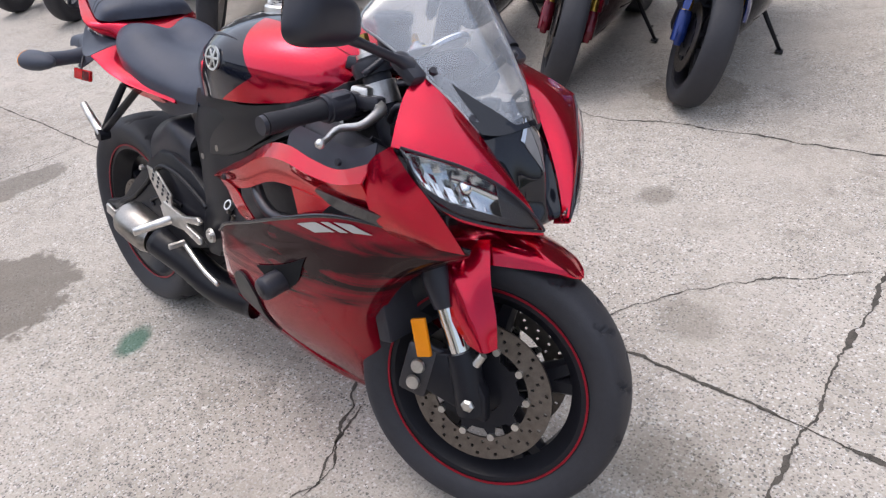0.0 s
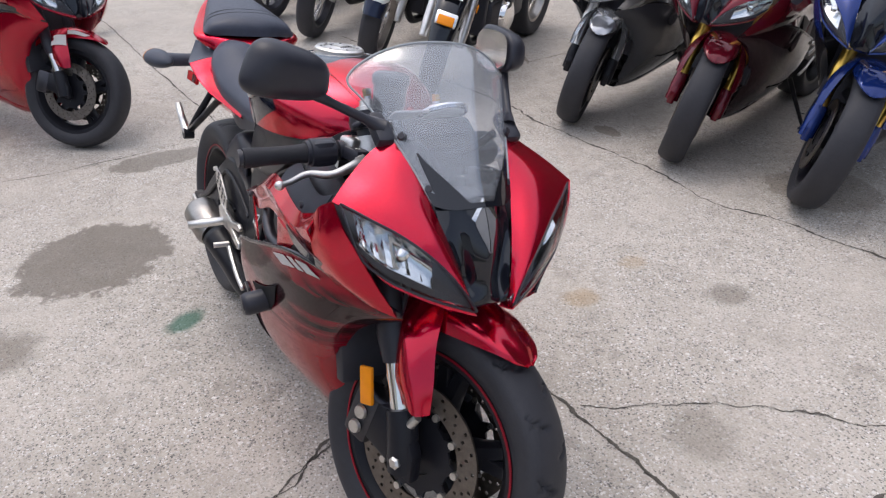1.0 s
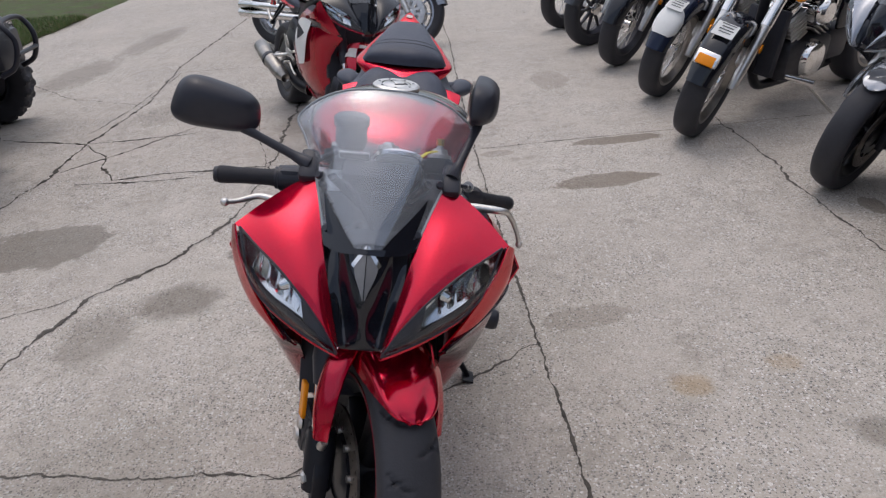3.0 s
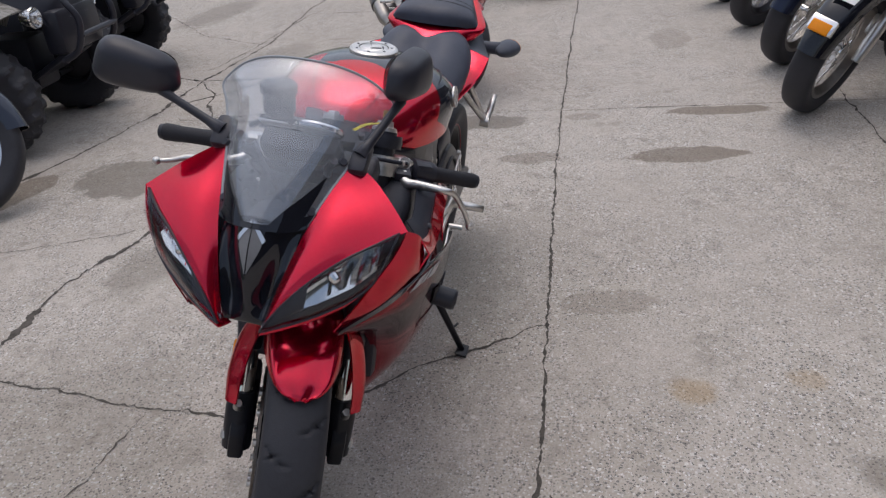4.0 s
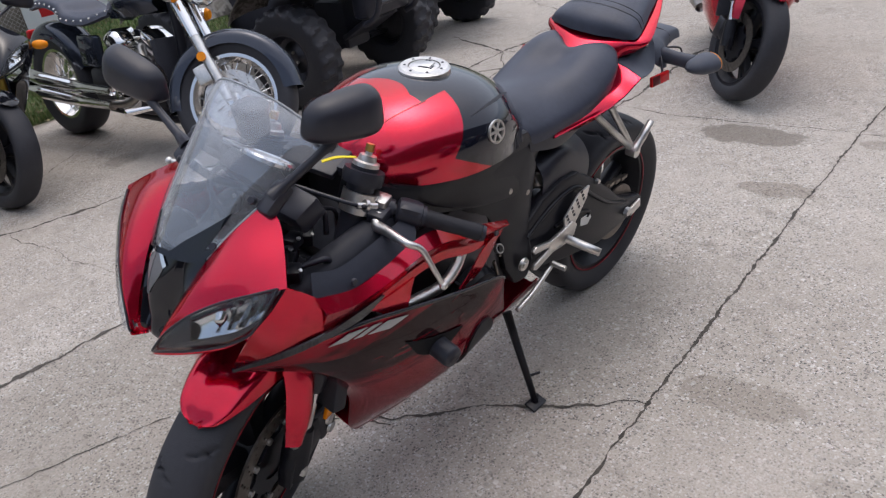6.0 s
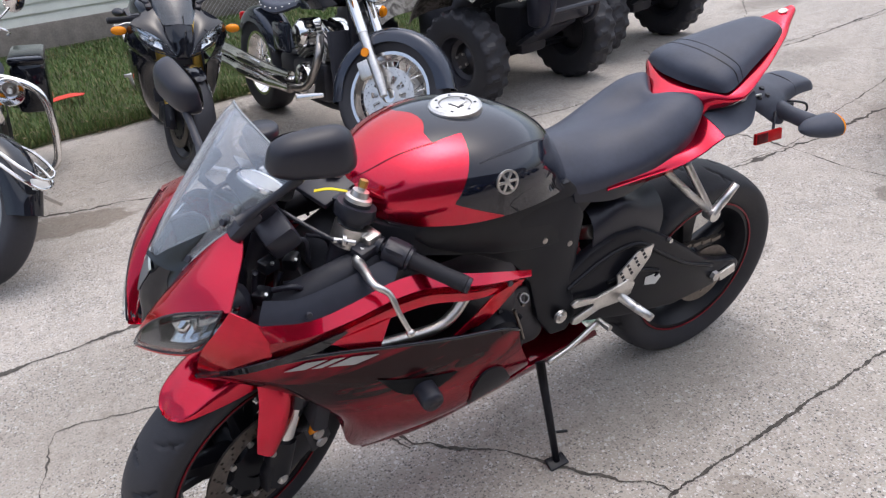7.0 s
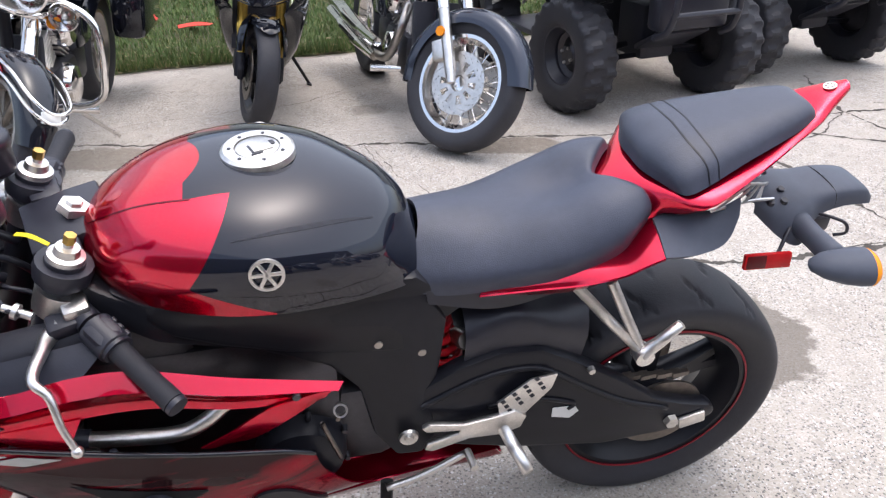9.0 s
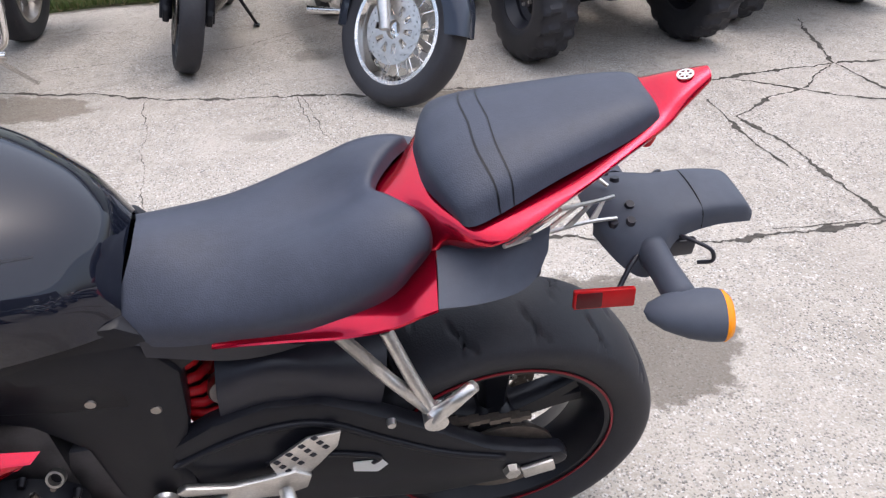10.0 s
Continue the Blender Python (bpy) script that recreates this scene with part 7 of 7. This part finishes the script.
cruiser(by_front(-3.44, 1.57, -56, 8, 1.60), "dark cruiser with wire wheels parked in a row", gloss_black, 18, "parked row", dark_metal, studs=False, discs=())
cruiser(by_front(-4.34, 1.48, -56, 8, 1.58), "dark cruiser with thin front wheel parked in a row", dark_grey, 6, "parked row", dark_metal, studs=False, cast=True, discs=())
cruiser(by_front(-5.30, 1.38, -56, 8, 1.58), "black cruiser at the far end of the row", gloss_black, 6, "parked row", dark_metal, studs=False, discs=())
cruiser(by_front(-4.74, -0.20, 62, 7, 1.60), "silver cruiser with pale cast wheels behind the red bike", silver_paint, 20, "", silver_paint, True, studs=False)


# ---- quad bikes ----
camo = Mat("camouflage_plastic", (0.2, 0.18, 0.15), 0.6)
camo.color(camo.ramp(camo.noise(9, 5, 0.65, None, 1.5), [(0.36, (0.045, 0.040, 0.037)), (0.46, (0.13, 0.12, 0.105)), (0.55, (0.32, 0.305, 0.28)), (0.66, (0.16, 0.145, 0.12))]))
camo.bump(camo.noise(200), 0.1, 0.001)
green_plastic = plastic("green_plastic", (0.10, 0.17, 0.035), 0.45)


def knobby(radius, width, rim):
    """A quad tyre with rows of raised lugs."""
    hw = width / 2
    prof = [(rim, -hw * 0.75), (rim + 0.03, -hw * 0.95), (radius * 0.80, -hw), (radius * 0.92, -hw * 0.96), (radius * 0.98, -hw * 0.70), (radius, 0)]
    prof += [(r, -a) for r, a in reversed(prof[:-1])]
    P, n = crom([(r, a, 0) for r, a in prof], 26), 120
    rows = []
    for p in P:
        row = []
        for k in range(n):
            r = p.x
            if r > radius * 0.86:
                u = p.y / hw
                ph = (k / n * 20 + 0.35 * abs(u) + (0.5 if u > 0 else 0)) % 1.0
                if ph < 0.46 and abs(u) > 0.10:
                    r += 0.016
            a = 2 * math.pi * k / n
            row.append((r * math.cos(a), p.y, r * math.sin(a)))
        rows.append(row)
    return grid(rows, wrap=True)




def quad(at, label, skin, steer=0.0):
    root = thing("quad_bike", label, "quad bike", "quad bikes", at=at)
    for x, y, r, w, name in ((1.24, 0.46, 0.300, 0.20, "front_wheel"), (1.24, -0.46, 0.300, 0.20, "front_wheel"), (0, 0.45, 0.300, 0.25, "rear_wheel"), (0, -0.45, 0.300, 0.25, "rear_wheel")):
        m = Matrix.Translation((x, y, r + 0.012)) @ rot("Z", steer if x > 1 else 0)
        t = part(name, moved(knobby(r, w, 0.155), m), rubber.m, root, "knobbly black quad tyre", 30)
        part("rim", moved(rim_mesh(0.155, w / 2), m), satin_black.m, t)
        part("wheel_disc", moved(lathe([(0.0, 0.03), (0.05, 0.03), (0.06, 0.01), (0.10, -0.01), (0.14, 0.02), (0.14, 0.0), (0.06, -0.02), (0.0, -0.02)], 24), m @ (rot("X", 0) if y > 0 else rot("X", 180))), dark_metal.m, t)
        for k in range(4):
            a = math.pi / 2 * k + 0.4
            part("wheel_nut", moved(bolt((0.045 * math.cos(a), 0.034, 0.045 * math.sin(a)), (0, 1, 0), 0.010, 0.014), m @ (rot("X", 0) if y > 0 else rot("X", 180))), silver.m, t)
    for s in (-1, 1):
        rows = []
        for i in range(8):
            a = radians(56 + 98 * i / 7)
            rr = 0.43
            cx = 1.22
            rows.append([(cx + rr * math.cos(a) * 1.15, 0.20, 0.36 + rr * math.sin(a) + 0.02), (cx + rr * math.cos(a) * 1.15, 0.36, 0.37 + rr * math.sin(a) + 0.01), (cx + rr * math.cos(a) * 1.14, 0.50, 0.36 + rr * math.sin(a)), (cx + rr * math.cos(a) * 1.12, 0.56, 0.33 + rr * math.sin(a))])
        part("front_fender", loft(rows, 22, 12, 0.008, s), skin.m, root)
        rows = []
        for i in range(7):
            a = radians(20 + 130 * i / 6)
            rows.append([(-0.02 + 0.46 * math.cos(a), 0.18, 0.36 + 0.46 * math.sin(a)), (-0.02 + 0.46 * math.cos(a), 0.42, 0.36 + 0.46 * math.sin(a)), (-0.02 + 0.44 * math.cos(a), 0.58, 0.30 + 0.45 * math.sin(a))])
        part("rear_fender", loft(rows, 18, 12, 0.008, s), skin.m, root)
        lamp = round_lamp(root, "headlight", (1.58, 0.28 * s, 0.70), 0.055, 0.08, "round clear quad headlight")
        part("footwell", box(0.62, 0.36 * s, 0.34, 0.60, 0.26, 0.04, 0.015), satin_black.m, root)
        part("suspension_arm", tube([(1.24, 0.12 * s, 0.34), (1.22, 0.38 * s, 0.30)], 0.018, 8), frame_black.m, root)
        part("suspension_arm", tube([(1.34, 0.12 * s, 0.30), (1.26, 0.38 * s, 0.27)], 0.016, 8), frame_black.m, root)
        coil = [(1.20 + 0.03 * math.cos(i * 0.6), (0.17 + 0.0022 * i) * s + 0.03 * math.sin(i * 0.6), 0.72 - 0.0045 * i) for i in range(80)]
        part("shock_spring", tube(coil, 0.007, 6), frame_black.m, root)
        part("handlebar", tube([(0.98, 0.02 * s, 1.00), (0.95, 0.16 * s, 1.08), (0.88, 0.40 * s, 1.09)], 0.012, 8, 12), satin_black.m, root)
        part("grip", tube([(0.91, 0.29 * s, 1.09), (0.875, 0.42 * s, 1.09)], 0.018, 10), grip_rubber.m, root)
    part("body", loft(symmetric([[(1.66, 0.0, 0.66), (1.66, 0.12, 0.66), (1.62, 0.20, 0.60)], [(1.58, 0.0, 0.82), (1.56, 0.16, 0.82), (1.50, 0.24, 0.74)], [(1.20, 0.0, 0.90), (1.20, 0.16, 0.90), (1.20, 0.24, 0.80)], [(0.95, 0.0, 0.94), (0.95, 0.10, 0.92), (0.95, 0.16, 0.80)]]), 16, 14, 0.008), satin_black.m, root)
    part("nose_grille", box(1.60, 0, 0.60, 0.12, 0.42, 0.24, 0.03), satin_black.m, root)
    part("seat", box(0.40, 0, 0.82, 0.90, 0.30, 0.14, 0.05), seat_vinyl.m, root, "black quad seat")
    part("tank_cover", box(0.86, 0, 0.84, 0.24, 0.26, 0.16, 0.05), skin.m, root)
    part("engine", join(box(0.62, 0, 0.44, 0.70, 0.34, 0.36, 0.05), box(1.24, 0, 0.42, 0.26, 0.22, 0.30, 0.03)), dark_inside.m, root)
    part("skid_plate", box(1.48, 0, 0.41, 0.26, 0.30, 0.03, 0.01, m=rot("Y", -28)), satin_black.m, root)
    bump = tube([(1.62, -0.20, 0.45), (1.72, -0.19, 0.51), (1.76, -0.18, 0.66), (1.70, -0.16, 0.78), (1.70, 0.16, 0.78), (1.76, 0.18, 0.66), (1.72, 0.19, 0.51), (1.62, 0.20, 0.45)], 0.018, 10, 44)
    join(bump, tube([(1.755, -0.185, 0.58), (1.755, 0.185, 0.58)], 0.016, 8))
    part("front_bumper", bump, satin_black.m, root, "black tube bumper")
    for name, x0, x1, z in (("front_rack", 1.00, 1.62, 0.99), ("rear_rack", -0.48, 0.12, 0.99)):
        part(name, tube([(x0, -0.42, z), (x1, -0.38, z), (x1 + 0.04, 0, z), (x1, 0.38, z), (x0, 0.42, z), (x0, -0.42, z)], 0.013, 8, 50), satin_black.m, root, "black tube cargo rack")
        for k in range(5):
            y = -0.32 + 0.16 * k
            part("rack_bar", tube([(x0, y, z), (x1 + 0.02, y, z)], 0.009, 8), satin_black.m, root)
        for y in (-0.25, 0.25):
            part("rack_leg", tube([((x0 + x1) / 2, y, z), ((x0 + x1) / 2, y * 0.8, z - 0.18)], 0.011, 8), satin_black.m, root)
    return root


quad(by_front(-1.22, -2.72, 98, 0, 1.24), "camouflage quad bike with racks and knobbly tyres", camo, 6)
quad(by_front(-2.48, -3.14, 100, 0, 1.24), "green quad bike with racks beside the camouflage one", green_plastic, 4)

# ---- lawn, house and fence beyond the lot ----
soil = Mat("lawn_soil", (0.08, 0.085, 0.03), 0.95)
soil.color(soil.ramp(soil.noise(3, 5), [(0.35, (0.075, 0.062, 0.032)), (0.55, (0.060, 0.085, 0.022)), (0.7, (0.085, 0.120, 0.030))]))
soil.bump(soil.noise(60), 0.8, 0.02)
grass_mat = Mat("grass_blades", (0.08, 0.14, 0.03), 0.6)
gi = grass_mat.node("ShaderNodeNewGeometry")
grass_mat.color(grass_mat.ramp(gi.outputs["Random Per Island"], [(0.0, (0.045, 0.090, 0.016)), (0.45, (0.085, 0.150, 0.030)), (0.75, (0.130, 0.175, 0.045)), (1.0, (0.27, 0.22, 0.11))]))
leaf_mat = Mat("fallen_leaves", (0.25, 0.15, 0.06), 0.7)
li = leaf_mat.node("ShaderNodeNewGeometry")
leaf_mat.color(leaf_mat.ramp(li.outputs["Random Per Island"], [(0.0, (0.07, 0.045, 0.022)), (0.6, (0.15, 0.105, 0.05)), (1.0, (0.28, 0.22, 0.11))]))


def edge_y(x):
    """Where the concrete ends and the lawn begins."""
    return -4.42 + 0.105 * x + 0.05 * noise.noise((x * 1.7, 0, 0)) + 0.03 * noise.noise((x * 6, 3, 0)) if x < 3 else -4.1 + 0.05 * noise.noise((x * 1.7, 0, 0))


xs = [-40 + i * 0.25 for i in range(0, 240)]
rows = []
for x in xs:
    e = edge_y(x)
    rows.append([(x, e, 0.001), (x, e - 0.06, 0.025 + 0.012 * noise.noise((x * 5, 1, 0))), (x, e - 0.5, 0.05 + 0.02 * noise.noise((x, 4, 0))), (x, e - 1.5, 0.06), (x, e - 4.0, 0.07), (x, -60, 0.08)])
lawn = part("lawn", grid(rows), soil.m)
tagged(lawn, "short green lawn with a dry ragged edge", "lawn", kind="structure")

rng = random.Random(5)
vs, fs = [], []
for i in range(110000):
    x = rng.uniform(-9, 4.5)
    d = rng.random() ** 1.9 * 4.2
    y = edge_y(x) - d + 0.02
    if y < -8.5:
        continue
    h = rng.uniform(0.022, 0.055) * (1.7 if d < 0.30 and noise.noise((x * 3.1, y * 3.1, 0)) > -0.1 else 1.0)
    a, lean = rng.uniform(0, 6.283), rng.uniform(0.2, 1.0)
    w = rng.uniform(0.0022, 0.0048) * (1 + d * 0.35)
    z = 0.02 + min(0.045, d * 0.09)
    c, s = math.cos(a), math.sin(a)
    k = len(vs)
    vs += [(x - s * w, y + c * w, z), (x + s * w, y - c * w, z), (x + c * h * lean * 0.7, y + s * h * lean * 0.7, z + h)]
    fs.append((k, k + 1, k + 2))
me = bpy.data.meshes.new("grass")
me.from_pydata(vs, [], fs)
me.materials.append(grass_mat.m)
tagged(new("grass", me), "short green grass with dry blades at the edge", "grass", kind="stuff")
vs, fs = [], []
for i in range(1500):
    x = rng.uniform(-9, 4.0)
    d = abs(rng.gauss(0, 0.22))
    y = edge_y(x) - d + 0.06
    s0 = rng.uniform(0.006, 0.022)
    a, t = rng.uniform(0, 6.283), rng.uniform(-1.4, 1.4)
    z = 0.012 + (0.05 if d > 0.06 else 0.0) * rng.random() + 0.03 * (d > 0.06)
    k = len(vs)
    for q in range(5):
        r = s0 * (1.0 if q % 2 else 0.62)
        vs.append((x + r * math.cos(a + q * 1.257), y + r * math.sin(a + q * 1.257), z + abs(r * t * math.cos(q * 1.257))))
    fs.append((k, k + 1, k + 2, k + 3, k + 4))
me = bpy.data.meshes.new("leaves")
me.from_pydata(vs, [], fs)
me.materials.append(leaf_mat.m)
tagged(new("leaf_litter", me), "brown fallen leaves along the lawn edge", "leaves", kind="stuff")
scrap = loft([[(1.38, -5.28, 0.10), (1.50, -5.25, 0.125), (1.66, -5.27, 0.105)], [(1.40, -5.16, 0.11), (1.52, -5.12, 0.12), (1.64, -5.16, 0.10)]], 7, 9, 0.004)
tagged(part("red_scrap", scrap, plastic("red_scrap_plastic", (0.62, 0.06, 0.04), 0.5).m), "crumpled red plastic scrap lying on the lawn", "litter")

siding_mat = plastic("cream_siding", (0.76, 0.76, 0.67), 0.55, 0.08, 60, 0.1)
block_mat = plastic("foundation_render", (0.24, 0.21, 0.18), 0.9, 0.3, 40, 0.6)
HX0, HX1, HY = -6.6, 9.0, -8.6
wall = thing("house", "pale cream clapboard house on a low rendered base", "house", kind="structure")
part("foundation", box((HX0 + HX1) / 2, HY - 0.16, 0.10, HX1 - HX0, 0.30, 0.50, 0.01), block_mat.m, wall, "grey-brown rendered base")
part("wall", box((HX0 + HX1) / 2, HY - 0.20, 1.9, HX1 - HX0 - 0.02, 0.20, 3.2, 0.0), siding_mat.m, wall)
for k in range(26):
    z = 0.35 + 0.115 * k
    b = prism([(0.0, 0.0), (0.028, 0.0), (0.006, 0.122), (0.0, 0.122)], HX0, HX1)
    moved(b, Matrix.Translation((0, HY - 0.10, z)) @ rot("Z", 90) @ Matrix.Scale(-1, 4, (0, 1, 0)))
    bmesh.ops.recalc_face_normals(b, faces=b.faces)
    part("clapboard", b, siding_mat.m, wall)
part("roof", box((HX0 + HX1) / 2, HY - 2.2, 4.15, HX1 - HX0 + 0.6, 5.4, 0.14, 0.02, m=rot("X", -22)), plastic("roof_shingle", (0.08, 0.08, 0.085), 0.9).m, wall)

fence = thing("chain_link_fence", "thin galvanised chain link fence before the house", "fence", kind="structure")
FY = -8.15
for k in range(5):
    x = -5.9 + 1.6 * k
    part("post", tube([(x, FY, 0.0), (x, FY, 1.25)], 0.024, 10), silver.m, fence)
part("rail", tube([(-5.9, FY, 1.22), (0.5, FY, 1.22)], 0.018, 8), silver.m, fence)
net = bmesh.new()
for k in range(-22, 116):
    x = -5.9 + 0.055 * k
    for d in (1, -1):
        x0, x1 = (x, x + 1.15) if d > 0 else (x + 1.15, x)
        a, b = Vector((x0, FY + 0.004 * d, 0.06)), Vector((x1, FY + 0.004 * d, 1.21))
        if min(a.x, b.x) < -5.9 or max(a.x, b.x) > 0.5:
            continue
        tube([a, b], 0.0022, 3, bm=net, caps=False)
nt = part("mesh_wire", net, silver.m, fence)
nt["kind"] = "stuff"

sign = thing("sign_board", "white painted sign board with red and dark lettering on the fence", "sign")
part("board", box(-1.72, FY + 0.05, 0.62, 1.56, 0.018, 1.16, 0.004), white_plastic.m, sign)
red_ink = plastic("red_lettering", (0.45, 0.02, 0.02), 0.6)
for z, h, m, spans in ((0.98, 0.13, red_ink, ((-2.35, -2.02), (-1.95, -1.50), (-1.42, -1.10))), (0.78, 0.09, ink, ((-2.38, -2.10), (-2.02, -1.60), (-1.52, -1.15))), (0.60, 0.06, ink, ((-2.40, -1.95), (-1.88, -1.45), (-1.38, -1.10))), (0.32, 0.15, red_ink, ((-2.42, -2.28), (-2.24, -2.10), (-2.06, -1.92), (-1.80, -1.66), (-1.62, -1.48), (-1.44, -1.30), (-1.26, -1.12)))):
    for a, b in spans:
        part("lettering", box((a + b) / 2, FY + 0.061, z, b - a, 0.004, h), m.m, sign)


# an unseen dark wall is added behind the walk to darken low reflections
wall_mat = plastic("dark_backdrop", (0.07, 0.066, 0.058), 0.85, 0.3, 60, 0.3)
wall_s = part("reflection_wall", box(-2.0, 7.6, 2.5, 34.0, 0.25, 5.0, 0.02), wall_mat.m)
tagged(wall_s, "plain unseen dark wall added to darken low reflections", "wall", kind="structure")
